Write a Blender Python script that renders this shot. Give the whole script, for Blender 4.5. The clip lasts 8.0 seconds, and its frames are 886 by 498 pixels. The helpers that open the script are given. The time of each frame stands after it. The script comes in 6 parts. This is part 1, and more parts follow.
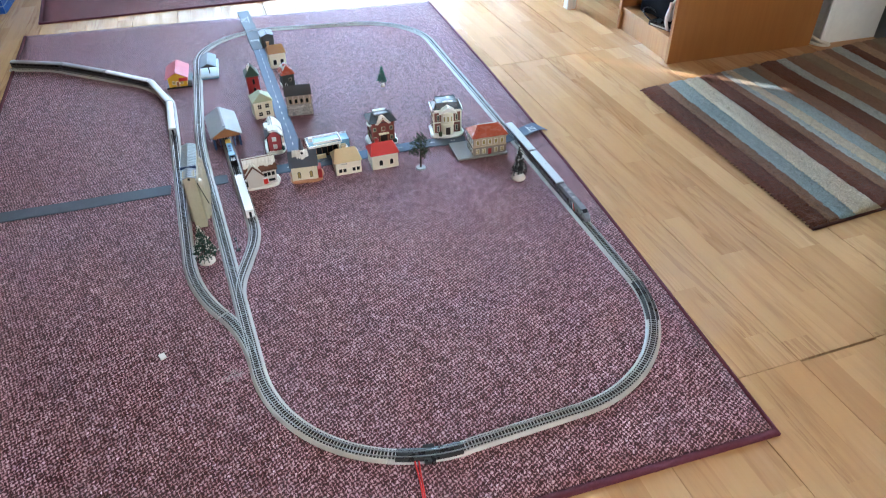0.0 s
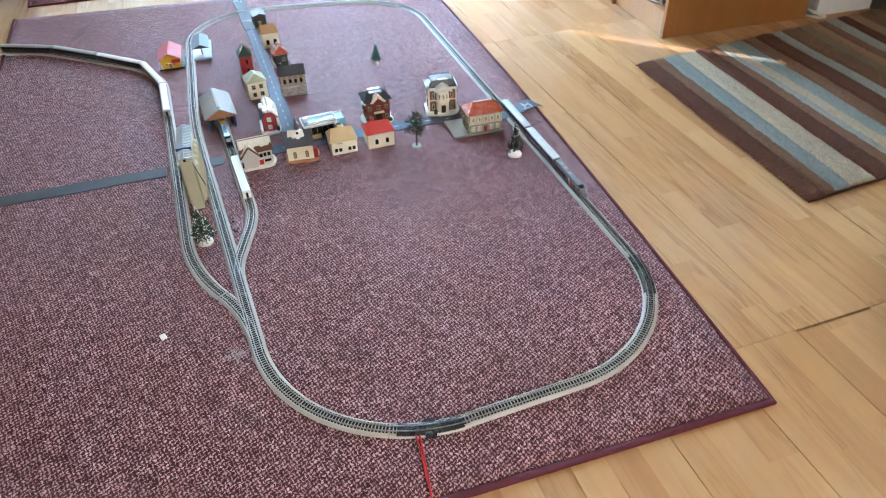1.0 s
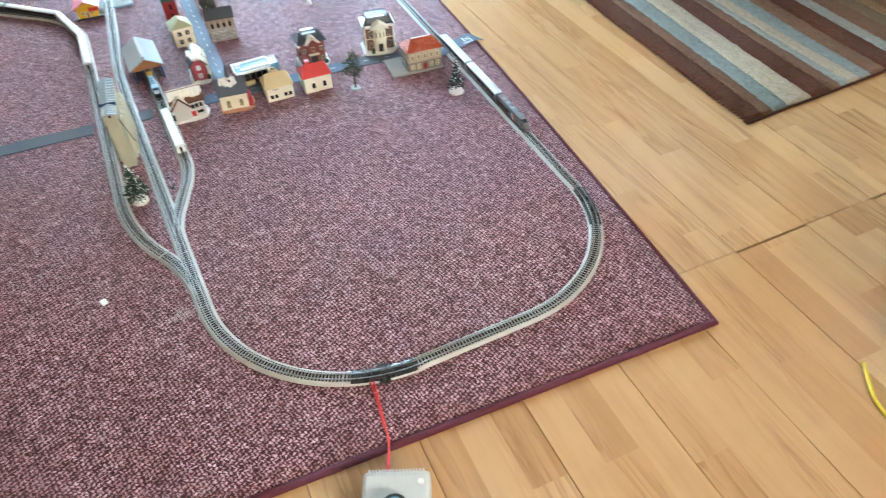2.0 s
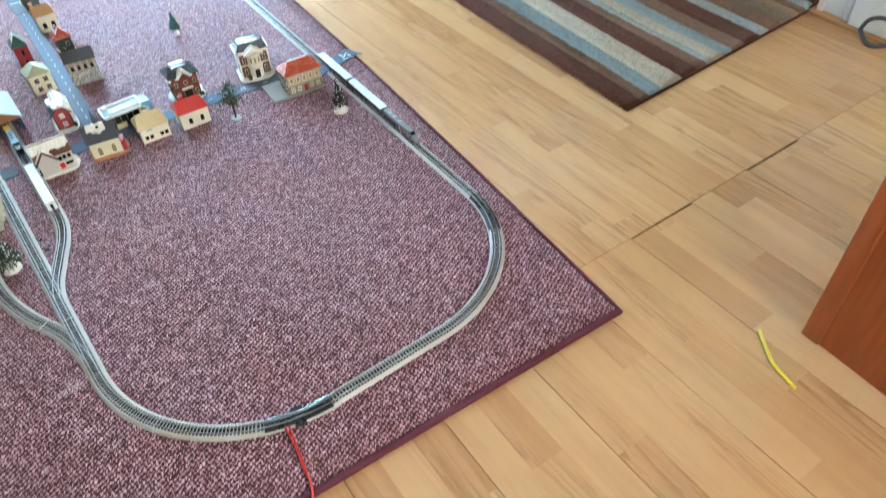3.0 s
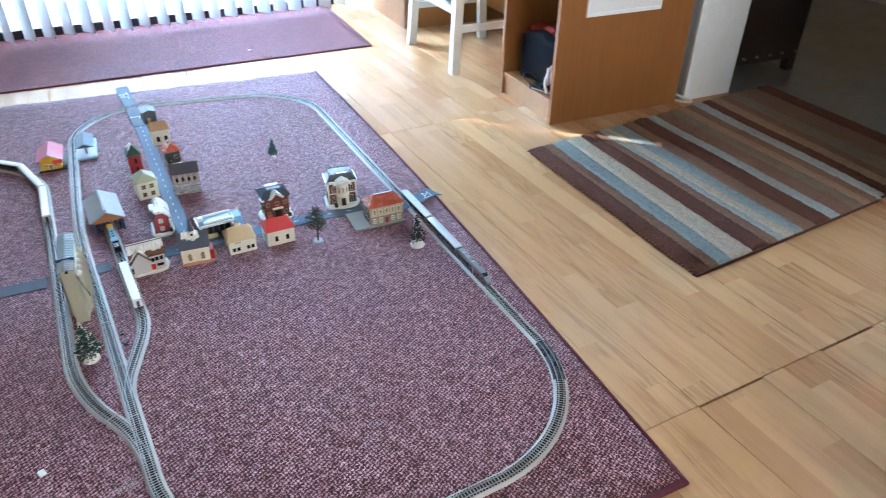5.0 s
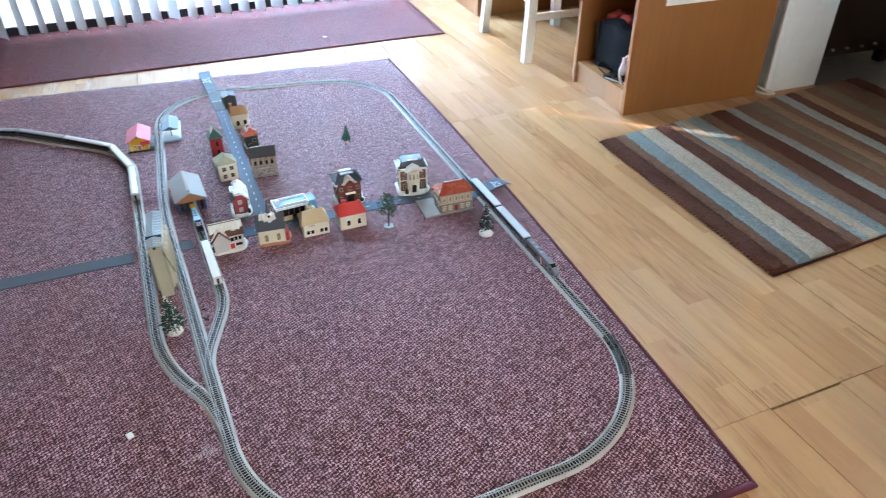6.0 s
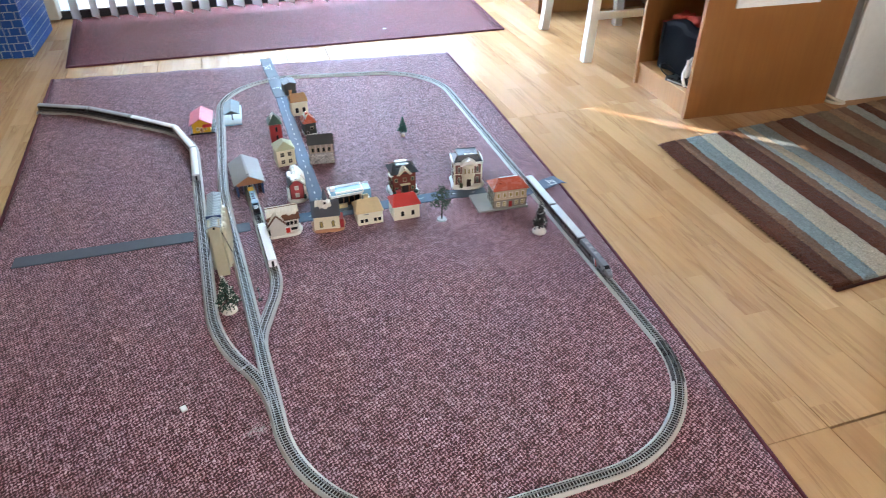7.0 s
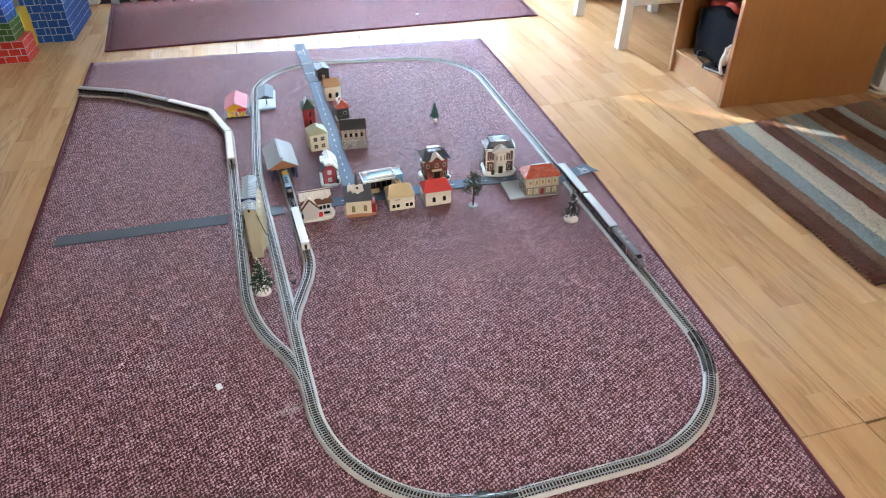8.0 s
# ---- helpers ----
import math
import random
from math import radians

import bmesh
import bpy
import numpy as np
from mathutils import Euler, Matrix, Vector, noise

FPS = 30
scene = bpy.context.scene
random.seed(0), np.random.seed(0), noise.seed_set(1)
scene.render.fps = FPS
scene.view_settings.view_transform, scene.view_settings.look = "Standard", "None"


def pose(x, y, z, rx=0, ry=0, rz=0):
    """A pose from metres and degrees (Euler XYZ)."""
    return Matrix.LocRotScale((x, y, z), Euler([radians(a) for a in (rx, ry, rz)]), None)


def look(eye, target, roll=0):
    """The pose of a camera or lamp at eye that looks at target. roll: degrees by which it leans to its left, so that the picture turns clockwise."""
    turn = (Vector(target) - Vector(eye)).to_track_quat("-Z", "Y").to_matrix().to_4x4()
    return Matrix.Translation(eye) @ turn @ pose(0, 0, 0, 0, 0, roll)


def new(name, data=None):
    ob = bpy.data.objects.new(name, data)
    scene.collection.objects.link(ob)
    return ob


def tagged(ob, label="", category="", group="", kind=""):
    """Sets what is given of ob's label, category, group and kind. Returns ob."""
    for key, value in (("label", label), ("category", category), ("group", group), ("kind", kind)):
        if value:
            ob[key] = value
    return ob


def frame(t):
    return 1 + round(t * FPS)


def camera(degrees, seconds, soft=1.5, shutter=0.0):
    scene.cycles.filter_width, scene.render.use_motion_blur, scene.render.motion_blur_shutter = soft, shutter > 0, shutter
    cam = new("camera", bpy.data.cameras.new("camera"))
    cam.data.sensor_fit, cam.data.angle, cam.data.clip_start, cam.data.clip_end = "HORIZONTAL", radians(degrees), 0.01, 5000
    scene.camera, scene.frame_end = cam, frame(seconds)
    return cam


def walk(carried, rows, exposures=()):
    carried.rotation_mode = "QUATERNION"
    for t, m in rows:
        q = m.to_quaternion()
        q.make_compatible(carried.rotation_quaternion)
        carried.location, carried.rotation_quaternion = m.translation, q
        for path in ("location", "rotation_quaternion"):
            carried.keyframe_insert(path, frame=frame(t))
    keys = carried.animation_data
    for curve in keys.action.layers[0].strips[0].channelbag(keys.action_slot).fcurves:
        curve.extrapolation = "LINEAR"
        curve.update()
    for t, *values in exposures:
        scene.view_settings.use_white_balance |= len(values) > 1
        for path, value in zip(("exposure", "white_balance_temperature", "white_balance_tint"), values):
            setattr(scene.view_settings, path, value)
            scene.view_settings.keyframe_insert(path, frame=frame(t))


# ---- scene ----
cam = camera(66.9, 8.0, soft=1.0, shutter=0.65)
PATH = [
    (0, (-0.691, -0.505, 0.914), (-0.288, 1.02, -0.315), -1.1),
    (0.5, (-0.697, -0.512, 0.912), (-0.301, 0.994, -0.344), -1.1),
    (1, (-0.695, -0.513, 0.91), (-0.293, 0.977, -0.363), -1.8),
    (1.5, (-0.689, -0.512, 0.903), (-0.267, 0.912, -0.436), -3.7),
    (1.7, (-0.681, -0.511, 0.9), (-0.246, 0.876, -0.474), -3.4),
    (2.8, (-0.632, -0.492, 0.925), (0.019, 0.734, -0.514), -2.4),
    (3, (-0.623, -0.489, 0.913), (0.071, 0.745, -0.499), -3.5),
    (3.5, (-0.626, -0.486, 0.93), (0.125, 0.817, -0.388), -1.8),
    (4, (-0.648, -0.48, 0.935), (0.127, 0.91, -0.277), -1.1),
    (4.5, (-0.655, -0.481, 0.944), (0.105, 0.982, -0.188), -0.5),
    (4.7, (-0.666, -0.478, 0.938), (0.078, 1.014, -0.166), 0.1),
    (5.8, (-0.695, -0.483, 0.943), (-0.132, 1.078, -0.174), -0.7),
    (6, (-0.699, -0.483, 0.948), (-0.17, 1.082, -0.181), -0.9),
    (6.5, (-0.712, -0.478, 0.942), (-0.246, 1.108, -0.183), -0.7),
    (7, (-0.724, -0.477, 0.941), (-0.316, 1.118, -0.194), -0.2),
    (7.5, (-0.735, -0.481, 0.943), (-0.372, 1.119, -0.202), 0.1),
    (8, (-0.736, -0.481, 0.941), (-0.41, 1.112, -0.224), -0.8),
]
EXPOSURES = [
    (0, 1.00, 6050, 12), (0.5, 1.02, 6300, 12), (1, 1.07, 6450, 11), (1.5, 1.38, 6550, 7), (1.7, 1.42, 6600, 6), (2.8, 1.37, 6550, 8), (3, 1.35, 6250, 4),
    (3.5, 1.32, 5800, 9), (4, 1.25, 5800, 10), (4.5, 1.02, 5700, 11), (4.7, 1.02, 5700, 11), (5.8, 1.00, 5900, 11), (6.5, 1.00, 6250, 13), (7.5, 1.02, 6600, 15), (8, 1.03, 6700, 16),
]
walk(cam, [(t, look(eye, target, roll)) for t, eye, target, roll in PATH], EXPOSURES)

# ---- world and light ----
world = bpy.data.worlds.new("sky")
scene.world = world
world.use_nodes = True
wn = world.node_tree
sky = wn.nodes.new("ShaderNodeTexSky")
sky.sky_type = 'NISHITA'
sky.sun_disc = False
sky.sun_elevation = radians(28)
sky.sun_rotation = radians(-46.5)
wn.links.new(sky.outputs[0], wn.nodes["Background"].inputs[0])
wn.nodes["Background"].inputs[1].default_value = 0.06
scene.view_settings.exposure = 0.0


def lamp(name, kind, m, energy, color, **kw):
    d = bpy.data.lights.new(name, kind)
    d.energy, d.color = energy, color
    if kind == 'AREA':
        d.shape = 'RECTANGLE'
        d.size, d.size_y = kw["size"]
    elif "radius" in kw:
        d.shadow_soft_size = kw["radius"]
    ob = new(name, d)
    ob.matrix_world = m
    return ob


# low sun on the patio door; an added upper net leaves it narrow gaps only
SUN_DIR = Vector((0.725, -0.689, 0)) * math.cos(radians(28)) + Vector((0, 0, -math.sin(radians(28))))
sun = bpy.data.lights.new("sun", 'SUN')
sun.energy, sun.angle, sun.color = 5.0, radians(0.15), (1.0, 0.94, 0.82)
new("sun", sun).matrix_world = look((-3.0, 6.0, 4.0), Vector((-3.0, 6.0, 4.0)) + SUN_DIR)
# daylight in the patio door's opening, and a warm fill added behind the camera
lamp("window_daylight", 'AREA', look((-0.16, 3.80, 1.10), (0.15, 0, 0.9)), 366, (0.47, 0.715, 1.0), size=(1.25, 1.9))
lamp("south_fill", 'AREA', look((0.37, -1.78, 1.16), (0.55, 1.0, 0.4)), 32, (1.0, 0.92, 0.80), size=(1.4, 0.6))
lamp("hall_lamp_bulb", 'POINT', pose(2.55, 2.0, 1.9), 3.5, (1.0, 0.75, 0.45), radius=0.08)


# ---- materials ----
def shader(name, rough=0.5, metal=0.0, spec=0.5):
    m = bpy.data.materials.new(name)
    m.use_nodes = True
    b = m.node_tree.nodes["Principled BSDF"]
    b.inputs["Roughness"].default_value = rough
    b.inputs["Metallic"].default_value = metal
    b.inputs["Specular IOR Level"].default_value = spec
    return m, m.node_tree, b


def coords(nt, stretch=(1, 1, 1), kind="Object"):
    tc = nt.nodes.new("ShaderNodeTexCoord")
    mp = nt.nodes.new("ShaderNodeMapping")
    mp.inputs["Scale"].default_value = stretch
    nt.links.new(tc.outputs[kind], mp.inputs[0])
    return mp.outputs[0]


def noise_tex(nt, vec, scale, detail=3.0, rough=0.55):
    n = nt.nodes.new("ShaderNodeTexNoise")
    n.inputs["Scale"].default_value = scale
    n.inputs["Detail"].default_value = detail
    n.inputs["Roughness"].default_value = rough
    nt.links.new(vec, n.inputs["Vector"])
    return n.outputs["Fac"]


def ramp(nt, fac, stops):
    r = nt.nodes.new("ShaderNodeValToRGB")
    e = r.color_ramp.elements
    while len(e) < len(stops):
        e.new(0.5)
    for el, (p, c) in zip(e, stops):
        el.position, el.color = p, (*c, 1)
    nt.links.new(fac, r.inputs[0])
    return r.outputs[0]


def mix(nt, a, b, fac, mode='MIX'):
    n = nt.nodes.new("ShaderNodeMix")
    n.data_type, n.blend_type = 'RGBA', mode
    for sock, v in ((n.inputs[0], fac), (n.inputs[6], a), (n.inputs[7], b)):
        if isinstance(v, (int, float)):
            sock.default_value = v
        elif isinstance(v, tuple):
            sock.default_value = (*v, 1)
        else:
            nt.links.new(v, sock)
    return n.outputs[2]


def math_node(nt, op, a, b=0.0):
    n = nt.nodes.new("ShaderNodeMath")
    n.operation = op
    for sock, v in zip(n.inputs, (a, b)):
        if isinstance(v, (int, float)):
            sock.default_value = v
        else:
            nt.links.new(v, sock)
    return n.outputs[0]


def bump(nt, b, height, strength, dist=0.001):
    n = nt.nodes.new("ShaderNodeBump")
    n.inputs["Strength"].default_value = strength
    n.inputs["Distance"].default_value = dist
    nt.links.new(height, n.inputs["Height"])
    nt.links.new(n.outputs[0], b.inputs["Normal"])


def shade(c, k):
    return tuple(min(1.0, max(0.0, v * k)) for v in c)


def plain(name, col, rough=0.5, metal=0.0, var=0.18, scale=90.0, bumps=0.15, dist=0.0005, stretch=(1, 1, 1), spec=0.5):
    """A surface of one colour with fine grain and broader patches of wear."""
    m, nt, b = shader(name, rough, metal, spec)
    v = coords(nt, stretch)
    fine, broad = noise_tex(nt, v, scale * 4), noise_tex(nt, v, scale * 0.6, 2)
    c1 = ramp(nt, fine, [(0.25, shade(col, 1 - var)), (0.75, shade(col, 1 + var))])
    c2 = mix(nt, c1, shade(col, 1 - 1.2 * var), math_node(nt, 'MULTIPLY', broad, 0.5))
    nt.links.new(c2, b.inputs["Base Color"])
    r = nt.nodes.new("ShaderNodeMapRange")
    r.inputs[3].default_value, r.inputs[4].default_value = max(0.03, rough - 0.1), min(1, rough + 0.12)
    nt.links.new(broad, r.inputs[0])
    nt.links.new(r.outputs[0], b.inputs["Roughness"])
    bump(nt, b, fine, bumps, dist)
    return m


def carpet(name, dark, mid, fleck, pale, sheen=0.12):
    """Loop-pile carpet in a small basket weave: one loop to a block, lying along one way and then across, in slanting rows."""
    m, nt, b = shader(name, 0.65, 0, 0.3)
    v = coords(nt)
    # the rows wander a little
    warp = nt.nodes.new("ShaderNodeTexNoise")
    warp.inputs["Scale"].default_value = 165
    warp.inputs["Detail"].default_value = 2.0
    nt.links.new(v, warp.inputs["Vector"])
    shift = nt.nodes.new("ShaderNodeVectorMath")
    shift.operation = 'MULTIPLY_ADD'
    nt.links.new(warp.outputs["Color"], shift.inputs[0])
    shift.inputs[1].default_value = (0.0115, 0.0115, 0)
    nt.links.new(v, shift.inputs[2])
    rot = nt.nodes.new("ShaderNodeMapping")
    rot.inputs["Rotation"].default_value = (0, 0, radians(-24))
    rot.inputs["Scale"].default_value = (170, 135, 0)
    nt.links.new(shift.outputs[0], rot.inputs[0])
    weave = nt.nodes.new("ShaderNodeTexChecker")
    weave.inputs["Scale"].default_value = 1.0
    lift = nt.nodes.new("ShaderNodeVectorMath")
    lift.operation = 'ADD'
    lift.inputs[1].default_value = (0, 0, 0.5)
    nt.links.new(rot.outputs[0], lift.inputs[0])
    nt.links.new(lift.outputs[0], weave.inputs["Vector"])
    xyz = nt.nodes.new("ShaderNodeSeparateXYZ")
    nt.links.new(rot.outputs[0], xyz.inputs[0])
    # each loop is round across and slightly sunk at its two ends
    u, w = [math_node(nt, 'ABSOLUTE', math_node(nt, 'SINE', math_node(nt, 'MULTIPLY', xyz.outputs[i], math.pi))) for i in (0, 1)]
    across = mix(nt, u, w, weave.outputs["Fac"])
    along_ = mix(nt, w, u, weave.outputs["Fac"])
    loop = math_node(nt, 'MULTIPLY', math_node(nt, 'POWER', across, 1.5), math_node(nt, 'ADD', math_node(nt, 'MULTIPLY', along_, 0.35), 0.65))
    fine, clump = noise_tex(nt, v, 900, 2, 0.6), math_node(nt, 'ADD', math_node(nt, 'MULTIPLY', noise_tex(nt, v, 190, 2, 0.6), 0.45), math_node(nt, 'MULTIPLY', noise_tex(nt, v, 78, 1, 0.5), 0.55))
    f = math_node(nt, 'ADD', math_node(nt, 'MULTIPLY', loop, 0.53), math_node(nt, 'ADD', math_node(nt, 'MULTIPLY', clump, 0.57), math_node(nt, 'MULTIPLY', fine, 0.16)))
    # yarn of uneven colour: each pair of loops is a little lighter or darker
    pair = nt.nodes.new("ShaderNodeVectorMath")
    pair.operation = 'FLOOR'
    half = nt.nodes.new("ShaderNodeVectorMath")
    half.operation = 'MULTIPLY'
    half.inputs[1].default_value = (0.5, 1.0, 0.0)
    nt.links.new(rot.outputs[0], half.inputs[0])
    nt.links.new(half.outputs[0], pair.inputs[0])
    yarn = nt.nodes.new("ShaderNodeTexWhiteNoise")
    yarn.noise_dimensions = '2D'
    nt.links.new(pair.outputs[0], yarn.inputs["Vector"])
    f = math_node(nt, 'ADD', f, math_node(nt, 'MULTIPLY', math_node(nt, 'SUBTRACT', yarn.outputs["Value"], 0.5), 0.08))
    # colour follows loop height: shade in the gaps painted dark, mixed with yarn fleck
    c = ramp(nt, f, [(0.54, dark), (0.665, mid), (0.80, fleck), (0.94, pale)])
    # broad greyer and redder areas of wear
    broad = noise_tex(nt, v, 2.2, 4)
    grey = sum(mid) / 3 * 1.05
    c = mix(nt, c, (grey * 1.15, grey * 0.92, grey * 0.84), math_node(nt, 'MULTIPLY', ramp(nt, broad, [(0.35, (0, 0, 0)), (0.7, (1, 1, 1))]), 0.12))
    # trodden pale smudges
    smudge = noise_tex(nt, v, 5.5, 3, 0.6)
    c = mix(nt, c, pale, ramp(nt, smudge, [(0.70, (0, 0, 0)), (0.80, (0.18, 0.18, 0.18))]))
    nt.links.new(c, b.inputs["Base Color"])
    b.inputs["Sheen Weight"].default_value = sheen
    b.inputs["Sheen Roughness"].default_value = 0.4
    b.inputs["Sheen Tint"].default_value = (0.9, 0.84, 0.95, 1)
    bump(nt, b, f, 0.8, 0.003)
    return m


def laminate(name):
    """Three-strip oak laminate; every board and every strip block has its own grain."""
    m, nt, b = shader(name, 0.3, 0, 0.4)
    tc = nt.nodes.new("ShaderNodeTexCoord")
    info = nt.nodes.new("ShaderNodeObjectInfo")
    sep = nt.nodes.new("ShaderNodeSeparateXYZ")
    nt.links.new(tc.outputs["Object"], sep.inputs[0])
    rnd = info.outputs["Random"]
    strip = math_node(nt, 'FLOOR', math_node(nt, 'DIVIDE', math_node(nt, 'ADD', sep.outputs[0], 0.0861), 0.0575))
    shift = math_node(nt, 'ADD', math_node(nt, 'MULTIPLY', strip, 0.377), math_node(nt, 'MULTIPLY', rnd, 7.0))
    block = math_node(nt, 'FLOOR', math_node(nt, 'ADD', math_node(nt, 'DIVIDE', sep.outputs[1], 0.41), shift))
    key = nt.nodes.new("ShaderNodeCombineXYZ")
    nt.links.new(strip, key.inputs[0])
    nt.links.new(block, key.inputs[1])
    nt.links.new(math_node(nt, 'MULTIPLY', rnd, 50.0), key.inputs[2])
    wn_ = nt.nodes.new("ShaderNodeTexWhiteNoise")
    nt.links.new(key.outputs[0], wn_.inputs["Vector"])
    off = nt.nodes.new("ShaderNodeVectorMath")
    off.operation = 'MULTIPLY_ADD'
    nt.links.new(wn_.outputs["Color"], off.inputs[0])
    off.inputs[1].default_value = (3, 3, 3)
    nt.links.new(tc.outputs["Object"], off.inputs[2])
    st = nt.nodes.new("ShaderNodeMapping")
    st.inputs["Scale"].default_value = (1.0, 0.075, 1.0)
    nt.links.new(off.outputs[0], st.inputs[0])
    grain = noise_tex(nt, st.outputs[0], 170, 6, 0.72)
    # growth rings: contour lines of a long slow noise make the cathedral figure
    slow = noise_tex(nt, st.outputs[0], 13, 1.5, 0.4)
    ring = math_node(nt, 'FRACT', math_node(nt, 'ADD', math_node(nt, 'MULTIPLY', slow, 13.0), math_node(nt, 'MULTIPLY', grain, 0.5)))
    rings = ramp(nt, ring, [(0.0, (0, 0, 0)), (0.55, (0.25, 0.25, 0.25)), (0.92, (1, 1, 1)), (1.0, (0, 0, 0))])
    patch = ramp(nt, noise_tex(nt, st.outputs[0], 9, 2, 0.5), [(0.44, (0.05, 0.05, 0.05)), (0.62, (1, 1, 1))])
    streak = noise_tex(nt, st.outputs[0], 26, 4, 0.62)
    tone = ramp(nt, wn_.outputs["Value"], [(0.0, (0.445, 0.228, 0.098)), (0.35, (0.50, 0.276, 0.122)), (0.7, (0.525, 0.300, 0.136)), (1.0, (0.58, 0.345, 0.165))])
    c = mix(nt, tone, (0.265, 0.112, 0.048), math_node(nt, 'MULTIPLY', math_node(nt, 'MULTIPLY', rings, patch), 0.50))
    c = mix(nt, c, (0.285, 0.130, 0.062), math_node(nt, 'MULTIPLY', ramp(nt, streak, [(0.50, (0, 0, 0)), (0.70, (1, 1, 1))]), 0.26))
    pores = math_node(nt, 'MULTIPLY', ramp(nt, noise_tex(nt, st.outputs[0], 115, 3, 0.6), [(0.54, (0, 0, 0)), (0.64, (1, 1, 1))]), patch)
    c = mix(nt, c, (0.24, 0.105, 0.045), math_node(nt, 'MULTIPLY', pores, 0.44))
    c = mix(nt, c, (0.24, 0.105, 0.045), math_node(nt, 'MULTIPLY', ramp(nt, grain, [(0.52, (0, 0, 0)), (0.68, (1, 1, 1))]), 0.08))
    c = mix(nt, c, (0.62, 0.39, 0.225), math_node(nt, 'MULTIPLY', ramp(nt, streak, [(0.30, (1, 1, 1)), (0.45, (0, 0, 0))]), 0.22))
    c = mix(nt, c, (0.42, 0.235, 0.118), math_node(nt, 'MULTIPLY', rnd, 0.2))
    nt.links.new(c, b.inputs["Base Color"])
    wear = noise_tex(nt, tc.outputs["Object"], 9, 4)
    r = nt.nodes.new("ShaderNodeMapRange")
    r.inputs[3].default_value, r.inputs[4].default_value = 0.20, 0.26
    nt.links.new(wear, r.inputs[0])
    nt.links.new(r.outputs[0], b.inputs["Roughness"])
    bump(nt, b, grain, 0.06, 0.0004)
    return m


def veneer(name, light, dark, rough=0.35, along=(1.0, 1.0, 0.06)):
    m, nt, b = shader(name, rough)
    v = coords(nt, along)
    g, f = noise_tex(nt, v, 90, 5, 0.65), noise_tex(nt, v, 14, 3)
    c = ramp(nt, g, [(0.3, dark), (0.7, light)])
    c = mix(nt, c, shade(dark, 0.8), math_node(nt, 'MULTIPLY', f, 0.5))
    nt.links.new(c, b.inputs["Base Color"])
    bump(nt, b, g, 0.08, 0.0004)
    return m


def pile(name, col):
    """Shaggy yarn of one stripe."""
    m, nt, b = shader(name, 0.95, 0, 0.1)
    v = coords(nt)
    f, w = noise_tex(nt, v, 260, 3, 0.7), noise_tex(nt, v, 22, 3)
    c = ramp(nt, f, [(0.28, shade(col, 0.42)), (0.52, col), (0.75, shade(col, 1.55))])
    c = mix(nt, c, shade(col, 0.75), math_node(nt, 'MULTIPLY', w, 0.5))
    # shade in the hollows between the tufts, painted as dark specks
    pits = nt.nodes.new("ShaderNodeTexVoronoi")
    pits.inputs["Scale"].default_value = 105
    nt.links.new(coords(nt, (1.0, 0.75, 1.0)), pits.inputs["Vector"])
    hollow_shade = ramp(nt, pits.outputs["Distance"], [(0.10, (0.85, 0.85, 0.85)), (0.24, (0, 0, 0))])
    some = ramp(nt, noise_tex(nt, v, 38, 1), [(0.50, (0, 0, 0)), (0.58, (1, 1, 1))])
    c = mix(nt, c, shade(col, 0.18), math_node(nt, 'MULTIPLY', hollow_shade, some))
    nt.links.new(c, b.inputs["Base Color"])
    b.inputs["Sheen Weight"].default_value = 0.1
    bump(nt, b, f, 1.0, 0.004)
    return m


def fabric_slat(name):
    """White blind fabric that lets some daylight through."""
    m, nt, b = shader(name, 0.8, 0, 0.2)
    v = coords(nt, (1, 1, 0.4))
    w = noise_tex(nt, v, 500, 2)
    c = ramp(nt, w, [(0.3, (0.74, 0.75, 0.75)), (0.7, (0.86, 0.86, 0.85))])
    nt.links.new(c, b.inputs["Base Color"])
    tr = nt.nodes.new("ShaderNodeBsdfTranslucent")
    nt.links.new(c, tr.inputs[0])
    ms = nt.nodes.new("ShaderNodeMixShader")
    ms.inputs[0].default_value = 0.62
    nt.links.new(b.outputs[0], ms.inputs[1])
    nt.links.new(tr.outputs[0], ms.inputs[2])
    nt.links.new(ms.outputs[0], nt.nodes["Material Output"].inputs[0])
    return m


def glass(name):
    m, nt, b = shader(name, 0.02)
    b.inputs["Transmission Weight"].default_value = 1.0
    b.inputs["Base Color"].default_value = (0.92, 0.97, 0.98, 1)
    b.inputs["IOR"].default_value = 1.45
    return m


def stonework(name, dark, light, mortar, scale=140):
    m, nt, b = shader(name, 0.85)
    v = coords(nt, (1, 1, 1.6))
    vor = nt.nodes.new("ShaderNodeTexVoronoi")
    vor.inputs["Scale"].default_value = scale
    nt.links.new(v, vor.inputs["Vector"])
    sep = nt.nodes.new("ShaderNodeSeparateColor")
    nt.links.new(vor.outputs["Color"], sep.inputs[0])
    edge = nt.nodes.new("ShaderNodeTexVoronoi")
    edge.feature = 'DISTANCE_TO_EDGE'
    edge.inputs["Scale"].default_value = scale
    nt.links.new(v, edge.inputs["Vector"])
    c = ramp(nt, sep.outputs[0], [(0.0, dark), (1.0, light)])
    c = mix(nt, mortar, c, ramp(nt, edge.outputs["Distance"], [(0.04, (0, 0, 0)), (0.1, (1, 1, 1))]))
    nt.links.new(c, b.inputs["Base Color"])
    bump(nt, b, edge.outputs["Distance"], 0.5, 0.0006)
    return m


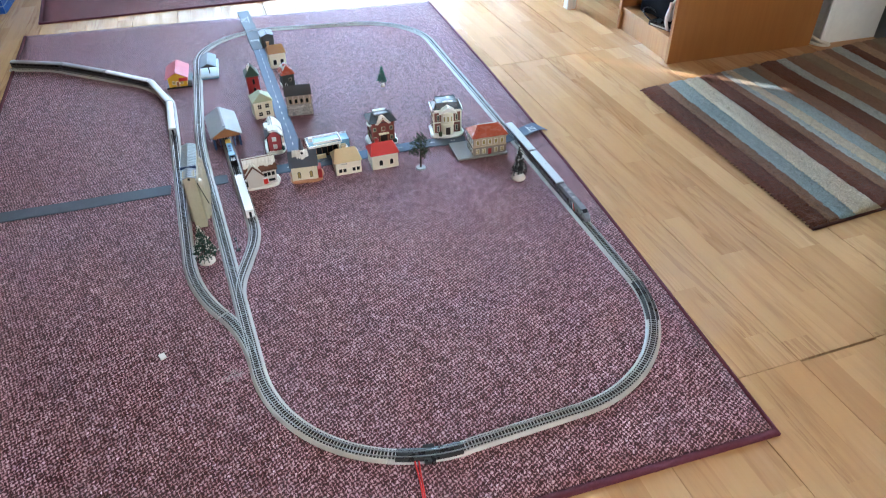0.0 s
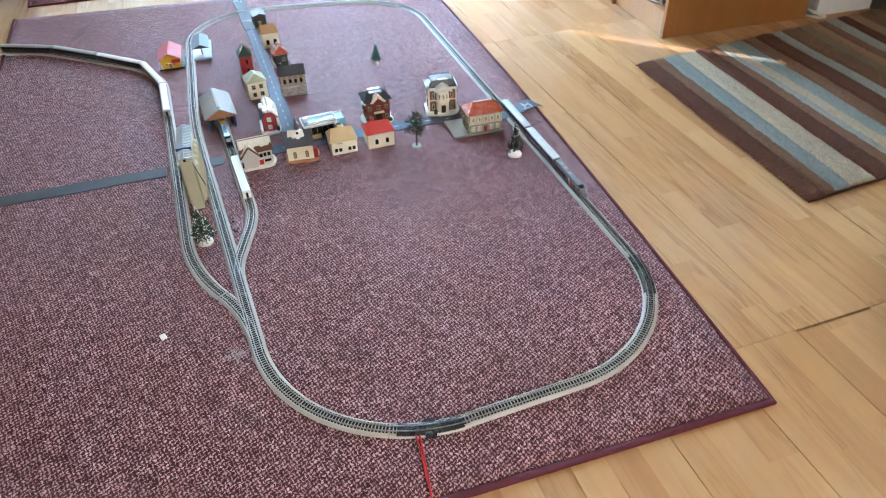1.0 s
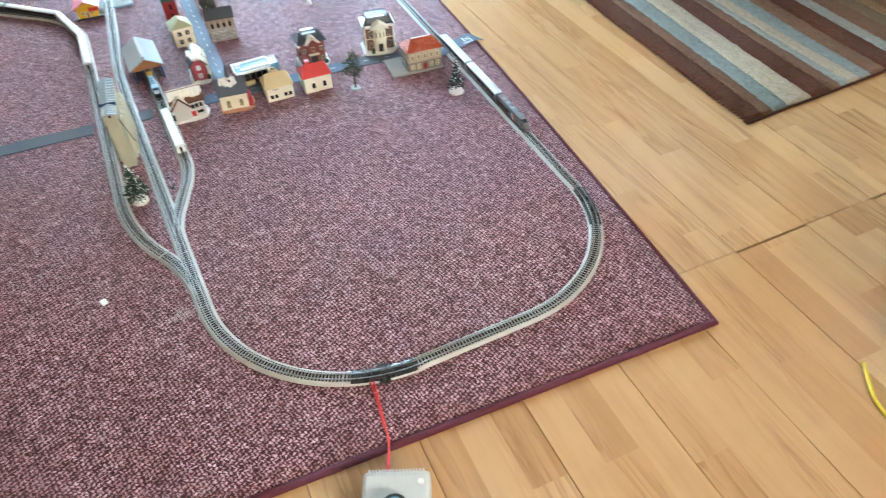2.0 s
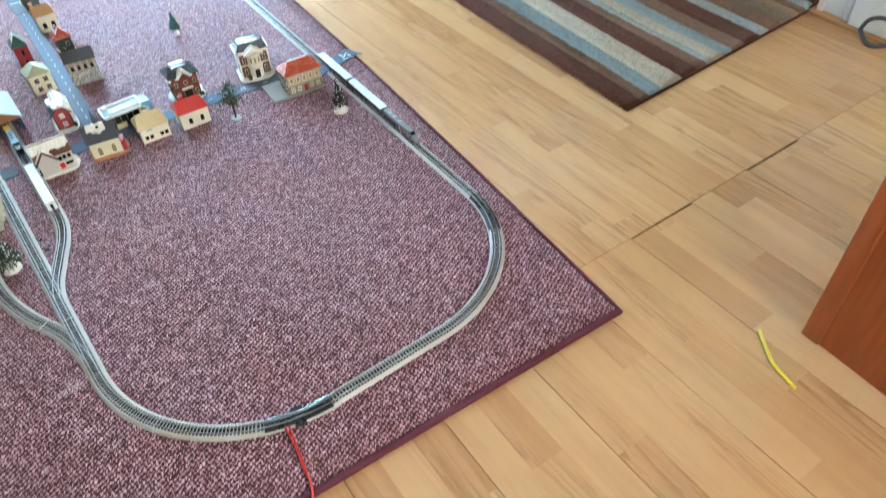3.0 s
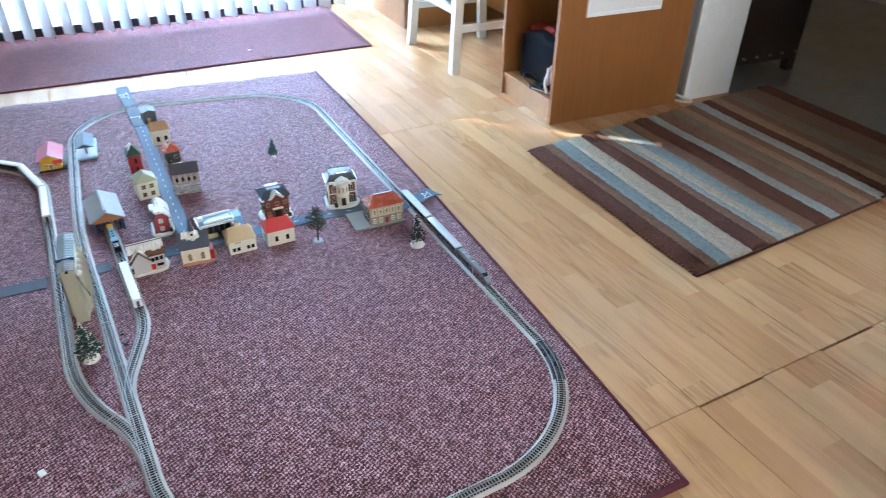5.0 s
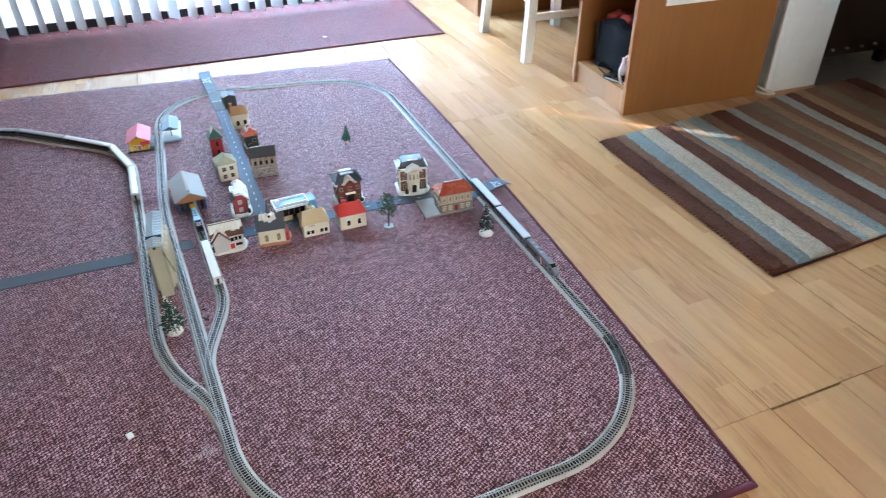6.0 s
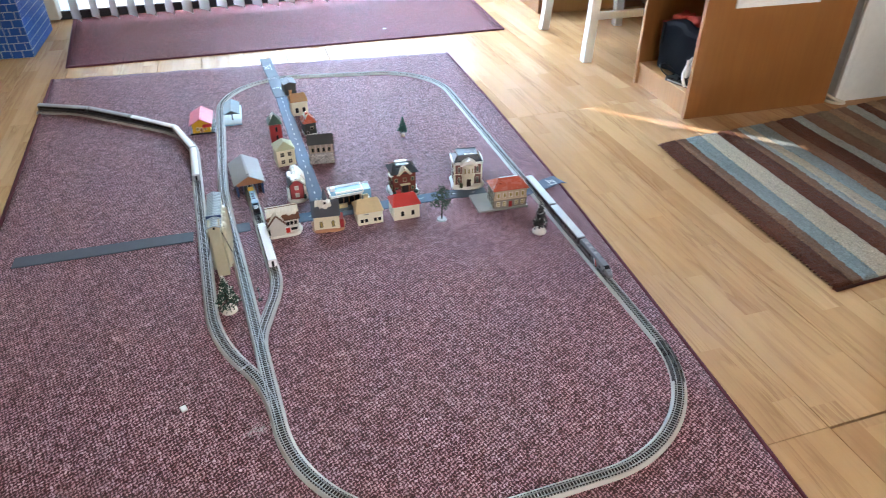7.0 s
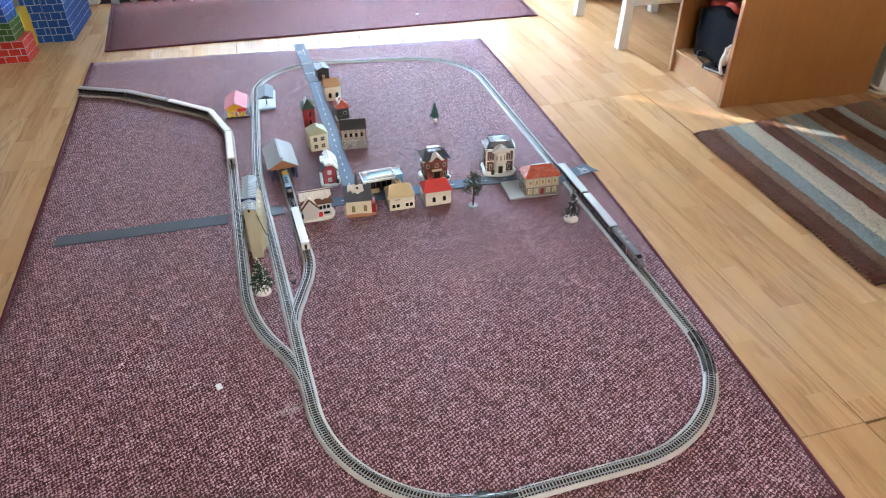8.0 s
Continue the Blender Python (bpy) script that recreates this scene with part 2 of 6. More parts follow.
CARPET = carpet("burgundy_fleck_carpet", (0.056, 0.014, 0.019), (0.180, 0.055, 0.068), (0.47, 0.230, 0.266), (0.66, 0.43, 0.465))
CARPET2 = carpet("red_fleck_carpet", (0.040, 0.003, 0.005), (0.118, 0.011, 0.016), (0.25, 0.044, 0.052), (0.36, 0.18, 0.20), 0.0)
BINDING = plain("burgundy_binding", (0.115, 0.018, 0.032), 0.85, var=0.3, scale=200, bumps=0.6)
OAK = laminate("oak_laminate")
BEECH = veneer("orange_beech_veneer", (0.325, 0.135, 0.032), (0.280, 0.110, 0.025), 0.45)
BEECH_EDGE = veneer("pale_beech_edge", (0.47, 0.235, 0.085), (0.40, 0.185, 0.060), 0.42)
CHERRY = veneer("cherry_red_wood", (0.46, 0.115, 0.030), (0.30, 0.060, 0.016), 0.3)
DARKWOOD = veneer("dark_walnut", (0.035, 0.018, 0.012), (0.018, 0.009, 0.006), 0.4)
WHITE_PAINT = plain("white_gloss_paint", (0.76, 0.77, 0.74), 0.35, var=0.05, scale=12, bumps=0.05)
WALL_PAINT = plain("off_white_wall", (0.58, 0.55, 0.48), 0.8, var=0.05, scale=20, bumps=0.2)
CEIL_PAINT = plain("beige_ceiling", (0.42, 0.39, 0.33), 0.9, var=0.03, scale=15, bumps=0.2)
GREEN_PANEL = plain("pale_green_panel", (0.50, 0.66, 0.52), 0.25, var=0.06, scale=10, bumps=0.05)
LINO = plain("grey_tile_floor", (0.18, 0.172, 0.168), 0.36, var=0.2, scale=6, bumps=0.1)
SUBFLOOR = plain("dark_joint", (0.03, 0.018, 0.01), 0.9)
SLAT = fabric_slat("blind_fabric")
FROST = fabric_slat("white_net")
FROST.node_tree.nodes["Mix Shader"].inputs[0].default_value = 0.72
FROST_LOW = fabric_slat("dense_white_net")
FROST_LOW.node_tree.nodes["Mix Shader"].inputs[0].default_value = 0.45
GLASS = glass("window_glass")
GAP_DARK = plain("floor_gap_dark", (0.025, 0.027, 0.032), 0.4, 0.3)
PVC = plain("white_pvc", (0.8, 0.81, 0.82), 0.35, var=0.04)
BALLAST = plain("grey_track_bed", (0.50, 0.49, 0.47), 0.42, var=0.14, scale=300, bumps=0.3)
BALLAST2 = plain("pale_track_bed", (0.56, 0.55, 0.51), 0.42, var=0.12, scale=300, bumps=0.3)
SLEEPER = plain("dark_sleeper", (0.014, 0.013, 0.013), 0.7, var=0.25, scale=200)
RAIL = plain("nickel_rail", (0.52, 0.52, 0.52), 0.38, 1.0, var=0.08, scale=300, bumps=0.05)
BLACK_PLASTIC = plain("black_plastic", (0.022, 0.023, 0.026), 0.28, var=0.2)
ROAD = plain("blue_grey_road", (0.095, 0.135, 0.205), 0.66, var=0.12, scale=60, bumps=0.1)
ROAD_DARK = plain("slate_road", (0.075, 0.094, 0.125), 0.62, var=0.12, scale=60, bumps=0.1)
LINE = plain("white_road_line", (0.75, 0.77, 0.78), 0.5, var=0.06)
CREAM = plain("cream_wall", (0.84, 0.79, 0.61), 0.6, var=0.08, scale=60)
IVORY = plain("ivory_wall", (0.85, 0.81, 0.67), 0.6, var=0.08, scale=60)
SNOW = plain("glazed_snow", (0.85, 0.84, 0.79), 0.3, var=0.06, scale=120, bumps=0.4, dist=0.001)
TAN_ROOF = plain("tan_roof", (0.70, 0.54, 0.31), 0.42, var=0.12, scale=90)
RED_ROOF = plain("red_roof", (0.66, 0.055, 0.045), 0.45, var=0.14, scale=90)
BRICK_ROOF = plain("terracotta_roof", (0.47, 0.09, 0.045), 0.26, var=0.15, scale=120, bumps=0.3)
PINK_ROOF = plain("rose_red_roof", (0.62, 0.10, 0.13), 0.4, var=0.08, scale=60)
ORANGE_ROOF = plain("ochre_roof", (0.47, 0.24, 0.09), 0.6, var=0.14, scale=90)
SLATE_ROOF = plain("blue_slate_roof", (0.085, 0.10, 0.13), 0.42, var=0.2, scale=160, bumps=0.3)
CHAR_ROOF = plain("charcoal_roof", (0.06, 0.058, 0.06), 0.55, var=0.2, scale=140, bumps=0.3)
GLAZED_SLATE = plain("glossy_blue_slate", (0.055, 0.068, 0.085), 0.22, var=0.25, scale=160, bumps=0.3)
PINK_STONE = plain("pale_pinkish_stone", (0.52, 0.44, 0.38), 0.6, var=0.12, scale=90)
GREEN_ROOF = plain("pale_green_roof", (0.45, 0.47, 0.30), 0.4, var=0.1, scale=90)
DKGREEN_ROOF = plain("dark_green_roof", (0.035, 0.085, 0.065), 0.3, var=0.18, scale=120)
PALE_GREY_ROOF = plain("pale_grey_plastic", (0.39, 0.39, 0.385), 0.5, var=0.06, scale=60)
GREY_ROOF = plain("grey_plastic_roof", (0.33, 0.325, 0.315), 0.45, var=0.08, scale=60)
RED_WALL = plain("red_wall", (0.36, 0.028, 0.030), 0.5, var=0.15, scale=120)
BRICK_WALL = stonework("red_brick_wall", (0.19, 0.04, 0.032), (0.27, 0.065, 0.05), (0.16, 0.06, 0.05), 420)
BROWN_BRICK = stonework("brown_brick_wall", (0.16, 0.065, 0.058), (0.22, 0.095, 0.08), (0.2, 0.11, 0.09), 420)
STONE_WALL = stonework("pale_rubble_stone", (0.36, 0.35, 0.34), (0.72, 0.70, 0.67), (0.10, 0.10, 0.11), 150)
GREY_WALL = plain("grey_render", (0.34, 0.28, 0.235), 0.7, var=0.12, scale=90)
DARK_WALL = plain("dark_green_grey_wall", (0.055, 0.065, 0.06), 0.6, var=0.2, scale=90)
BEIGE_WALL = plain("beige_facade", (0.60, 0.50, 0.36), 0.55, var=0.1, scale=80)
TAUPE_WALL = plain("taupe_facade", (0.30, 0.265, 0.23), 0.55, var=0.12, scale=80)
YELLOW = plain("bright_yellow", (0.72, 0.42, 0.03), 0.4, var=0.06)
ORANGE_BROWN = plain("orange_brown", (0.34, 0.15, 0.06), 0.55, var=0.12, scale=90)
BLUE_PLASTIC = plain("sky_blue_plastic", (0.17, 0.37, 0.55), 0.3, var=0.08)
DKBLUE = plain("dark_blue", (0.025, 0.06, 0.15), 0.4, var=0.15)
WHITE = plain("white_plastic", (0.85, 0.86, 0.86), 0.35, var=0.05)
OLIVE = plain("pale_olive_cladding", (0.47, 0.46, 0.34), 0.6, var=0.08, scale=50)
OLIVE_PALE = plain("cream_olive_silo", (0.55, 0.54, 0.42), 0.5, var=0.08, scale=50)
CORRUGATED = plain("blue_grey_iron", (0.20, 0.27, 0.32), 0.55, 0.0, var=0.1, scale=60)
PALE_IRON = plain("pale_blue_iron", (0.46, 0.56, 0.62), 0.45, 0.0, var=0.08, scale=60)
SILVER = plain("silver_coach", (0.52, 0.54, 0.56), 0.3, 0.6, var=0.08, scale=60)
GREY_LOCO = plain("grey_locomotive", (0.20, 0.205, 0.22), 0.28, 0.3, var=0.1)
WINDOW_DARK = plain("dark_window", (0.018, 0.02, 0.024), 0.12, var=0.2)
WARM_PANE = plain("amber_window", (0.40, 0.33, 0.13), 0.25, var=0.15)
RED_PAINT = plain("red_paint", (0.55, 0.03, 0.02), 0.4, var=0.1)
LEAF = plain("dark_green_needles", (0.022, 0.075, 0.055), 0.7, var=0.4, scale=300)
LEAF2 = plain("olive_leaves", (0.045, 0.075, 0.032), 0.7, var=0.4, scale=300)
LEAF_BLACK = plain("blackish_needles", (0.012, 0.018, 0.016), 0.6, var=0.4, scale=300)
PINE = plain("teal_green_pine", (0.040, 0.150, 0.115), 0.7, var=0.35, scale=300)
BARK = plain("bark", (0.05, 0.035, 0.025), 0.9, var=0.3, scale=300)
WIRE_RED = plain("red_wire", (0.62, 0.03, 0.03), 0.4)
GREY_CASE = plain("light_grey_case", (0.56, 0.57, 0.56), 0.45, var=0.06, scale=60)
CABLE_WHITE = plain("white_cable", (0.66, 0.62, 0.52), 0.5)
STRAP = plain("grey_strap", (0.07, 0.075, 0.08), 0.55)
CARD_BLUE = plain("blue_card", (0.005, 0.088, 0.37), 0.55, var=0.12, scale=25)
CARD_LINE = plain("pale_printed_line", (0.50, 0.55, 0.62), 0.5, var=0.1)
WALL_TAN = plain("beige_wall", (0.36, 0.30, 0.23), 0.8, var=0.06, scale=20, bumps=0.2)
DARK_COACH = plain("dark_coach_side", (0.045, 0.047, 0.052), 0.35, 0.2, var=0.12)
PALE_COACH_ROOF = plain("pale_blue_grey_roof", (0.56, 0.59, 0.61), 0.3, 0.2, var=0.08)
GREY_COACH_ROOF = plain("grey_coach_roof", (0.42, 0.43, 0.45), 0.35, 0.3, var=0.1)
CARD_RED = plain("red_card", (0.55, 0.03, 0.02), 0.4, var=0.12, scale=25)
CARD_GREEN = plain("green_card", (0.045, 0.16, 0.035), 0.4, var=0.12, scale=25)
CARD_YELLOW = plain("yellow_card", (0.70, 0.50, 0.03), 0.4, var=0.12, scale=25)
PAPER = plain("white_paper", (0.80, 0.80, 0.78), 0.8, var=0.04)
BLACK_CLOTH = plain("black_cloth", (0.005, 0.005, 0.007), 0.85, var=0.3, scale=300, bumps=0.4, spec=0.1)

# ---- mesh helpers ----
def link(name, bm, mat, parent=None, label="", smooth=False):
    me = bpy.data.meshes.new(name)
    bmesh.ops.recalc_face_normals(bm, faces=bm.faces)
    bm.to_mesh(me)
    bm.free()
    if smooth:
        for p in me.polygons:
            p.use_smooth = True
    me.materials.append(mat)
    ob = new(name, me)
    if parent is not None:
        ob.parent = parent
    if label:
        tagged(ob, label)
    return ob


def part(name, bm, mat, parent, label="", smooth=False):
    return link(name, bm, mat, parent, label, smooth)


def thing(name, label, category, m=None, group="", kind=""):
    e = new(name)
    e.empty_display_size = 0.02
    if m is not None:
        e.matrix_world = m
    return tagged(e, label, category, group, kind)


def box(bm, x0, x1, y0, y1, z0, z1, bev=0.0, m=None):
    r = bmesh.ops.create_cube(bm, size=1)
    vs = r["verts"]
    for v in vs:
        v.co = Vector(((x0 + x1) / 2 + v.co.x * (x1 - x0), (y0 + y1) / 2 + v.co.y * (y1 - y0), (z0 + z1) / 2 + v.co.z * (z1 - z0)))
    if m is not None:
        bmesh.ops.transform(bm, matrix=m, verts=vs)
    if bev:
        es = list({e for v in vs for e in v.link_edges})
        bmesh.ops.bevel(bm, geom=es, offset=bev, segments=2, affect='EDGES', profile=0.5)
    return bm


def boxes(*specs, bev=0.0):
    bm = bmesh.new()
    for s in specs:
        box(bm, *s, bev=bev)
    return bm


def cyl(bm, p0, p1, r0, r1=None, n=12):
    p0, p1 = Vector(p0), Vector(p1)
    d = p1 - p0
    m = Matrix.Translation((p0 + p1) / 2) @ d.to_track_quat('Z', 'Y').to_matrix().to_4x4()
    bmesh.ops.create_cone(bm, cap_ends=True, segments=n, radius1=r0, radius2=r0 if r1 is None else r1, depth=d.length, matrix=m)
    return bm


def slab(bm, pts, th):
    """A plate with the corners pts, th thick along its normal."""
    pts = [Vector(p) for p in pts]
    n = (pts[1] - pts[0]).cross(pts[-1] - pts[0]).normalized() * th
    lo = [bm.verts.new(p) for p in pts]
    hi = [bm.verts.new(p + n) for p in pts]
    bm.faces.new(lo[::-1])
    bm.faces.new(hi)
    k = len(pts)
    for i in range(k):
        bm.faces.new((lo[i], lo[(i + 1) % k], hi[(i + 1) % k], hi[i]))
    return bm


def prism(bm, poly, y0, y1):
    """A profile of (x, z) pairs drawn out along y."""
    a = [bm.verts.new((x, y0, z)) for x, z in poly]
    b = [bm.verts.new((x, y1, z)) for x, z in poly]
    bm.faces.new(a)
    bm.faces.new(b[::-1])
    k = len(poly)
    for i in range(k):
        bm.faces.new((a[i], a[(i + 1) % k], b[(i + 1) % k], b[i]))
    return bm


def tube(name, pts, r, mat, parent=None, label=""):
    cu = bpy.data.curves.new(name, 'CURVE')
    cu.dimensions, cu.bevel_depth, cu.bevel_resolution, cu.resolution_u = '3D', r, 3, 8
    sp = cu.splines.new('NURBS')
    sp.points.add(len(pts) - 1)
    for p, c in zip(sp.points, pts):
        p.co = (*c, 1)
    sp.use_endpoint_u, sp.order_u = True, 3
    tmp = new(name + "_line", cu)
    me = bpy.data.meshes.new_from_object(tmp.evaluated_get(bpy.context.evaluated_depsgraph_get()))
    bpy.data.objects.remove(tmp)
    me.name = name
    me.materials.clear()
    me.materials.append(mat)
    ob = new(name, me)
    for p in me.polygons:
        p.use_smooth = True
    if parent is not None:
        ob.parent = parent
    if label:
        tagged(ob, label)
    return ob


def structure(name, bm, mat, label, category):
    return tagged(link(name, bm, mat), label, category, "", "structure")


# ---- the room ----
EAST, NORTH, WEST, SOUTH, CEIL = 1.225, 3.55, -2.6, -1.7, 2.4
THICK = 0.215
floor = structure("floor", boxes((WEST - 0.1, EAST + THICK, SOUTH - 0.1, NORTH + 0.1, -0.06, -0.009)), SUBFLOOR,
                  "oak laminate floor of three-strip boards with open joints", "floor")
structure("ceiling", boxes((WEST - 0.1, 3.6, SOUTH - 0.1, NORTH + 0.2, CEIL, CEIL + 0.08)), CEIL_PAINT, "plain beige painted ceiling", "ceiling")
structure("wall_west", boxes((WEST - 0.12, WEST, SOUTH, NORTH, -0.01, CEIL)), WALL_TAN, "plain beige painted wall", "wall")
structure("wall_south", boxes((WEST - 0.12, -0.82, SOUTH - 0.12, SOUTH, -0.01, CEIL), (1.12, EAST + THICK, SOUTH - 0.12, SOUTH, -0.01, CEIL),
                              (-0.82, 1.12, SOUTH - 0.12, SOUTH, -0.01, 0.88), (-0.82, 1.12, SOUTH - 0.12, SOUTH, 2.02, CEIL)), WALL_PAINT,
          "off-white painted wall with an assumed window opening, unseen behind the viewer", "wall")
# wall with the doorway to the hall
DOOR0, DOOR1, DOORH = 0.525, 1.392, 2.03
structure("wall_east", boxes((EAST, EAST + THICK, SOUTH, DOOR0 - 0.02, -0.01, CEIL), (EAST, EAST + THICK, DOOR1 + 0.02, NORTH + 0.12, -0.01, CEIL),
                             (EAST, EAST + THICK, DOOR0 - 0.02, DOOR1 + 0.02, DOORH + 0.02, CEIL)), WALL_PAINT,
          "off-white painted wall with a doorway to the hall", "wall")
# wall with the patio door
WX0, WX1, WH = -2.04, 0.42, 2.12
NET0 = -1.74
structure("wall_north", boxes((WEST - 0.12, WX0, NORTH, NORTH + 0.12, -0.01, CEIL), (WX1, EAST, NORTH, NORTH + 0.12, -0.01, CEIL),
                              (WX0, WX1, NORTH, NORTH + 0.12, WH, CEIL)), WALL_PAINT, "off-white painted wall around a patio door", "wall")

# door frame lining and architraves
door_frame = thing("door_1", "white painted doorway frame open to the hall", "door frame", kind="structure")
part("jamb", boxes((EAST - 0.002, EAST + THICK + 0.002, DOOR1 - 0.004, DOOR1 + 0.02, 0, DOORH), bev=0.002), WHITE_PAINT, door_frame)
part("jamb", boxes((EAST - 0.002, EAST + THICK + 0.002, DOOR0 - 0.02, DOOR0 + 0.002, 0, DOORH), bev=0.002), WHITE_PAINT, door_frame)
part("head", boxes((EAST - 0.002, EAST + THICK + 0.002, DOOR0 - 0.02, DOOR1 + 0.02, DOORH, DOORH + 0.018), bev=0.002), WHITE_PAINT, door_frame)
for y0, y1 in ((DOOR1 - 0.018, DOOR1 + 0.090), (DOOR0 - 0.10, DOOR0 - 0.002)):
    bm = boxes((EAST - 0.022, EAST - 0.003, y0, y1, 0, DOORH + 0.05), bev=0.004)
    for a, b, d in ((y0, y0 + 0.010, 0.008), (y0 + 0.018, y0 + 0.024, 0.004), (y1 - 0.022, y1 - 0.004, 0.008)):
        box(bm, EAST - 0.022 - d, EAST - 0.0215, a, b, 0.0, DOORH + 0.04, bev=0.0025)
    part("architrave", bm, WHITE_PAINT, door_frame)
part("threshold", boxes((EAST - 0.03, EAST + THICK, DOOR0, DOOR1, -0.009, 0.002), bev=0.001), BEECH_EDGE, door_frame, "wooden threshold strip")

# white door leaf next to the doorway, with a pale green glass panel
leaf = thing("door_2", "white door leaf with a pale green panel", "door", pose(EAST - 0.012, 0.415, 0.012), kind="structure")
LW = 0.80
bm = boxes((-0.03, 0.005, -0.115, 0, 0, 2.0), (-0.03, 0.005, -LW, -LW + 0.115, 0, 2.0), (-0.03, 0.005, -LW + 0.115, -0.115, 0, 0.155),
           (-0.03, 0.005, -LW + 0.115, -0.115, 1.0, 1.12), (-0.03, 0.005, -LW + 0.115, -0.115, 1.88, 2.0), bev=0.003)
part("leaf_frame", bm, WHITE_PAINT, leaf)
part("panel", boxes((-0.014, -0.004, -LW + 0.113, -0.113, 0.153, 1.002)), GREEN_PANEL, leaf, "pale green glass panel")
part("panel", boxes((-0.014, -0.004, -LW + 0.113, -0.113, 1.118, 1.882)), GREEN_PANEL, leaf, "pale green glass panel")
structure("baseboard", boxes((EAST - 0.052, EAST - 0.004, -0.4, DOOR0 - 0.004, 0.0, 0.011), bev=0.003), BEECH_EDGE,
          "pale wooden floor strip along the wall", "baseboard")

# hall beyond the doorway
hall = structure("floor_hall", boxes((EAST + THICK, 3.5, -0.6, 3.0, -0.06, -0.001)), LINO, "dark grey glossy hall floor", "floor")
structure("wall_hall_north", boxes((EAST + THICK, 3.5, 2.6, 2.7, -0.01, CEIL)), WALL_PAINT, "plain hall wall", "wall")
structure("wall_hall_south", boxes((EAST + THICK, 3.5, -0.5, -0.4, -0.01, CEIL)), WALL_PAINT, "plain hall wall", "wall")
structure("wall_hall_east", boxes((3.4, 3.5, -0.4, 2.6, -0.01, CEIL)), WALL_PAINT, "plain hall wall", "wall")

# patio door: frame, dark gap strip, glass
patio = thing("window_1", "white sliding patio door above a dark floor strip", "patio door", kind="structure")
for x0, x1 in ((WX0, WX0 + 0.06), (WX1 - 0.06, WX1), (-0.56, -0.49)):
    part("window_frame", boxes((x0, x1, NORTH + 0.03, NORTH + 0.09, 0.041, WH), bev=0.003), PVC, patio)
part("window_frame", boxes((WX0, WX1, NORTH + 0.03, NORTH + 0.09, WH - 0.06, WH), bev=0.003), PVC, patio)


def skew(bm):
    """The window side runs a few degrees off the other walls."""
    for v in bm.verts:
        v.co.y += 0.06 * (v.co.x + 1.0)
    return bm


# dark strip put in for the shaded gap below the net
part("gap_strip", skew(boxes((NET0, WX1, 3.290, 3.42, 0.0, 0.040), bev=0.004)), GAP_DARK, patio, "dark strip standing for the shaded gap at the floor")


def net(z0, z1, gaps):
    """Rippled net from z0 to z1; gaps: (x0, x1, foot, top) left open to let sun streaks through."""
    xs = sorted({round(NET0 + (WX1 - NET0) * i / 160, 4) for i in range(161)} | {g[0] for g in gaps} | {g[1] for g in gaps})
    zs = sorted({z0, z1} | {g[2] for g in gaps} | {g[3] for g in gaps})
    bm = bmesh.new()
    grid = [[bm.verts.new((x, 3.300 + 0.004 * math.sin((x - NET0) * 42) + 0.002 * math.sin((x - NET0) * 131), z)) for z in zs] for x in xs]
    for i in range(len(xs) - 1):
        for j in range(len(zs) - 1):
            xm, zm = (xs[i] + xs[i + 1]) / 2, (zs[j] + zs[j + 1]) / 2
            if not any(g[0] < xm < g[1] and g[2] < zm < g[3] for g in gaps):
                bm.faces.new((grid[i][j], grid[i + 1][j], grid[i + 1][j + 1], grid[i][j + 1]))
    return skew(bm)


part("net_curtain", net(0.0405, 0.46, []), FROST_LOW, patio, "dense white net half-curtain behind the blind", smooth=True)
# added upper net, out of view; its gaps shape the sun's floor streaks
part("net_curtain", net(0.462, 2.12, [(-1.472, -1.442, 1.30, 1.70), (-1.092, -1.056, 0.90, 1.00), (-0.577, -0.557, 0.66, 0.80), (-0.488, -0.462, 0.70, 1.00),
                                      (-0.405, -0.385, 0.74, 0.98), (-0.325, -0.307, 0.78, 0.94)]), FROST, patio, "unseen upper net added to block the sun, with gaps cut for streaks", smooth=True)
for x0, x1 in ((WX0 + 0.06, -0.56), (-0.49, WX1 - 0.06)):
    p = part("pane", boxes((x0, x1, NORTH + 0.055, NORTH + 0.061, 0.041, WH - 0.06)), GLASS, patio)
    p.visible_shadow = False

# assumed window, out of view, that houses the added fill light
south = thing("window_2", "assumed window frame round the fill light, unseen behind the viewer", "window", kind="structure")
for x0, x1, z0, z1 in ((-0.82, -0.77, 0.88, 2.02), (1.07, 1.12, 0.88, 2.02), (-0.77, 1.07, 0.88, 0.93), (-0.77, 1.07, 1.97, 2.02), (0.125, 0.175, 0.93, 1.97)):
    part("window_frame", boxes((x0, x1, SOUTH - 0.07, SOUTH - 0.02, z0, z1), bev=0.003), PVC, south)

# vertical blind, every slat turned the same way
blind = thing("vertical_blind", "white fabric vertical blind with half-open slats", "blind")
part("headrail", skew(boxes((NET0 - 0.02, WX1 + 0.03, 3.11, 3.16, 2.13, 2.17), bev=0.004)), PVC, blind)
rng = random.Random(5)
bm = bmesh.new()
n = 6
prof = [(-0.0445 + 0.089 * i / n, 0.006 * (1 - (2 * i / n - 1) ** 2)) for i in range(n + 1)]
lo = [[bm.verts.new((x, y + t, z)) for x, y in prof] for t in (0, 0.001) for z in (0.0, 2.09)]
for i in range(n):
    bm.faces.new((lo[0][i], lo[0][i + 1], lo[1][i + 1], lo[1][i]))
    bm.faces.new((lo[2][i], lo[3][i], lo[3][i + 1], lo[2][i + 1]))
    bm.faces.new((lo[0][i], lo[2][i], lo[2][i + 1], lo[0][i + 1]))
first = part("slat", bm, SLAT, blind, smooth=True)
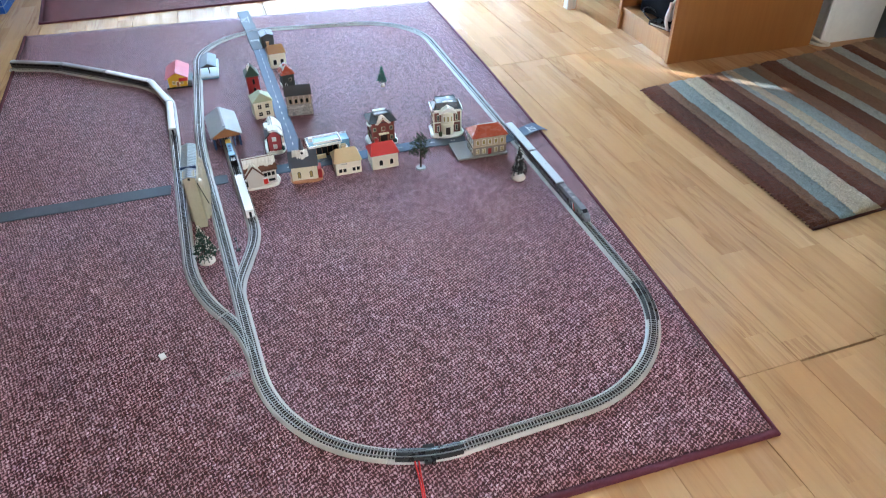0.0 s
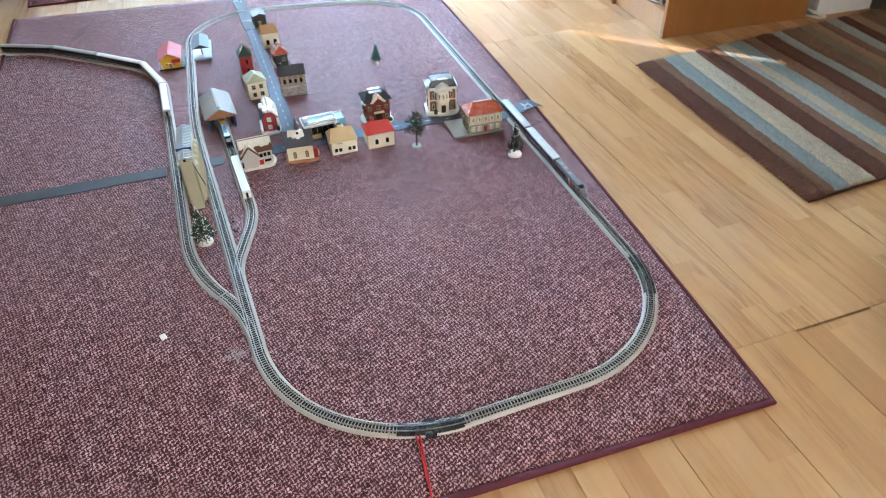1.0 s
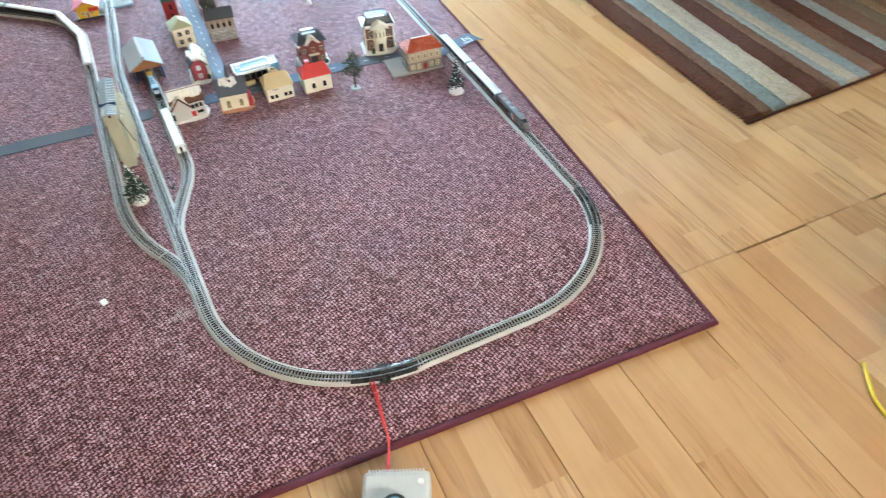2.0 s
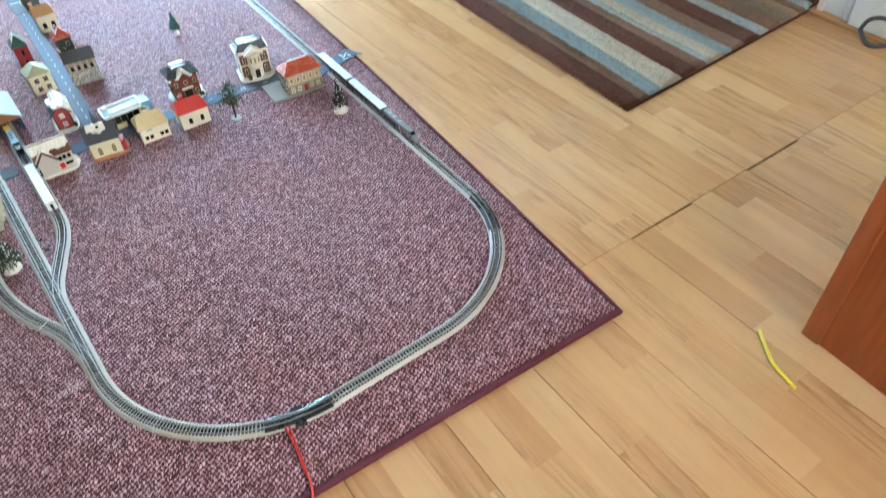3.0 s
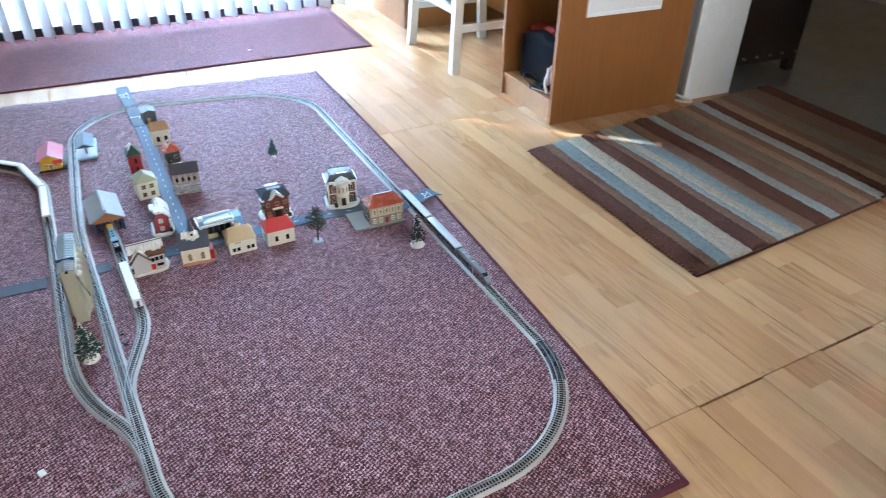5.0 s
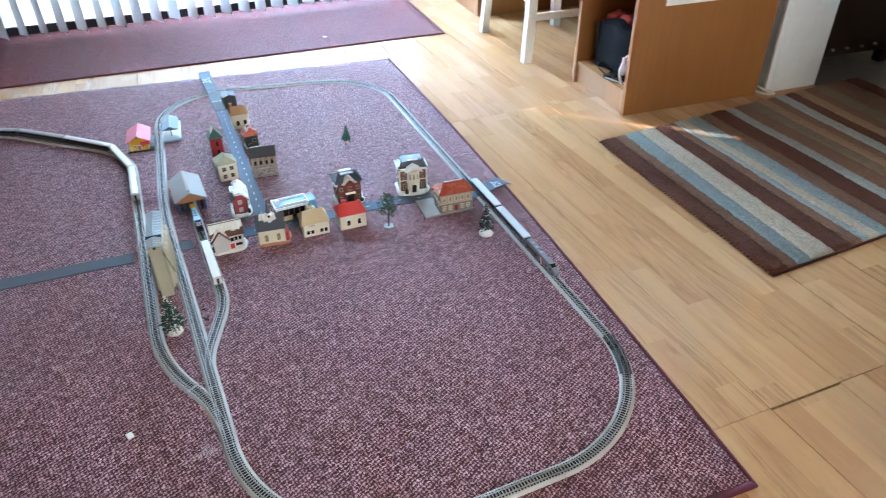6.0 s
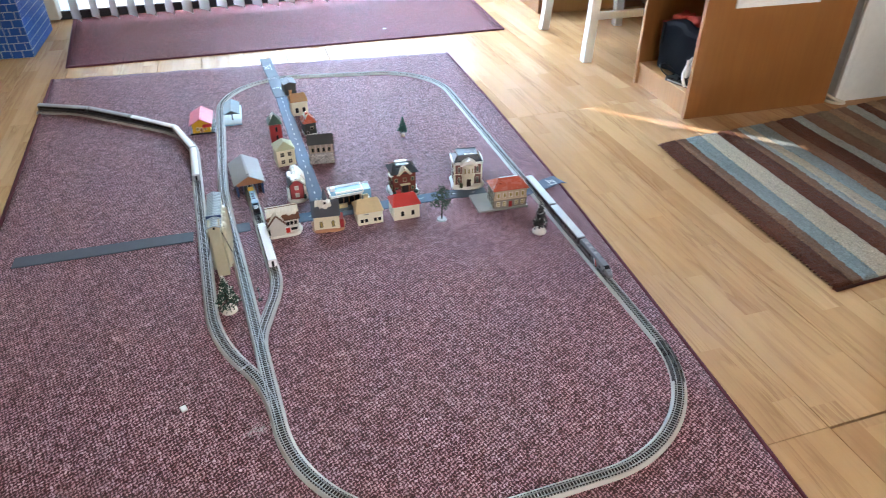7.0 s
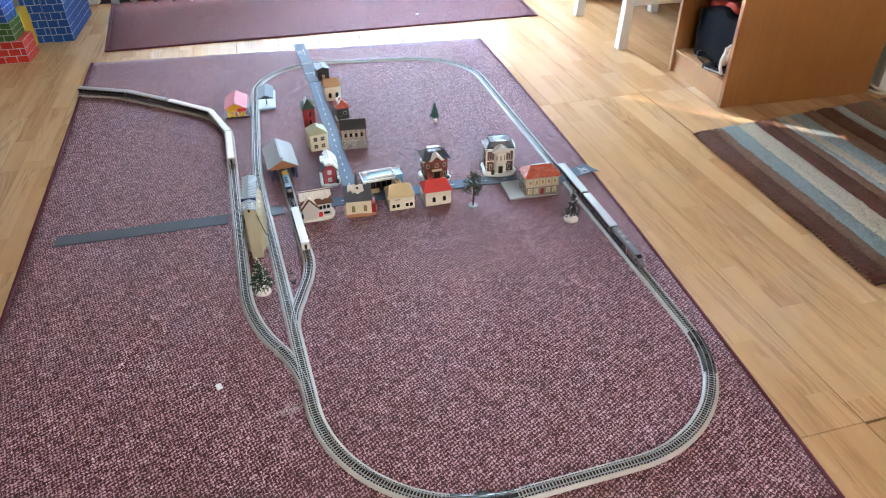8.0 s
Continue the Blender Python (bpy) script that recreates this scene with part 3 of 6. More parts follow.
PITCH = 0.0835
for k in range(25):
    s = first if k == 0 else new("slat", first.data)
    s.parent = blind
    s.matrix_basis = pose(-1.600 + PITCH * k + rng.uniform(-0.003, 0.003), 3.135 + 0.06 * (PITCH * k - 0.60), 0.030 + rng.uniform(-0.004, 0.004), rng.uniform(-0.4, 0.4), 0, -56 + rng.uniform(-4, 4))

# narrow boxed pillar beside the blind
structure("trim", boxes((-2.10, -1.70, 3.20, 3.36, 0.012, CEIL), bev=0.004), plain("cream_pillar_paint", (0.50, 0.48, 0.41), 0.5, var=0.06, scale=12, bumps=0.05), "cream boxed pillar beside the blind", "pillar")

# ---- rugs ----
RZ = 0.003


def quad_rug(name, label, corners, mat, bind, bow=0.0, seed=3, widths=(0.45, 1, 0.7, 1)):
    """A thin carpet with four corners, its edges slightly uneven; bind: which edges (right, far, left, near) carry a sewn border."""
    nr, fr, fl, nl = [Vector((x, y, 0)) for x, y in corners]
    r = random.Random(seed)
    e = thing(name, label, "rug")
    bm = bmesh.new()
    nu, nv = 40, 60
    rows = []
    for j in range(nv + 1):
        v = j / nv
        a, b = nl.lerp(fl, v), nr.lerp(fr, v)
        row = []
        for i in range(nu + 1):
            p = a.lerp(b, i / nu)
            p.x += bow * math.sin(math.pi * v) * (i / nu)
            if j == nv and not bind[1]:
                p.y += 0.003 * math.sin(i * 1.7) + r.uniform(-0.0015, 0.0015)
            z = RZ + 0.0007 * noise.noise(p * 6)
            row.append(bm.verts.new((p.x, p.y, z)))
        rows.append(row)
    for j in range(nv):
        for i in range(nu):
            bm.faces.new((rows[j][i], rows[j][i + 1], rows[j + 1][i + 1], rows[j + 1][i]))
    rim = [rows[0][i] for i in range(nu + 1)] + [rows[j][nu] for j in range(1, nv + 1)] + [rows[nv][i] for i in range(nu - 1, -1, -1)] + [rows[j][0] for j in range(nv - 1, 0, -1)]
    low = [bm.verts.new((v.co.x, v.co.y, 0.0)) for v in rim]
    k = len(rim)
    for i in range(k):
        bm.faces.new((rim[i], low[i], low[(i + 1) % k], rim[(i + 1) % k]))
    right = [rows[j][nu].co.copy() for j in range(nv + 1)]
    far = [rows[nv][i].co.copy() for i in range(nu, -1, -1)]
    left = [rows[j][0].co.copy() for j in range(nv, -1, -1)]
    near = [rows[0][i].co.copy() for i in range(nu + 1)]
    part("carpet_field", bm, mat, e, smooth=True)
    for on, wide, line in zip(bind, widths, (right, far, left, near)):
        if not on:
            continue
        b2 = bmesh.new()
        cross = [(0.0008, 0.0), (0.0015, 0.005), (-0.004 * wide, 0.0060), (-0.011 * wide, 0.0052), (-0.0125 * wide, 0.003)]
        rings = []
        for i, p in enumerate(line):
            d = (line[min(i + 1, len(line) - 1)] - line[max(i - 1, 0)]).normalized()
            out = Vector((d.y, -d.x, 0))
            rings.append([b2.verts.new(Vector((p.x, p.y, 0)) + out * o + Vector((0, 0, z))) for o, z in cross])
        for a, c in zip(rings, rings[1:]):
            for q in range(len(cross) - 1):
                b2.faces.new((a[q], c[q], c[q + 1], a[q + 1]))
        part("binding", b2, BINDING, e, "sewn burgundy edge binding", smooth=True)
    return e


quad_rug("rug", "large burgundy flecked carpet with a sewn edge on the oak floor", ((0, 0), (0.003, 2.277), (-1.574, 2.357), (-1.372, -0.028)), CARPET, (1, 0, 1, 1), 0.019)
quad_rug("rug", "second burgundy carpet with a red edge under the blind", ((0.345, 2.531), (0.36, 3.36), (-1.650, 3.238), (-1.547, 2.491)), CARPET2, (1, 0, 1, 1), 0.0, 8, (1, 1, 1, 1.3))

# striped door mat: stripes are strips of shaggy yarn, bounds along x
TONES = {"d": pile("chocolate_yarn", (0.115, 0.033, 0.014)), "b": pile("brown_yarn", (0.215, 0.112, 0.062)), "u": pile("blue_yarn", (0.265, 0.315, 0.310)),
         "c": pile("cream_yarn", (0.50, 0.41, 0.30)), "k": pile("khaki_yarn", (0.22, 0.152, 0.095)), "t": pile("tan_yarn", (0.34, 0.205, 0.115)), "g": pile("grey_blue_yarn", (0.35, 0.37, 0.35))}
NAMES = {"k": "khaki brown", "d": "chocolate brown", "b": "mid brown", "u": "blue", "c": "cream", "t": "tan", "g": "pale grey-blue"}
# bounds of the stripes at the near and the far end, and the yarn that follows each bound
BOUNDS = ((0.430, 0.418, "d"), (0.484, 0.484, "b"), (0.514, 0.518, "u"), (0.560, 0.580, "c"), (0.635, 0.643, "d"), (0.701, 0.698, "b"), (0.735, 0.724, "g"),
          (0.758, 0.742, "c"), (0.803, 0.775, "u"), (0.842, 0.836, "b"), (0.894, 0.887, "d"), (0.961, 0.960, "g"), (1.000, 0.999, "b"), (1.066, 1.062, "k"),
          (1.112, 1.118, "t"), (1.146, 1.160, "b"), (1.180, 1.202, "g"), (1.224, 1.252, "d"), (1.271, 1.298, "t"), (1.312, 1.348, "b"), (1.350, 1.392, "k"),
          (1.440, 1.455, "b"), (1.545, 1.572, "d"), (1.615, 1.640, ""))
mat_rug = thing("door_mat", "shaggy striped mat in brown, blue and cream, laid through the doorway", "rug")


def mat_edges(x):
    near, far = 0.457 + 0.103 * (x - 0.432), 1.232 + 0.13 * (x - 0.42)
    if x > EAST - 0.03:
        near, far = max(near, DOOR0 + 0.02), min(far, DOOR1 - 0.012)
    return near, far


for (n0, f0, tone), (n1, f1, _) in zip(BOUNDS, BOUNDS[1:]):
    bm = bmesh.new()
    nx, ny = max(6, round((n1 - n0) / 0.0048)), 190
    grid = []
    for i in range(nx + 1):
        u = i / nx
        tuft = (i == nx) - (i == 0)
        xn, xf = n0 - 0.002 + (n1 - n0 + 0.004) * u, f0 - 0.002 + (f1 - f0 + 0.004) * u
        a, b = mat_edges(xn)[0], mat_edges(xf)[1]
        col = []
        for j in range(ny + 1):
            v = j / ny
            px, y = xn + (xf - xn) * v, a + (b - a) * v
            q = Vector((px * 130, y * 130, 0))
            edge = min(1, 4 * min(i, nx - i) / nx + 0.25) * min(1, j / 2, (ny - j) / 2)
            z = 0.004 + edge * (0.008 + 0.0045 * noise.noise(q) + 0.002 * noise.noise(q * 2.3)) + 0.004 * noise.noise(Vector((px * 3, y * 3, 4)))
            wob = 0.003 * noise.noise(Vector((i * 9.1, y * 40, 2)))
            wob += tuft * (0.0055 if j % 3 else -0.0055) * (0.6 + 0.6 * noise.noise(Vector((j * 1.7, xn * 50, 7))))
            col.append(bm.verts.new((px + wob, y, max(0.001, z))))
        grid.append(col)
    for i in range(nx):
        for j in range(ny):
            bm.faces.new((grid[i][j], grid[i + 1][j], grid[i + 1][j + 1], grid[i][j + 1]))
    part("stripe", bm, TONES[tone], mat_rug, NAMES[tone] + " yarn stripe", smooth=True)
bm = bmesh.new()
rings = []
for k in range(33):
    x = 0.430 + k * 0.0250
    y = mat_edges(x)[0]
    rings.append([bm.verts.new((x, y + o, z)) for o, z in ((-0.003, 0.0005), (-0.003, 0.005), (0.0, 0.0066), (0.003, 0.0055), (0.003, 0.0005))])
for A, B in zip(rings, rings[1:]):
    for q in range(5):
        bm.faces.new((A[q], B[q], B[(q + 1) % 5], A[(q + 1) % 5]))
part("binding", bm, plain("brown_edge_tape", (0.085, 0.028, 0.020), 0.9, var=0.3, scale=200, bumps=0.5), mat_rug, "dark brown edge tape")

# ---- model railway ----
TZ = RZ + 0.001          # the layout stands on the carpet


def run(x, y, h, pieces):
    """Turtle along track pieces (length, turn in degrees): list of (x, y, heading, length, turn)."""
    out = []
    for L, a in pieces:
        a = radians(a)
        out.append((x, y, h, L, a))
        x, y, h = along((x, y, h, L, a), L)
    return out


def along(piece, s):
    x, y, h, L, a = piece
    if abs(a) < 1e-6:
        return x + s * math.cos(h), y + s * math.sin(h), h
    k = a / L
    return x + (math.sin(h + k * s) - math.sin(h)) / k, y - (math.cos(h + k * s) - math.cos(h)) / k, h + k * s


def at(route, s):
    for p in route:
        if s <= p[3]:
            return along(p, s)
        s -= p[3]
    return along(route[-1], route[-1][3] + s)


def arc(R, deg):
    return (R * radians(deg), deg)


MAIN = run(-0.4905, 0.1174, radians(4.6), [(0.2041, 0), arc(0.266, 87.93), (1.4236, 0), arc(0.2785, 80.318), (0.2954, 0),
                                          arc(0.2561, 98.447), (0.4836, 0), (0.25, 5.727), (0.7726, 0), arc(0.295, 87.58)])
SPUR = run(-0.8311, 0.5727, radians(97.02), [(0.0843, -22.83), (0.0863, 0), (0.1051, 22.44), (0.55, 0)])
BRANCH = run(-0.8088, 0.3915, radians(97.02), [(0.1584, 26.22), (0.0032, 0), (0.214, -28.26), (0.8003, 0), (0.2531, 47.74), (0.3117, 0), (0.1002, 19.75), (0.095, 0)])

BED = ((-0.0147, 0.0), (-0.0102, 0.0052), (0.0102, 0.0052), (0.0147, 0.0))
GAUGE = 0.0048


def sweep(bm, piece, profile, lift=0.0, s0=0.0, s1=None, closed=True):
    """Profile points (offset to the right, height) drawn along a piece, in the piece's own frame."""
    L, a = piece[3], piece[4]
    s1 = L if s1 is None else s1
    n = max(1, round(abs(a) / radians(3)))
    loc = (0, 0, math.pi / 2, L, a)
    rings = []
    for i in range(n + 1):
        x, y, h = along(loc, s0 + (s1 - s0) * i / n)
        r = Vector((math.sin(h), -math.cos(h), 0))
        rings.append([bm.verts.new(Vector((x, y, 0)) + r * o + Vector((0, 0, z + lift))) for o, z in profile])
    k = len(profile)
    for A, B in zip(rings, rings[1:]):
        for q in range(k if closed else k - 1):
            bm.faces.new((A[q], A[(q + 1) % k], B[(q + 1) % k], B[q]))
    if closed:
        bm.faces.new(rings[0])
        bm.faces.new(rings[-1][::-1])
    return bm


SLEEPER_MESH = None


def sleepers(piece, parent):
    """Every sleeper an object of its own on one shared mesh."""
    global SLEEPER_MESH
    L, a = piece[3], piece[4]
    loc = (0, 0, math.pi / 2, L, a)
    if SLEEPER_MESH is None:
        bm = bmesh.new()
        prism(bm, [(-0.0084, 0.0045), (0.0084, 0.0045), (0.0082, 0.0058), (-0.0082, 0.0058)], -0.0018, 0.0018)
        SLEEPER_MESH = bpy.data.meshes.new("sleeper")
        bmesh.ops.recalc_face_normals(bm, faces=bm.faces)
        bm.to_mesh(SLEEPER_MESH)
        bm.free()
        SLEEPER_MESH.materials.append(SLEEPER)
    n = max(2, round(L / 0.0058))
    for i in range(n):
        x, y, h = along(loc, L * (i + 0.5) / n)
        o = new("sleeper", SLEEPER_MESH)
        o.parent = parent
        o.matrix_basis = pose(x, y, 0, 0, 0, math.degrees(h) - 90)


def track_section(piece, black=False, drop=0.0, pale=False, fed=False):
    x, y, h, L, a = piece
    curved = "curved" if abs(a) > 1e-6 else "straight"
    label = f"{curved} model railway track section with " + ("black rerailer plates" if black else "grey ballast bed and nickel rails")
    e = thing("track_section", label, "model track", pose(x, y, TZ - drop, 0, 0, math.degrees(h) - 90), "model railway track")
    g = 0.0007
    cut = (x, y, h, L - g, a * (L - g) / L)
    part("ballast_bed", sweep(bmesh.new(), cut, BED), BALLAST2 if pale else BALLAST, e)
    sleepers(cut, e)
    for side in (-1, 1):
        prof = [(side * GAUGE - 0.0008, 0.0055), (side * GAUGE - 0.0005, 0.0080), (side * GAUGE + 0.0005, 0.0080), (side * GAUGE + 0.0008, 0.0055)]
        part("rail", sweep(bmesh.new(), cut, prof), RAIL, e, "shiny nickel rail")
    for s in (0.0012, L - 0.0032):
        part("joiner", sweep(bmesh.new(), cut, ((-0.0102, 0.0051), (-0.0102, 0.0057), (0.0102, 0.0057), (0.0102, 0.0051)), 0, s, s + 0.0018), BALLAST2, e, "pale joiner strip")
    if black:
        m0, m1 = 0.012, L - 0.012
        part("rerailer_plate", sweep(bmesh.new(), cut, ((-0.0031, 0.0056), (-0.0026, 0.0079), (0.0026, 0.0079), (0.0031, 0.0056)), 0, m0, m1), BLACK_PLASTIC, e, "black rerailer plate")
        for sgn in (-1, 1):
            part("rerailer_plate", sweep(bmesh.new(), cut, ((sgn * 0.0062, 0.0054), (sgn * 0.0065, 0.0076), (sgn * 0.0112, 0.0060), (sgn * 0.0124, 0.0032)), 0, m0, m1), BLACK_PLASTIC, e, "black rerailer plate")
        mid = along((0, 0, math.pi / 2, L, a), L * 0.5)
        for off, on in ((0.0138, fed), (-0.0128, fed)):
            if on:
                bm = boxes((-0.004, 0.004, -0.009, 0.009, 0.0, 0.0072), bev=0.0008)
                bmesh.ops.transform(bm, matrix=pose(mid[0] + off * math.sin(mid[2]), mid[1] - off * math.cos(mid[2]), 0, 0, 0, math.degrees(mid[2]) - 90), verts=bm.verts)
                part("terminal", bm, BLACK_PLASTIC, e, "black power terminal")
    return e


def split(piece, n):
    x, y, h, L, a = piece
    return [(*along(piece, L * i / n), L / n, a / n) for i in range(n)]


LAST_BLACK = 0.130
for i, p in enumerate(MAIN):
    if i == 1:
        for q in split(p, 3)[:2]:
            track_section(q)
        track_section(split(p, 3)[2], black=True)
    elif i == 9:
        x, y, h, L, a = p
        first = (x, y, h, L - LAST_BLACK, a * (L - LAST_BLACK) / L)
        for q in split(first, 2):
            track_section(q, pale=True)
        track_section((*along(p, L - LAST_BLACK), LAST_BLACK, a * LAST_BLACK / L), black=True, fed=True)
    else:
        n = max(1, round(p[3] / 0.16)) if abs(p[4]) < 1e-6 else max(1, round(abs(p[4]) / radians(30)))
        for q in split(p, n):
            track_section(q)
for route in (SPUR, BRANCH):
    for p in route:
        if p[3] < 0.01:
            continue
        n = max(1, round(p[3] / 0.16))
        for q in split(p, n):
            track_section(q, drop=0.0008)


# ---- rolling stock ----
def bogie(parent, y, z=0.0082):
    b = part("bogie", boxes((-0.0068, 0.0068, y - 0.011, y + 0.011, z + 0.0012, z + 0.005), bev=0.0006), BLACK_PLASTIC, parent, "black bogie")
    for dy in (-0.0065, 0.0065):
        for sx in (-1, 1):
            bm = cyl(bmesh.new(), (sx * 0.0040, y + dy, z + 0.0031), (sx * 0.0057, y + dy, z + 0.0031), 0.0031, None, 12)
            part("wheel", bm, SILVER, b)


def on_route(route, s0, s1):
    """Pose of a vehicle whose ends stand at s0 and s1 of a route; its +y runs from s0 to s1."""
    a, b = at(route, s0), at(route, s1)
    return pose((a[0] + b[0]) / 2, (a[1] + b[1]) / 2, TZ, 0, 0, math.degrees(math.atan2(b[1] - a[1], b[0] - a[0])) - 90)


def coach(m, L, label, body_mat=SILVER, roof_mat=WHITE, flat_roof=False, n_win=11):
    e = thing("model_coach", label, "model train", m, "model train")
    h = L / 2 - 0.003
    base, eave, top, w = 0.0135, 0.0285, 0.0335, 0.0098
    prof = [(-w, base), (-w, eave), (w, eave), (w, base), (w - 0.002, base - 0.0025), (-w + 0.002, base - 0.0025)]
    part("body", prism(bmesh.new(), prof, -h, h), body_mat, e)
    if flat_roof:
        rp = [(-w - 0.0004, eave + 0.0001), (-w - 0.0004, eave + 0.003), (0, eave + 0.0042), (w + 0.0004, eave + 0.003), (w + 0.0004, eave + 0.0001)]
    else:
        rp = [(w * math.cos(t), eave + 0.0001 + (top - eave) * math.sin(t)) for t in [math.pi * i / 8 for i in range(9)]]
    part("roof", prism(bmesh.new(), rp, -h - 0.0004, h + 0.0004), roof_mat, e, "pale roof", smooth=False)
    for sx in (-1, 1):
        part("window_band", boxes((sx * w - 0.0003, sx * w + 0.0003, -h + 0.006, h - 0.006, 0.0205, 0.0262)), WINDOW_DARK, e, "dark window band")
        for i in range(n_win - 1):
            y = -h + 0.006 + (2 * h - 0.012) * (i + 1) / n_win
            part("window_post", boxes((sx * w - 0.0005, sx * w + 0.0005, y - 0.0009, y + 0.0009, 0.0203, 0.0264)), body_mat, e)
    for y in (-h, h):
        part("end_door", boxes((-0.0028, 0.0028, y - 0.0006, y + 0.0006, 0.0125, 0.0265)), WINDOW_DARK, e, "dark end door")
        s = 1 if y > 0 else -1
        part("coupler", boxes((-0.001, 0.001, min(y, y + s * 0.0035), max(y, y + s * 0.0035), 0.0115, 0.0135)), BLACK_PLASTIC, e)
        bogie(e, s * (h - 0.022))
    return e


# long standing train on the branch
s = 0.968
for k in range(5):
    coach(on_route(BRANCH, s, s + 0.189), 0.189, "silver model passenger coach with a white roof, standing" if k < 3 else "dark model passenger coach with a grey roof, standing", SILVER if k < 2 else DARK_COACH, WHITE if k < 3 else GREY_COACH_ROOF)
    s += 0.1922

# express train on the long straight
RIGHT = MAIN[2:3]
START = MAIN[2][1]
nose = 0.612 - START
loco_L, car_L = 0.143, 0.164


def locomotive(m, L):
    e = thing("model_locomotive", "grey streamlined model locomotive with red, white and blue stripes", "model train", m, "model train")
    w = 0.0098
    bm = bmesh.new()
    # +y is the tail; the nose slopes down towards -y
    secs = [(-L / 2 + 0.001, 0.0062, 0.019), (-L / 2 + 0.006, 0.0082, 0.0225), (-L / 2 + 0.014, w, 0.0265), (-L / 2 + 0.026, w, 0.0315), (-L / 2 + 0.036, w, 0.0325), (L / 2 - 0.003, w, 0.0325)]
    rings = []
    for y, hw, top in secs:
        rings.append([bm.verts.new((x, y, z)) for x, z in ((-hw, 0.0115), (-hw, top - 0.005), (-hw * 0.7, top), (hw * 0.7, top), (hw, top - 0.005), (hw, 0.0115))])
    for A, B in zip(rings, rings[1:]):
        for q in range(6):
            bm.faces.new((A[q], A[(q + 1) % 6], B[(q + 1) % 6], B[q]))
    bm.faces.new(rings[0])
    bm.faces.new(rings[-1][::-1])
    part("body", bm, GREY_LOCO, e, "silver-grey body")
    part("windscreen", slab(bmesh.new(), [(-0.006, -L / 2 + 0.0152, 0.0272), (0.006, -L / 2 + 0.0152, 0.0272), (0.006, -L / 2 + 0.0245, 0.0311), (-0.006, -L / 2 + 0.0245, 0.0311)], 0.0006), WINDOW_DARK, e)
    for sx in (-1, 1):
        for i, mt in enumerate((RED_PAINT, WHITE, DKBLUE)):
            y = -L / 2 + 0.048 + i * 0.0062
            part("stripe", slab(bmesh.new(), [(sx * (w + 0.0001), y, 0.0125), (sx * (w + 0.0001), y + 0.0052, 0.0125), (sx * (w + 0.0001), y + 0.0122, 0.0272), (sx * (w + 0.0001), y + 0.007, 0.0272)], 0.0004 * sx), mt, e)
        part("grille", boxes((sx * w - 0.0004, sx * w + 0.0004, 0.012, L / 2 - 0.012, 0.019, 0.0255)), BLACK_PLASTIC, e, "dark side grille")
    for y in (0.005, 0.028, 0.048):
        part("roof_fan", cyl(bmesh.new(), (0, y, 0.0324), (0, y, 0.0330), 0.0050, 0.0045, 14), GREY_ROOF, e)
    part("underframe", boxes((-0.007, 0.007, -L / 2 + 0.016, L / 2 - 0.006, 0.0092, 0.0114)), BLACK_PLASTIC, e)
    bogie(e, -L / 2 + 0.03)
    bogie(e, L / 2 - 0.028)
    return e


locomotive(on_route(RIGHT, nose, nose + loco_L), loco_L)
s = nose + loco_L + 0.003
for k in range(2):
    coach(on_route(RIGHT, s, s + car_L), car_L, "silver-grey model passenger coach behind the locomotive", GREY_LOCO, PALE_COACH_ROOF, True)
    s += car_L + 0.004

# white boxcar and blue switcher on the spur
car = coach(on_route(SPUR, 0.284, 0.458), 0.174, "white model goods wagon with ribbed sides parked on the spur", WHITE, WHITE, True, 16)
for i in range(15):
    y = -0.0784 + i * 0.0112
    for sx in (-1, 1):
        part("side_rib", boxes((sx * 0.0102 - 0.0010, sx * 0.0102 + 0.0010, y - 0.0016, y + 0.0016, 0.0125, 0.0318)), SLEEPER, car, "dark side rib")


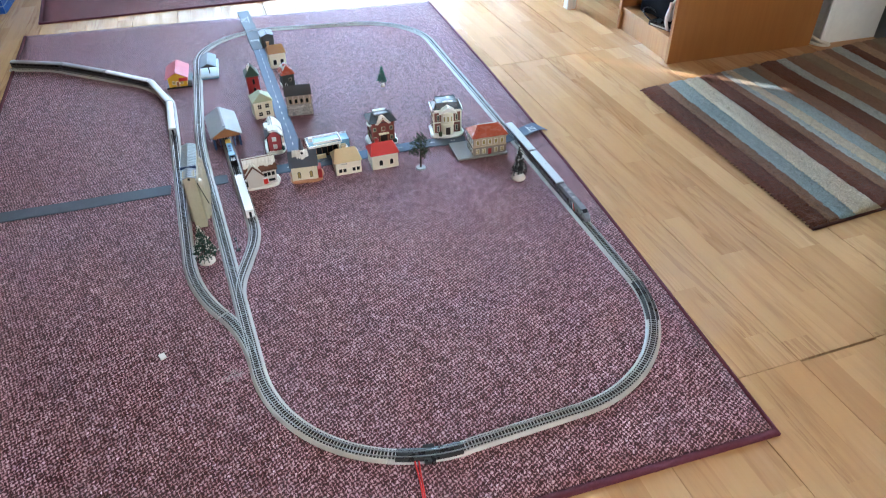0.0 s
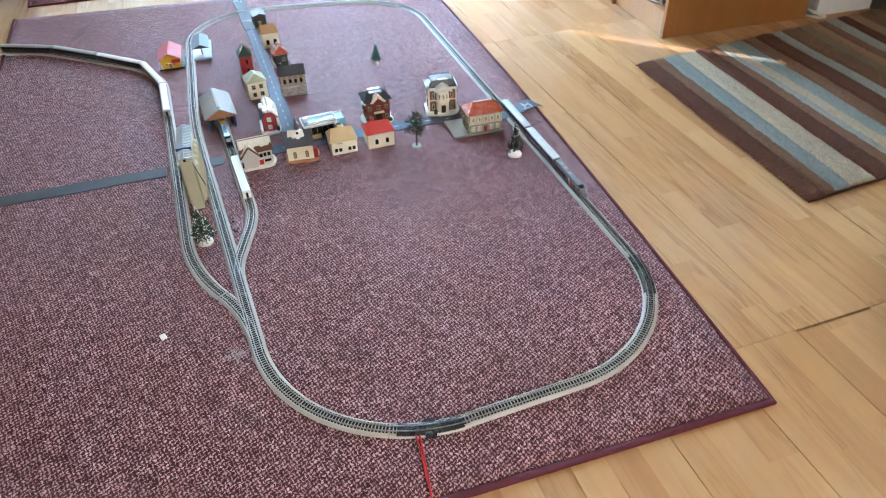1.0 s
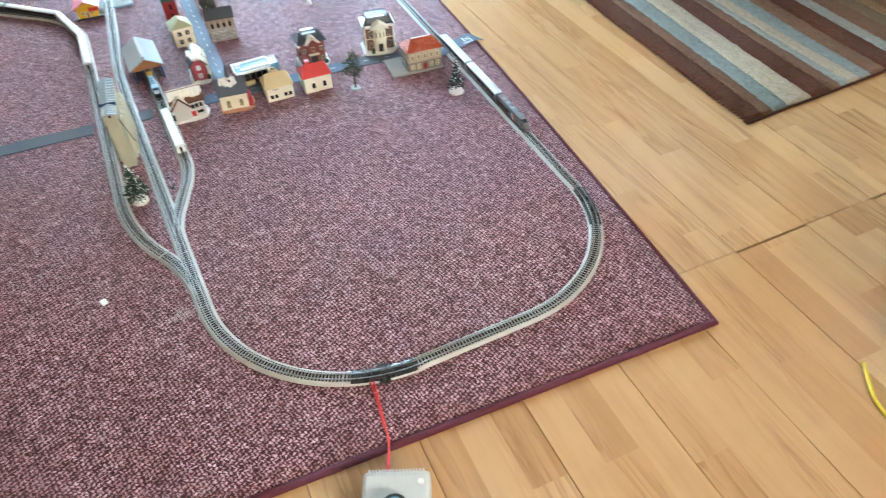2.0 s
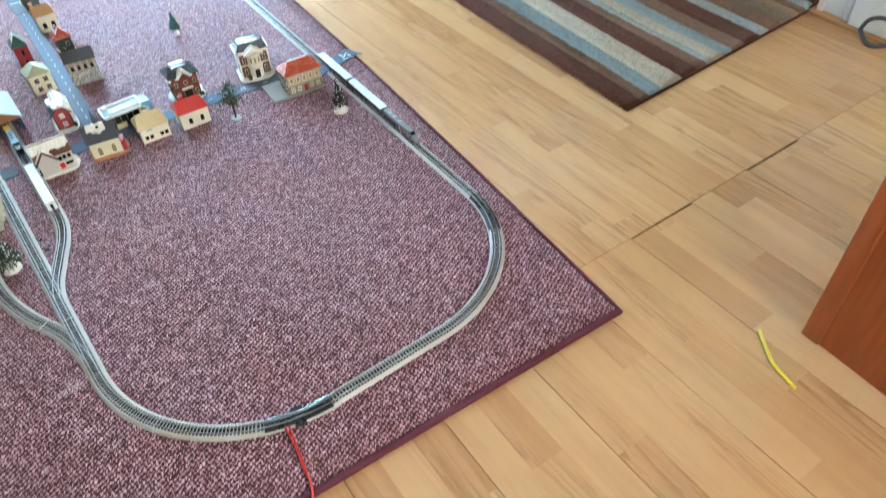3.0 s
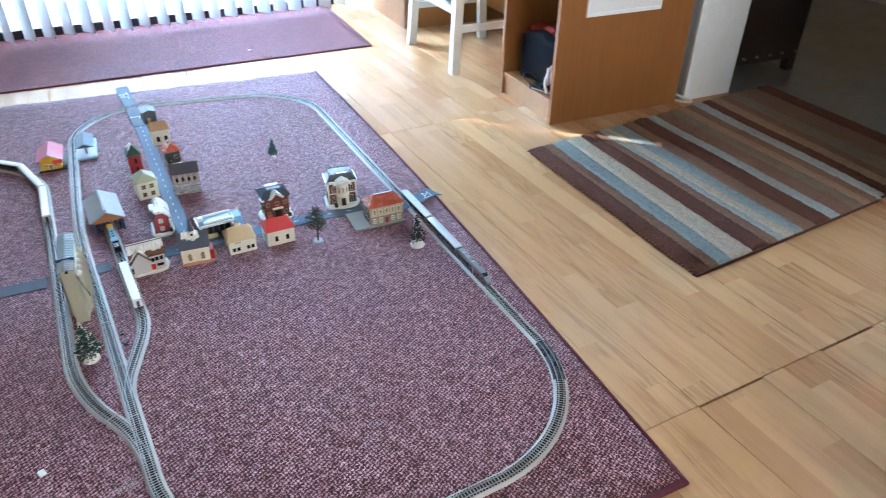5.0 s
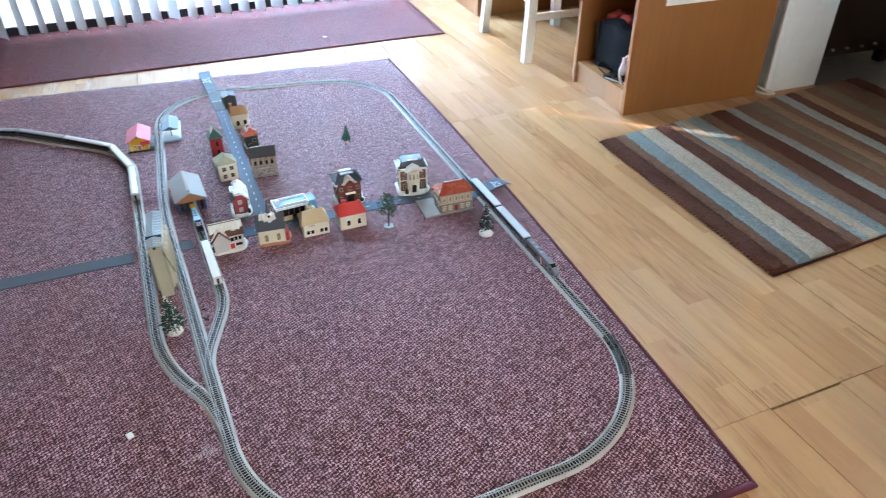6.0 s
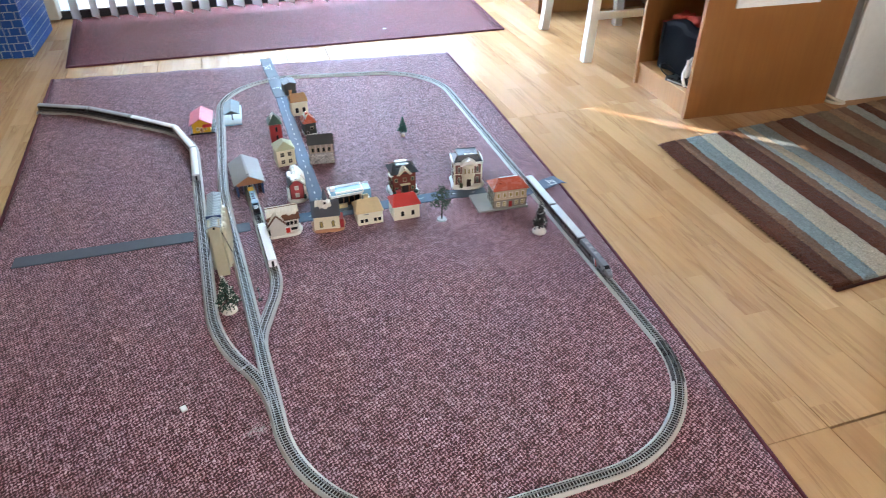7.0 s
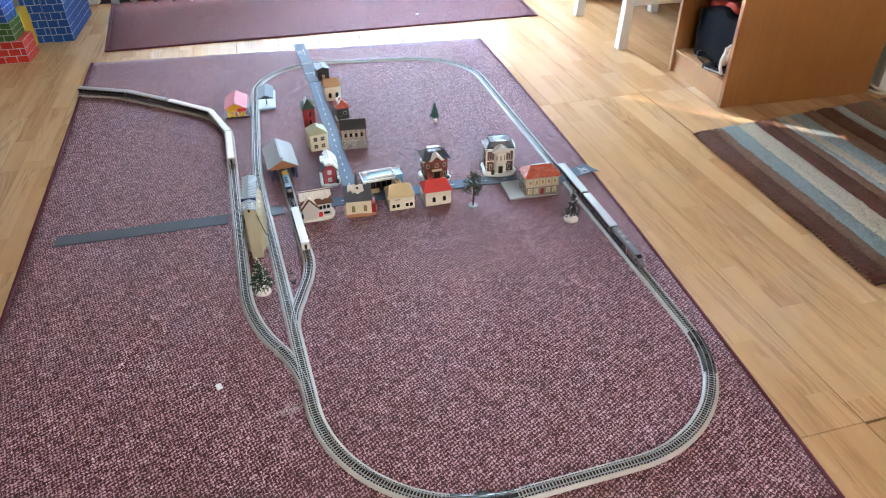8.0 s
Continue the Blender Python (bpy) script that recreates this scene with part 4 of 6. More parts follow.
def switcher(m, L):
    e = thing("model_locomotive", "small blue, yellow and black model diesel locomotive half inside the shed", "model train", m, "model train")
    part("frame", boxes((-0.0088, 0.0088, -L / 2, L / 2, 0.0125, 0.0150), bev=0.0006), BLACK_PLASTIC, e)
    part("nose", boxes((-0.0075, 0.0075, -L / 2 + 0.003, -L / 2 + 0.028, 0.0150, 0.0262), bev=0.0022), SLEEPER, e, "black nose with white chevrons")
    for i in range(3):
        y = -L / 2 + 0.0075 + i * 0.0058
        part("chevron", slab(bmesh.new(), [(-0.0055, y + 0.003, 0.0263), (0.0, y, 0.0263), (0.0, y + 0.0022, 0.0263), (-0.0055, y + 0.0052, 0.0263)], 0.0005), WHITE, e)
        part("chevron", slab(bmesh.new(), [(0.0, y, 0.0263), (0.0055, y + 0.003, 0.0263), (0.0055, y + 0.0052, 0.0263), (0.0, y + 0.0022, 0.0263)], 0.0005), WHITE, e)
    part("cab", boxes((-0.009, 0.009, -L / 2 + 0.0285, -L / 2 + 0.045, 0.0150, 0.0325), bev=0.001), BLUE_PLASTIC, e, "pale blue cab")
    part("cab_window", boxes((-0.0066, 0.0066, -L / 2 + 0.0280, -L / 2 + 0.0286, 0.0262, 0.0302)), WINDOW_DARK, e)
    part("hood", boxes((-0.0072, 0.0072, -L / 2 + 0.0455, L / 2 - 0.026, 0.0150, 0.0292), bev=0.0015), BLUE_PLASTIC, e, "pale blue hood")
    for k in range(3):
        y = -L / 2 + 0.055 + k * 0.013
        part("roof_fan", boxes((-0.0035, 0.0035, y, y + 0.007, 0.0292, 0.0304), bev=0.0005), DKBLUE, e)
    part("tail", boxes((-0.0074, 0.0074, L / 2 - 0.0255, L / 2 - 0.003, 0.0150, 0.0290), bev=0.0012), YELLOW, e, "yellow tail end")
    bogie(e, -L / 2 + 0.024)
    bogie(e, L / 2 - 0.024)
    return e


switcher(on_route(SPUR, 0.535, 0.665), 0.13)


# ---- roads ----
def road_strip(name, label, pts, width, mat, lines="dash", lift=0.0022):
    e = thing(name, label, "model road")
    bm = bmesh.new()
    rings = []
    P = [Vector((x, y, z)) for x, y, z in pts]
    for i, p in enumerate(P):
        d = (P[min(i + 1, len(P) - 1)] - P[max(i - 1, 0)])
        r = Vector((d.y, -d.x, 0)).normalized() * width / 2
        up = Vector((0, 0, TZ - 0.0006))
        rings.append([bm.verts.new(q + up) for q in (p - r, p - r * 0.97 + Vector((0, 0, lift)), p + r * 0.97 + Vector((0, 0, lift)), p + r)])
    for A, B in zip(rings, rings[1:]):
        for q in range(4):
            bm.faces.new((A[q], A[(q + 1) % 4], B[(q + 1) % 4], B[q]))
    bm.faces.new(rings[0])
    bm.faces.new(rings[-1][::-1])
    part("roadway", bm, mat, e)
    if lines:
        L = sum((b - a).length for a, b in zip(P, P[1:]))
        step = 0.040 if lines == "dash" else L / 2
        n = int(L / step)
        for i in range(n):
            s = (i + 0.25) * L / n
            s2 = s + (0.013 if lines == "dash" else L / n * 0.45)
            ends = []
            for q in (s, s2):
                for a, b in zip(P, P[1:]):
                    if q <= (b - a).length:
                        break
                    q -= (b - a).length
                d = (b - a).normalized()
                ends.append((a + d * q, Vector((d.y, -d.x, 0))))
            (p0, r0), (p1, r1) = ends
            z = Vector((0, 0, TZ - 0.0006 + lift + 0.0001))
            part("lane_mark", slab(bmesh.new(), [p0 - r0 * 0.0008 + z, p0 + r0 * 0.0008 + z, p1 + r1 * 0.0008 + z, p1 - r1 * 0.0008 + z], 0.0003), LINE, e)
    return e


def cross_mark(e, x, y, z, w, l, rot):
    bm = bmesh.new()
    for sx in (-1, 1):
        slab(bm, [(-sx * w - 0.0011, -l, 0), (-sx * w + 0.0011, -l, 0), (sx * w + 0.0011, l, 0), (sx * w - 0.0011, l, 0)], 0.0004)
    for x0, x1, y0, y1 in ((-0.0135, 0.0135, l, l + 0.0018), (-0.0135, 0.0135, -l - 0.0018, -l), (0.017, 0.0188, -l * 2.2, l * 2.2)):
        box(bm, x0, x1, y0, y1, 0, 0.0004)
    bmesh.ops.transform(bm, matrix=pose(x, y, z, 0, 0, rot), verts=bm.verts)
    part("crossing_mark", bm, LINE, e, "white crossing cross painted on the road")


ROADZ = TZ + 0.0022
road_strip("model_road", "blue-grey model street with white dashes between the houses", [(-0.7165, 1.945, 0), (-0.690, 1.55, 0), (-0.662, 1.135, 0)], 0.040, ROAD)
r = road_strip("model_road", "grey level crossing ramp with a white cross mark", [(-0.757, 2.385, 0), (-0.745, 2.24, 0.001), (-0.735, 2.15, 0.0055), (-0.732, 2.11, 0.0055), (-0.725, 2.02, 0.0015), (-0.7155, 1.94, 0.001)], 0.046, ROAD_DARK, "")
cross_mark(r, -0.757, 2.27, ROADZ + 0.0008, 0.010, 0.017, 5)
cross_mark(r, -0.733, 2.045, ROADZ + 0.0013, 0.010, 0.017, 5)
road_strip("model_road", "dark blue-grey model road leading off the carpet edge", [(-1.398, 1.042, 0), (-1.2, 1.046, 0), (-1.10, 1.049, 0.0008), (-1.09, 1.051, 0), (-0.985, 1.053, 0)], 0.045, ROAD_DARK, "")
road_strip("model_road", "short blue-grey model road between the tracks", [(-0.955, 1.058, 0), (-0.845, 1.066, 0)], 0.042, ROAD_DARK, "")
road_strip("model_road", "blue-grey model road behind the houses", [(-0.79, 1.071, 0), (-0.50, 1.084, 0), (-0.315, 1.096, 0)], 0.043, ROAD, "dash")
# same road, with the shadow by the mansion put into a darker colour
road_strip("model_road", "model road in front of the mansion, coloured dark for its shadow", [(-0.314, 1.096, 0), (-0.20, 1.085, 0)], 0.044, ROAD_DARK, "dash")
r = road_strip("model_road", "grey level crossing ramp curling up at the carpet edge", [(-0.198, 1.07, 0), (-0.115, 1.045, 0.003), (-0.062, 1.062, 0.0055), (-0.03, 1.072, 0.006), (-0.012, 1.077, 0.0085), (0.006, 1.081, 0.0105), (0.015, 1.083, 0.0095), (0.022, 1.085, 0.0060), (0.025, 1.087, 0.001)], 0.045, ROAD, "")
cross_mark(r, -0.010, 1.076, ROADZ + 0.0088, 0.008, 0.009, -80)

# ---- model village ----
def face_matrix(face, w, d):
    """Maps (u along the wall, 0 at its middle; outwards -y; z up) onto a wall of a body w wide and d deep whose front lies in y = 0."""
    return {"f": pose(0, 0, 0), "b": pose(0, d, 0, 0, 0, 180), "l": pose(-w / 2, d / 2, 0, 0, 0, -90), "r": pose(w / 2, d / 2, 0, 0, 0, 90)}[face]


def ring(bm, w, h, t, y0, y1, arch=False):
    """Frame bars round an opening w x h whose foot is z = 0."""
    box(bm, -w / 2, -w / 2 + t, y0, y1, 0, h)
    box(bm, w / 2 - t, w / 2, y0, y1, 0, h)
    box(bm, -w / 2 + t, w / 2 - t, y0, y1, 0, t)
    if not arch:
        box(bm, -w / 2 + t, w / 2 - t, y0, y1, h - t, h)
    else:
        k = 8
        for i in range(k):
            a0, a1 = math.pi * i / k, math.pi * (i + 1) / k
            r0, r1 = w / 2 - t, w / 2
            prism(bm, [(r1 * math.cos(a0), h + r1 * math.sin(a0)), (r1 * math.cos(a1), h + r1 * math.sin(a1)), (r0 * math.cos(a1), h + r0 * math.sin(a1)), (r0 * math.cos(a0), h + r0 * math.sin(a0))], y0, y1)
    return bm


def window(e, face, w, d, u, z, ww, wh, frame=WHITE, pane=WINDOW_DARK, arch=False, bars=False, t=0.0007):
    m = face_matrix(face, w, d) @ pose(u, 0, z)
    bm = ring(bmesh.new(), ww, wh, t, -0.0011, 0.0004, arch)
    if bars:
        box(bm, -t * 0.4, t * 0.4, -0.0010, 0.0003, t, wh - t)
        box(bm, -ww / 2 + t, -t * 0.4, -0.0010, 0.0003, wh * 0.5 - t * 0.4, wh * 0.5 + t * 0.4)
        box(bm, t * 0.4, ww / 2 - t, -0.0010, 0.0003, wh * 0.5 - t * 0.4, wh * 0.5 + t * 0.4)
    o = part("window", bm, frame, e)
    o.matrix_basis = m
    bm = boxes((-ww / 2 + t * 0.5, ww / 2 - t * 0.5, -0.0005, 0.0004, t * 0.5, wh - t * 0.5))
    if arch:
        prism(bm, [((ww / 2 - t * 0.5) * math.cos(math.pi * i / 8), wh - t * 0.5 + (ww / 2 - t * 0.5) * math.sin(math.pi * i / 8)) for i in range(9)], -0.0005, 0.0004)
    part("pane", bm, pane, o, "dark pane" if pane is WINDOW_DARK else "amber pane")
    return o


def door(e, face, w, d, u, dw, dh, mat=RED_PAINT, frame=WHITE, z=0.0):
    o = part("door", boxes((-dw / 2, dw / 2, -0.0009, 0.0004, 0, dh)), mat, e, "painted door")
    o.matrix_basis = face_matrix(face, w, d) @ pose(u, 0, z)
    part("door_frame", boxes((-dw / 2 - 0.001, -dw / 2, -0.0014, 0.0003, 0, dh), (dw / 2, dw / 2 + 0.001, -0.0014, 0.0003, 0, dh), (-dw / 2 - 0.001, dw / 2 + 0.001, -0.0014, 0.0003, dh, dh + 0.0012)), frame, o)


def roof_planes(w, d, z, rh, ridge, over, hip):
    """Corner points of the slopes; ridge 'x' or 'y'; hip: how far the ridge ends draw in (0: gables)."""
    x0, x1, y0, y1 = -w / 2 - over, w / 2 + over, -over, d + over
    zt = z + rh
    if ridge == 'x':
        yc = d / 2
        a, b = (x0 + hip, yc, zt), (x1 - hip, yc, zt)
        out = [[(x0, y0, z), (x1, y0, z), b, a], [(x1, y1, z), (x0, y1, z), a, b]]
        if hip:
            out += [[(x0, y1, z), (x0, y0, z), a], [(x1, y0, z), (x1, y1, z), b]]
    else:
        a, b = (0, y0 + hip, zt), (0, y1 - hip, zt)
        out = [[(x0, y1, z), (x0, y0, z), a, b], [(x1, y0, z), (x1, y1, z), b, a]]
        if hip:
            out += [[(x0, y0, z), (x1, y0, z), a], [(x1, y1, z), (x0, y1, z), b]]
    return out


def body(w, d, wh, rh, ridge, hip):
    bm = bmesh.new()
    if hip:
        return box(bm, -w / 2, w / 2, 0, d, 0, wh + 0.001)
    if ridge == 'y':
        return prism(bm, [(-w / 2, 0), (w / 2, 0), (w / 2, wh), (0, wh + rh), (-w / 2, wh)], 0, d)
    prism(bm, [(0, 0), (d, 0), (d, wh), (d / 2, wh + rh), (0, wh)], -w / 2, w / 2)
    for v in bm.verts:
        v.co = Vector((v.co.y, v.co.x, v.co.z))
    return bm


def snow_strip(pts, lo, hi, th, seed, n=14):
    """Snow on a slope given by its corners (eave left, eave right, ridge right, ridge left): from lo to hi of the way up, with a ragged lower edge."""
    r = random.Random(seed)
    a, b, c, dd = [Vector(p) for p in pts]
    nrm = (b - a).cross(dd - a).normalized()
    bm = bmesh.new()
    rows = []
    for i in range(n + 1):
        u = i / n
        p0, p1 = a.lerp(b, u), dd.lerp(c, u)
        l = lo + r.uniform(-0.10, 0.14)
        rows.append([bm.verts.new(p0.lerp(p1, l) + nrm * 0.0008), bm.verts.new(p0.lerp(p1, l + 0.03) + nrm * th), bm.verts.new(p0.lerp(p1, (l + hi) / 2) + nrm * (th * r.uniform(1.0, 1.5))), bm.verts.new(p0.lerp(p1, hi) + nrm * th), bm.verts.new(p0.lerp(p1, hi) + nrm * 0.0008)])
    for A, B in zip(rows, rows[1:]):
        for q in range(4):
            bm.faces.new((A[q], B[q], B[q + 1], A[q + 1]))
    bm.faces.new(rows[0])
    bm.faces.new(rows[-1][::-1])
    return bm


def snow_base(e, x0, x1, y0, y1, h, seed, mat=SNOW):
    """Glazed snow plinth with a wavy rim."""
    r = random.Random(seed)
    bm = bmesh.new()
    k = 40
    cx, cy, hx, hy = (x0 + x1) / 2, (y0 + y1) / 2, (x1 - x0) / 2, (y1 - y0) / 2
    rings = [[], [], []]
    ph = r.uniform(0, 6)
    for i in range(k):
        t = 2 * math.pi * i / k
        c, s = math.cos(t), math.sin(t)
        q = (abs(c) ** 4 + abs(s) ** 4) ** -0.25
        wob = 1 + 0.035 * math.sin(5 * t + ph) + 0.02 * math.sin(9 * t + 2 * ph)
        for rg, f, z in zip(rings, (1.0, 1.02, 0.93), (0.0, h * 0.6, h)):
            rg.append(bm.verts.new((cx + hx * c * q * wob * f, cy + hy * s * q * wob * f, z + (h * 0.15 * math.sin(3 * t + ph) if z == h else 0))))
    for A, B in zip(rings, rings[1:]):
        for i in range(k):
            bm.faces.new((A[i], A[(i + 1) % k], B[(i + 1) % k], B[i]))
    bm.faces.new(rings[2])
    bm.faces.new(rings[0][::-1])
    return part("snow_plinth", bm, mat, e, "snow-glazed plinth", smooth=False)


def house(label, x, y, rot, w, d, wh, rh, wall, roof, ridge='x', over=0.003, hip=0.0, z0=0.0, chimneys=(), roof_th=0.0016, group="model village houses", name="model_house"):
    e = thing(name, label, "model building", pose(x, y, TZ, 0, 0, rot), group)
    b = body(w, d, wh, rh, ridge, hip)
    bmesh.ops.translate(b, vec=(0, 0, z0), verts=b.verts)
    part("wall", b, wall, e)
    for pts in roof_planes(w, d, wh + z0, rh, ridge, over, hip):
        part("roof_slope", slab(bmesh.new(), pts, roof_th), roof, e)
    for cx, cy, ch, cs in chimneys:
        bm = boxes((cx - cs, cx + cs, cy - cs, cy + cs, wh + z0 + 0.002, wh + z0 + rh + ch), bev=0.0004)
        box(bm, cx - cs * 1.25, cx + cs * 1.25, cy - cs * 1.25, cy + cs * 1.25, wh + z0 + rh + ch - 0.002, wh + z0 + rh + ch, bev=0.0003)
        part("chimney", bm, roof if roof is not SLATE_ROOF else WHITE, e)
    return e


# chalet with rose-red roof and yellow front, on a dark platform
e = house("small toy station with a rose-red roof and yellow front", -0.985, 1.685, 0, 0.056, 0.10, 0.028, 0.020, YELLOW, PINK_ROOF, 'y', 0.008, z0=0.005)
part("platform", boxes((-0.036, 0.042, -0.004, 0.105, 0, 0.005), bev=0.0006), BLACK_PLASTIC, e, "dark platform base")
for u in (-0.012, 0.012):
    window(e, "f", 0.056, 0.10, u, 0.013, 0.009, 0.011, WHITE, WARM_PANE)
door(e, "f", 0.056, 0.10, 0.0, 0.008, 0.016, ORANGE_BROWN, z=0.005)
part("porch_roof", slab(bmesh.new(), [(0.006, -0.012, 0.026), (0.034, -0.012, 0.026), (0.034, 0.012, 0.036), (0.006, 0.012, 0.036)], 0.0015), RED_ROOF, e, "red porch roof")
part("finial", cyl(bmesh.new(), (0, -0.006, 0.048), (0, -0.006, 0.058), 0.0008, 0.0004, 8), BLACK_PLASTIC, e)

# platform shelter across the track
e = thing("model_shelter", "pale blue model platform with a canopy on a post", "model building", pose(-0.887, 1.727, TZ), "model village houses")
part("platform", boxes((-0.028, 0.028, 0, 0.155, 0, 0.008), bev=0.0008), plain("bluish_white_plastic", (0.60, 0.73, 0.80), 0.3, var=0.05), e, "bluish-white platform top")
part("platform_skirt", boxes((-0.0283, 0.0283, -0.0003, 0.1553, 0.0, 0.004)), BLUE_PLASTIC, e)
part("post", boxes((-0.0015, 0.0015, 0.03, 0.033, 0.008, 0.040)), BLACK_PLASTIC, e)
part("post", boxes((-0.0015, 0.0015, 0.09, 0.093, 0.008, 0.040)), BLACK_PLASTIC, e)
part("gable", prism(bmesh.new(), [(-0.022, 0.036), (0.022, 0.036), (0, 0.047)], 0.010, 0.012), DARK_WALL, e, "dark gable board")
for pts in roof_planes(0.044, 0.10, 0.036, 0.013, 'y', 0.004, 0):
    part("roof_slope", slab(bmesh.new(), [(a, b + 0.010, c) for a, b, c in pts], 0.0014), plain("steel_blue_canopy", (0.13, 0.21, 0.27), 0.4, var=0.1), e)

# engine shed straddling the spur
SX, SY, SH = at(SPUR, 0.668)
e = thing("model_engine_shed", "grey-roofed model engine shed with brown gable over the spur track", "model building", pose(SX, SY, TZ, 0, 0, math.degrees(SH) - 90), "model village houses")
W2, D2, H2, R2 = 0.074, 0.135, 0.036, 0.024
part("wall", boxes((-W2 / 2, -W2 / 2 + 0.003, 0, D2, 0, H2)), DKBLUE, e, "dark blue side wall")
part("wall", boxes((W2 / 2 - 0.003, W2 / 2, 0, D2, 0, H2)), DKBLUE, e, "dark blue side wall")
for y0, y1 in ((0, 0.003), (D2 - 0.003, D2)):
    part("gable", prism(bmesh.new(), [(-W2 / 2, H2 - 0.004), (W2 / 2, H2 - 0.004), (W2 / 2, H2), (0, H2 + R2), (-W2 / 2, H2)], y0, y1), ORANGE_BROWN, e, "orange-brown gable")
for sx in (-1, 1):
    part("door_post", boxes((min(sx * W2 / 2, sx * (W2 / 2 - 0.006)), max(sx * W2 / 2, sx * (W2 / 2 - 0.006)), -0.001, 0.003, 0, H2 - 0.004)), DKBLUE, e)
    part("door_post", boxes((sx * 0.019 - 0.0012, sx * 0.019 + 0.0012, 0.002, 0.0045, 0, H2 - 0.004)), DKBLUE, e)
part("back_wall", boxes((-W2 / 2 + 0.003, -0.018, D2 - 0.003, D2 - 0.001, 0, H2 - 0.004), (0.018, W2 / 2 - 0.003, D2 - 0.003, D2 - 0.001, 0, H2 - 0.004)), DKBLUE, e)
for pts in roof_planes(W2, D2, H2, R2, 'y', 0.005, 0):
    part("roof_slope", slab(bmesh.new(), pts, 0.0018), GREY_ROOF, e)
part("ridge_vent", boxes((-0.004, 0.004, 0.005, D2 - 0.005, H2 + R2 - 0.0005, H2 + R2 + 0.0045), bev=0.001), PALE_GREY_ROOF, e)
part("gable_vent", boxes((-0.009, 0.009, -0.0048, -0.001, H2 + R2 - 0.016, H2 + R2 - 0.004)), ORANGE_BROWN, e)

# grain elevator with silos
e = thing("model_grain_elevator", "tall pale olive model grain elevator with cream silos", "model building", pose(-0.9065, 0.862, TZ, 0, 0, 1.0), "model village houses")
part("tower", boxes((-0.0132, 0.0132, 0, 0.030, 0, 0.137), bev=0.0006), OLIVE, e, "pale olive head tower")
part("hopper_window", boxes((-0.0025, 0.0025, -0.0006, 0.001, 0.128, 0.134)), WINDOW_DARK, e)
part("gallery", boxes((-0.0142, 0.0142, 0.030, 0.155, 0.105, 0.132), bev=0.0006), OLIVE_PALE, e, "long top gallery")
part("store", boxes((-0.0220, -0.003, 0.030, 0.155, 0.0, 0.105), bev=0.0006), OLIVE_PALE, e, "cream store wall")
for side in (-1, 1):
    a, b = (-0.0162, 0.0) if side < 0 else (0.0, 0.0162)
    z0, z1 = (0.1325, 0.1385) if side < 0 else (0.1385, 0.1325)
    part("roof_slope", slab(bmesh.new(), [(a, -0.004, z0), (b, -0.004, z1), (b, 0.158, z1), (a, 0.158, z0)], 0.0008), CORRUGATED, e, "blue-grey iron roof")
    for i in range(22):
        y = -0.003 + i * 0.0074
        part("roof_rib", slab(bmesh.new(), [(a, y, z0), (b, y, z1), (b, y + 0.0026, z1), (a, y + 0.0026, z0)], 0.0022), PALE_IRON, e, "pale roof rib")
part("roof_seam", boxes((-0.0168, 0.0168, 0.0375, 0.0395, 0.1320, 0.1418)), DKBLUE, e, "dark seam across the roof")
for i in range(5):
    y = 0.044 + i * 0.0250
    bm = cyl(bmesh.new(), (0.0110, y, 0), (0.0110, y, 0.094), 0.0122, None, 18)
    for q in range(4):
        t0, t1 = math.pi / 8 * q, math.pi / 8 * (q + 1)
        cyl(bm, (0.0110, y, 0.094 + 0.010 * math.sin(t0)), (0.0110, y, 0.094 + 0.010 * math.sin(t1)), 0.0122 * math.cos(t0), max(0.0003, 0.0122 * math.cos(t1)), 18)
    part("silo", bm, OLIVE_PALE, e, "cream domed silo", smooth=False)
for sx in (-1, 1):
    part("chute", cyl(bmesh.new(), (sx * 0.012, 0.012, 0.118), (sx * 0.026, 0.020, 0.05), 0.0011, None, 8), BLACK_PLASTIC, e, "thin dark grain chute")
part("loading_dock", boxes((-0.025, 0.022, 0.034, 0.154, 0.0, 0.006)), GREY_WALL, e)

# snowy white cottage with a red door
COTTAGE_TRIM = plain("dark_brown_trim", (0.13, 0.055, 0.035), 0.5, var=0.2)
PALE_GREY = plain("pale_grey_glaze", (0.64, 0.63, 0.61), 0.4, var=0.1, scale=90)
e = house("white ceramic cottage with snowy roof and a red door", -0.758, 1.000, 5, 0.074, 0.044, 0.042, 0.024, PALE_GREY, plain("cottage_brown_roof", (0.17, 0.075, 0.045), 0.5, var=0.25, scale=160), 'x', 0.003, z0=0.006)
snow_base(e, -0.044, 0.044, -0.010, 0.052, 0.008, 4)
b = prism(bmesh.new(), [(-0.018, 0.0), (0.018, 0.0), (0.018, 0.034), (0, 0.056), (-0.018, 0.034)], -0.008, 0.022)
bmesh.ops.translate(b, vec=(-0.018, 0, 0.006), verts=b.verts)
part("cross_gable", b, PALE_GREY, e)
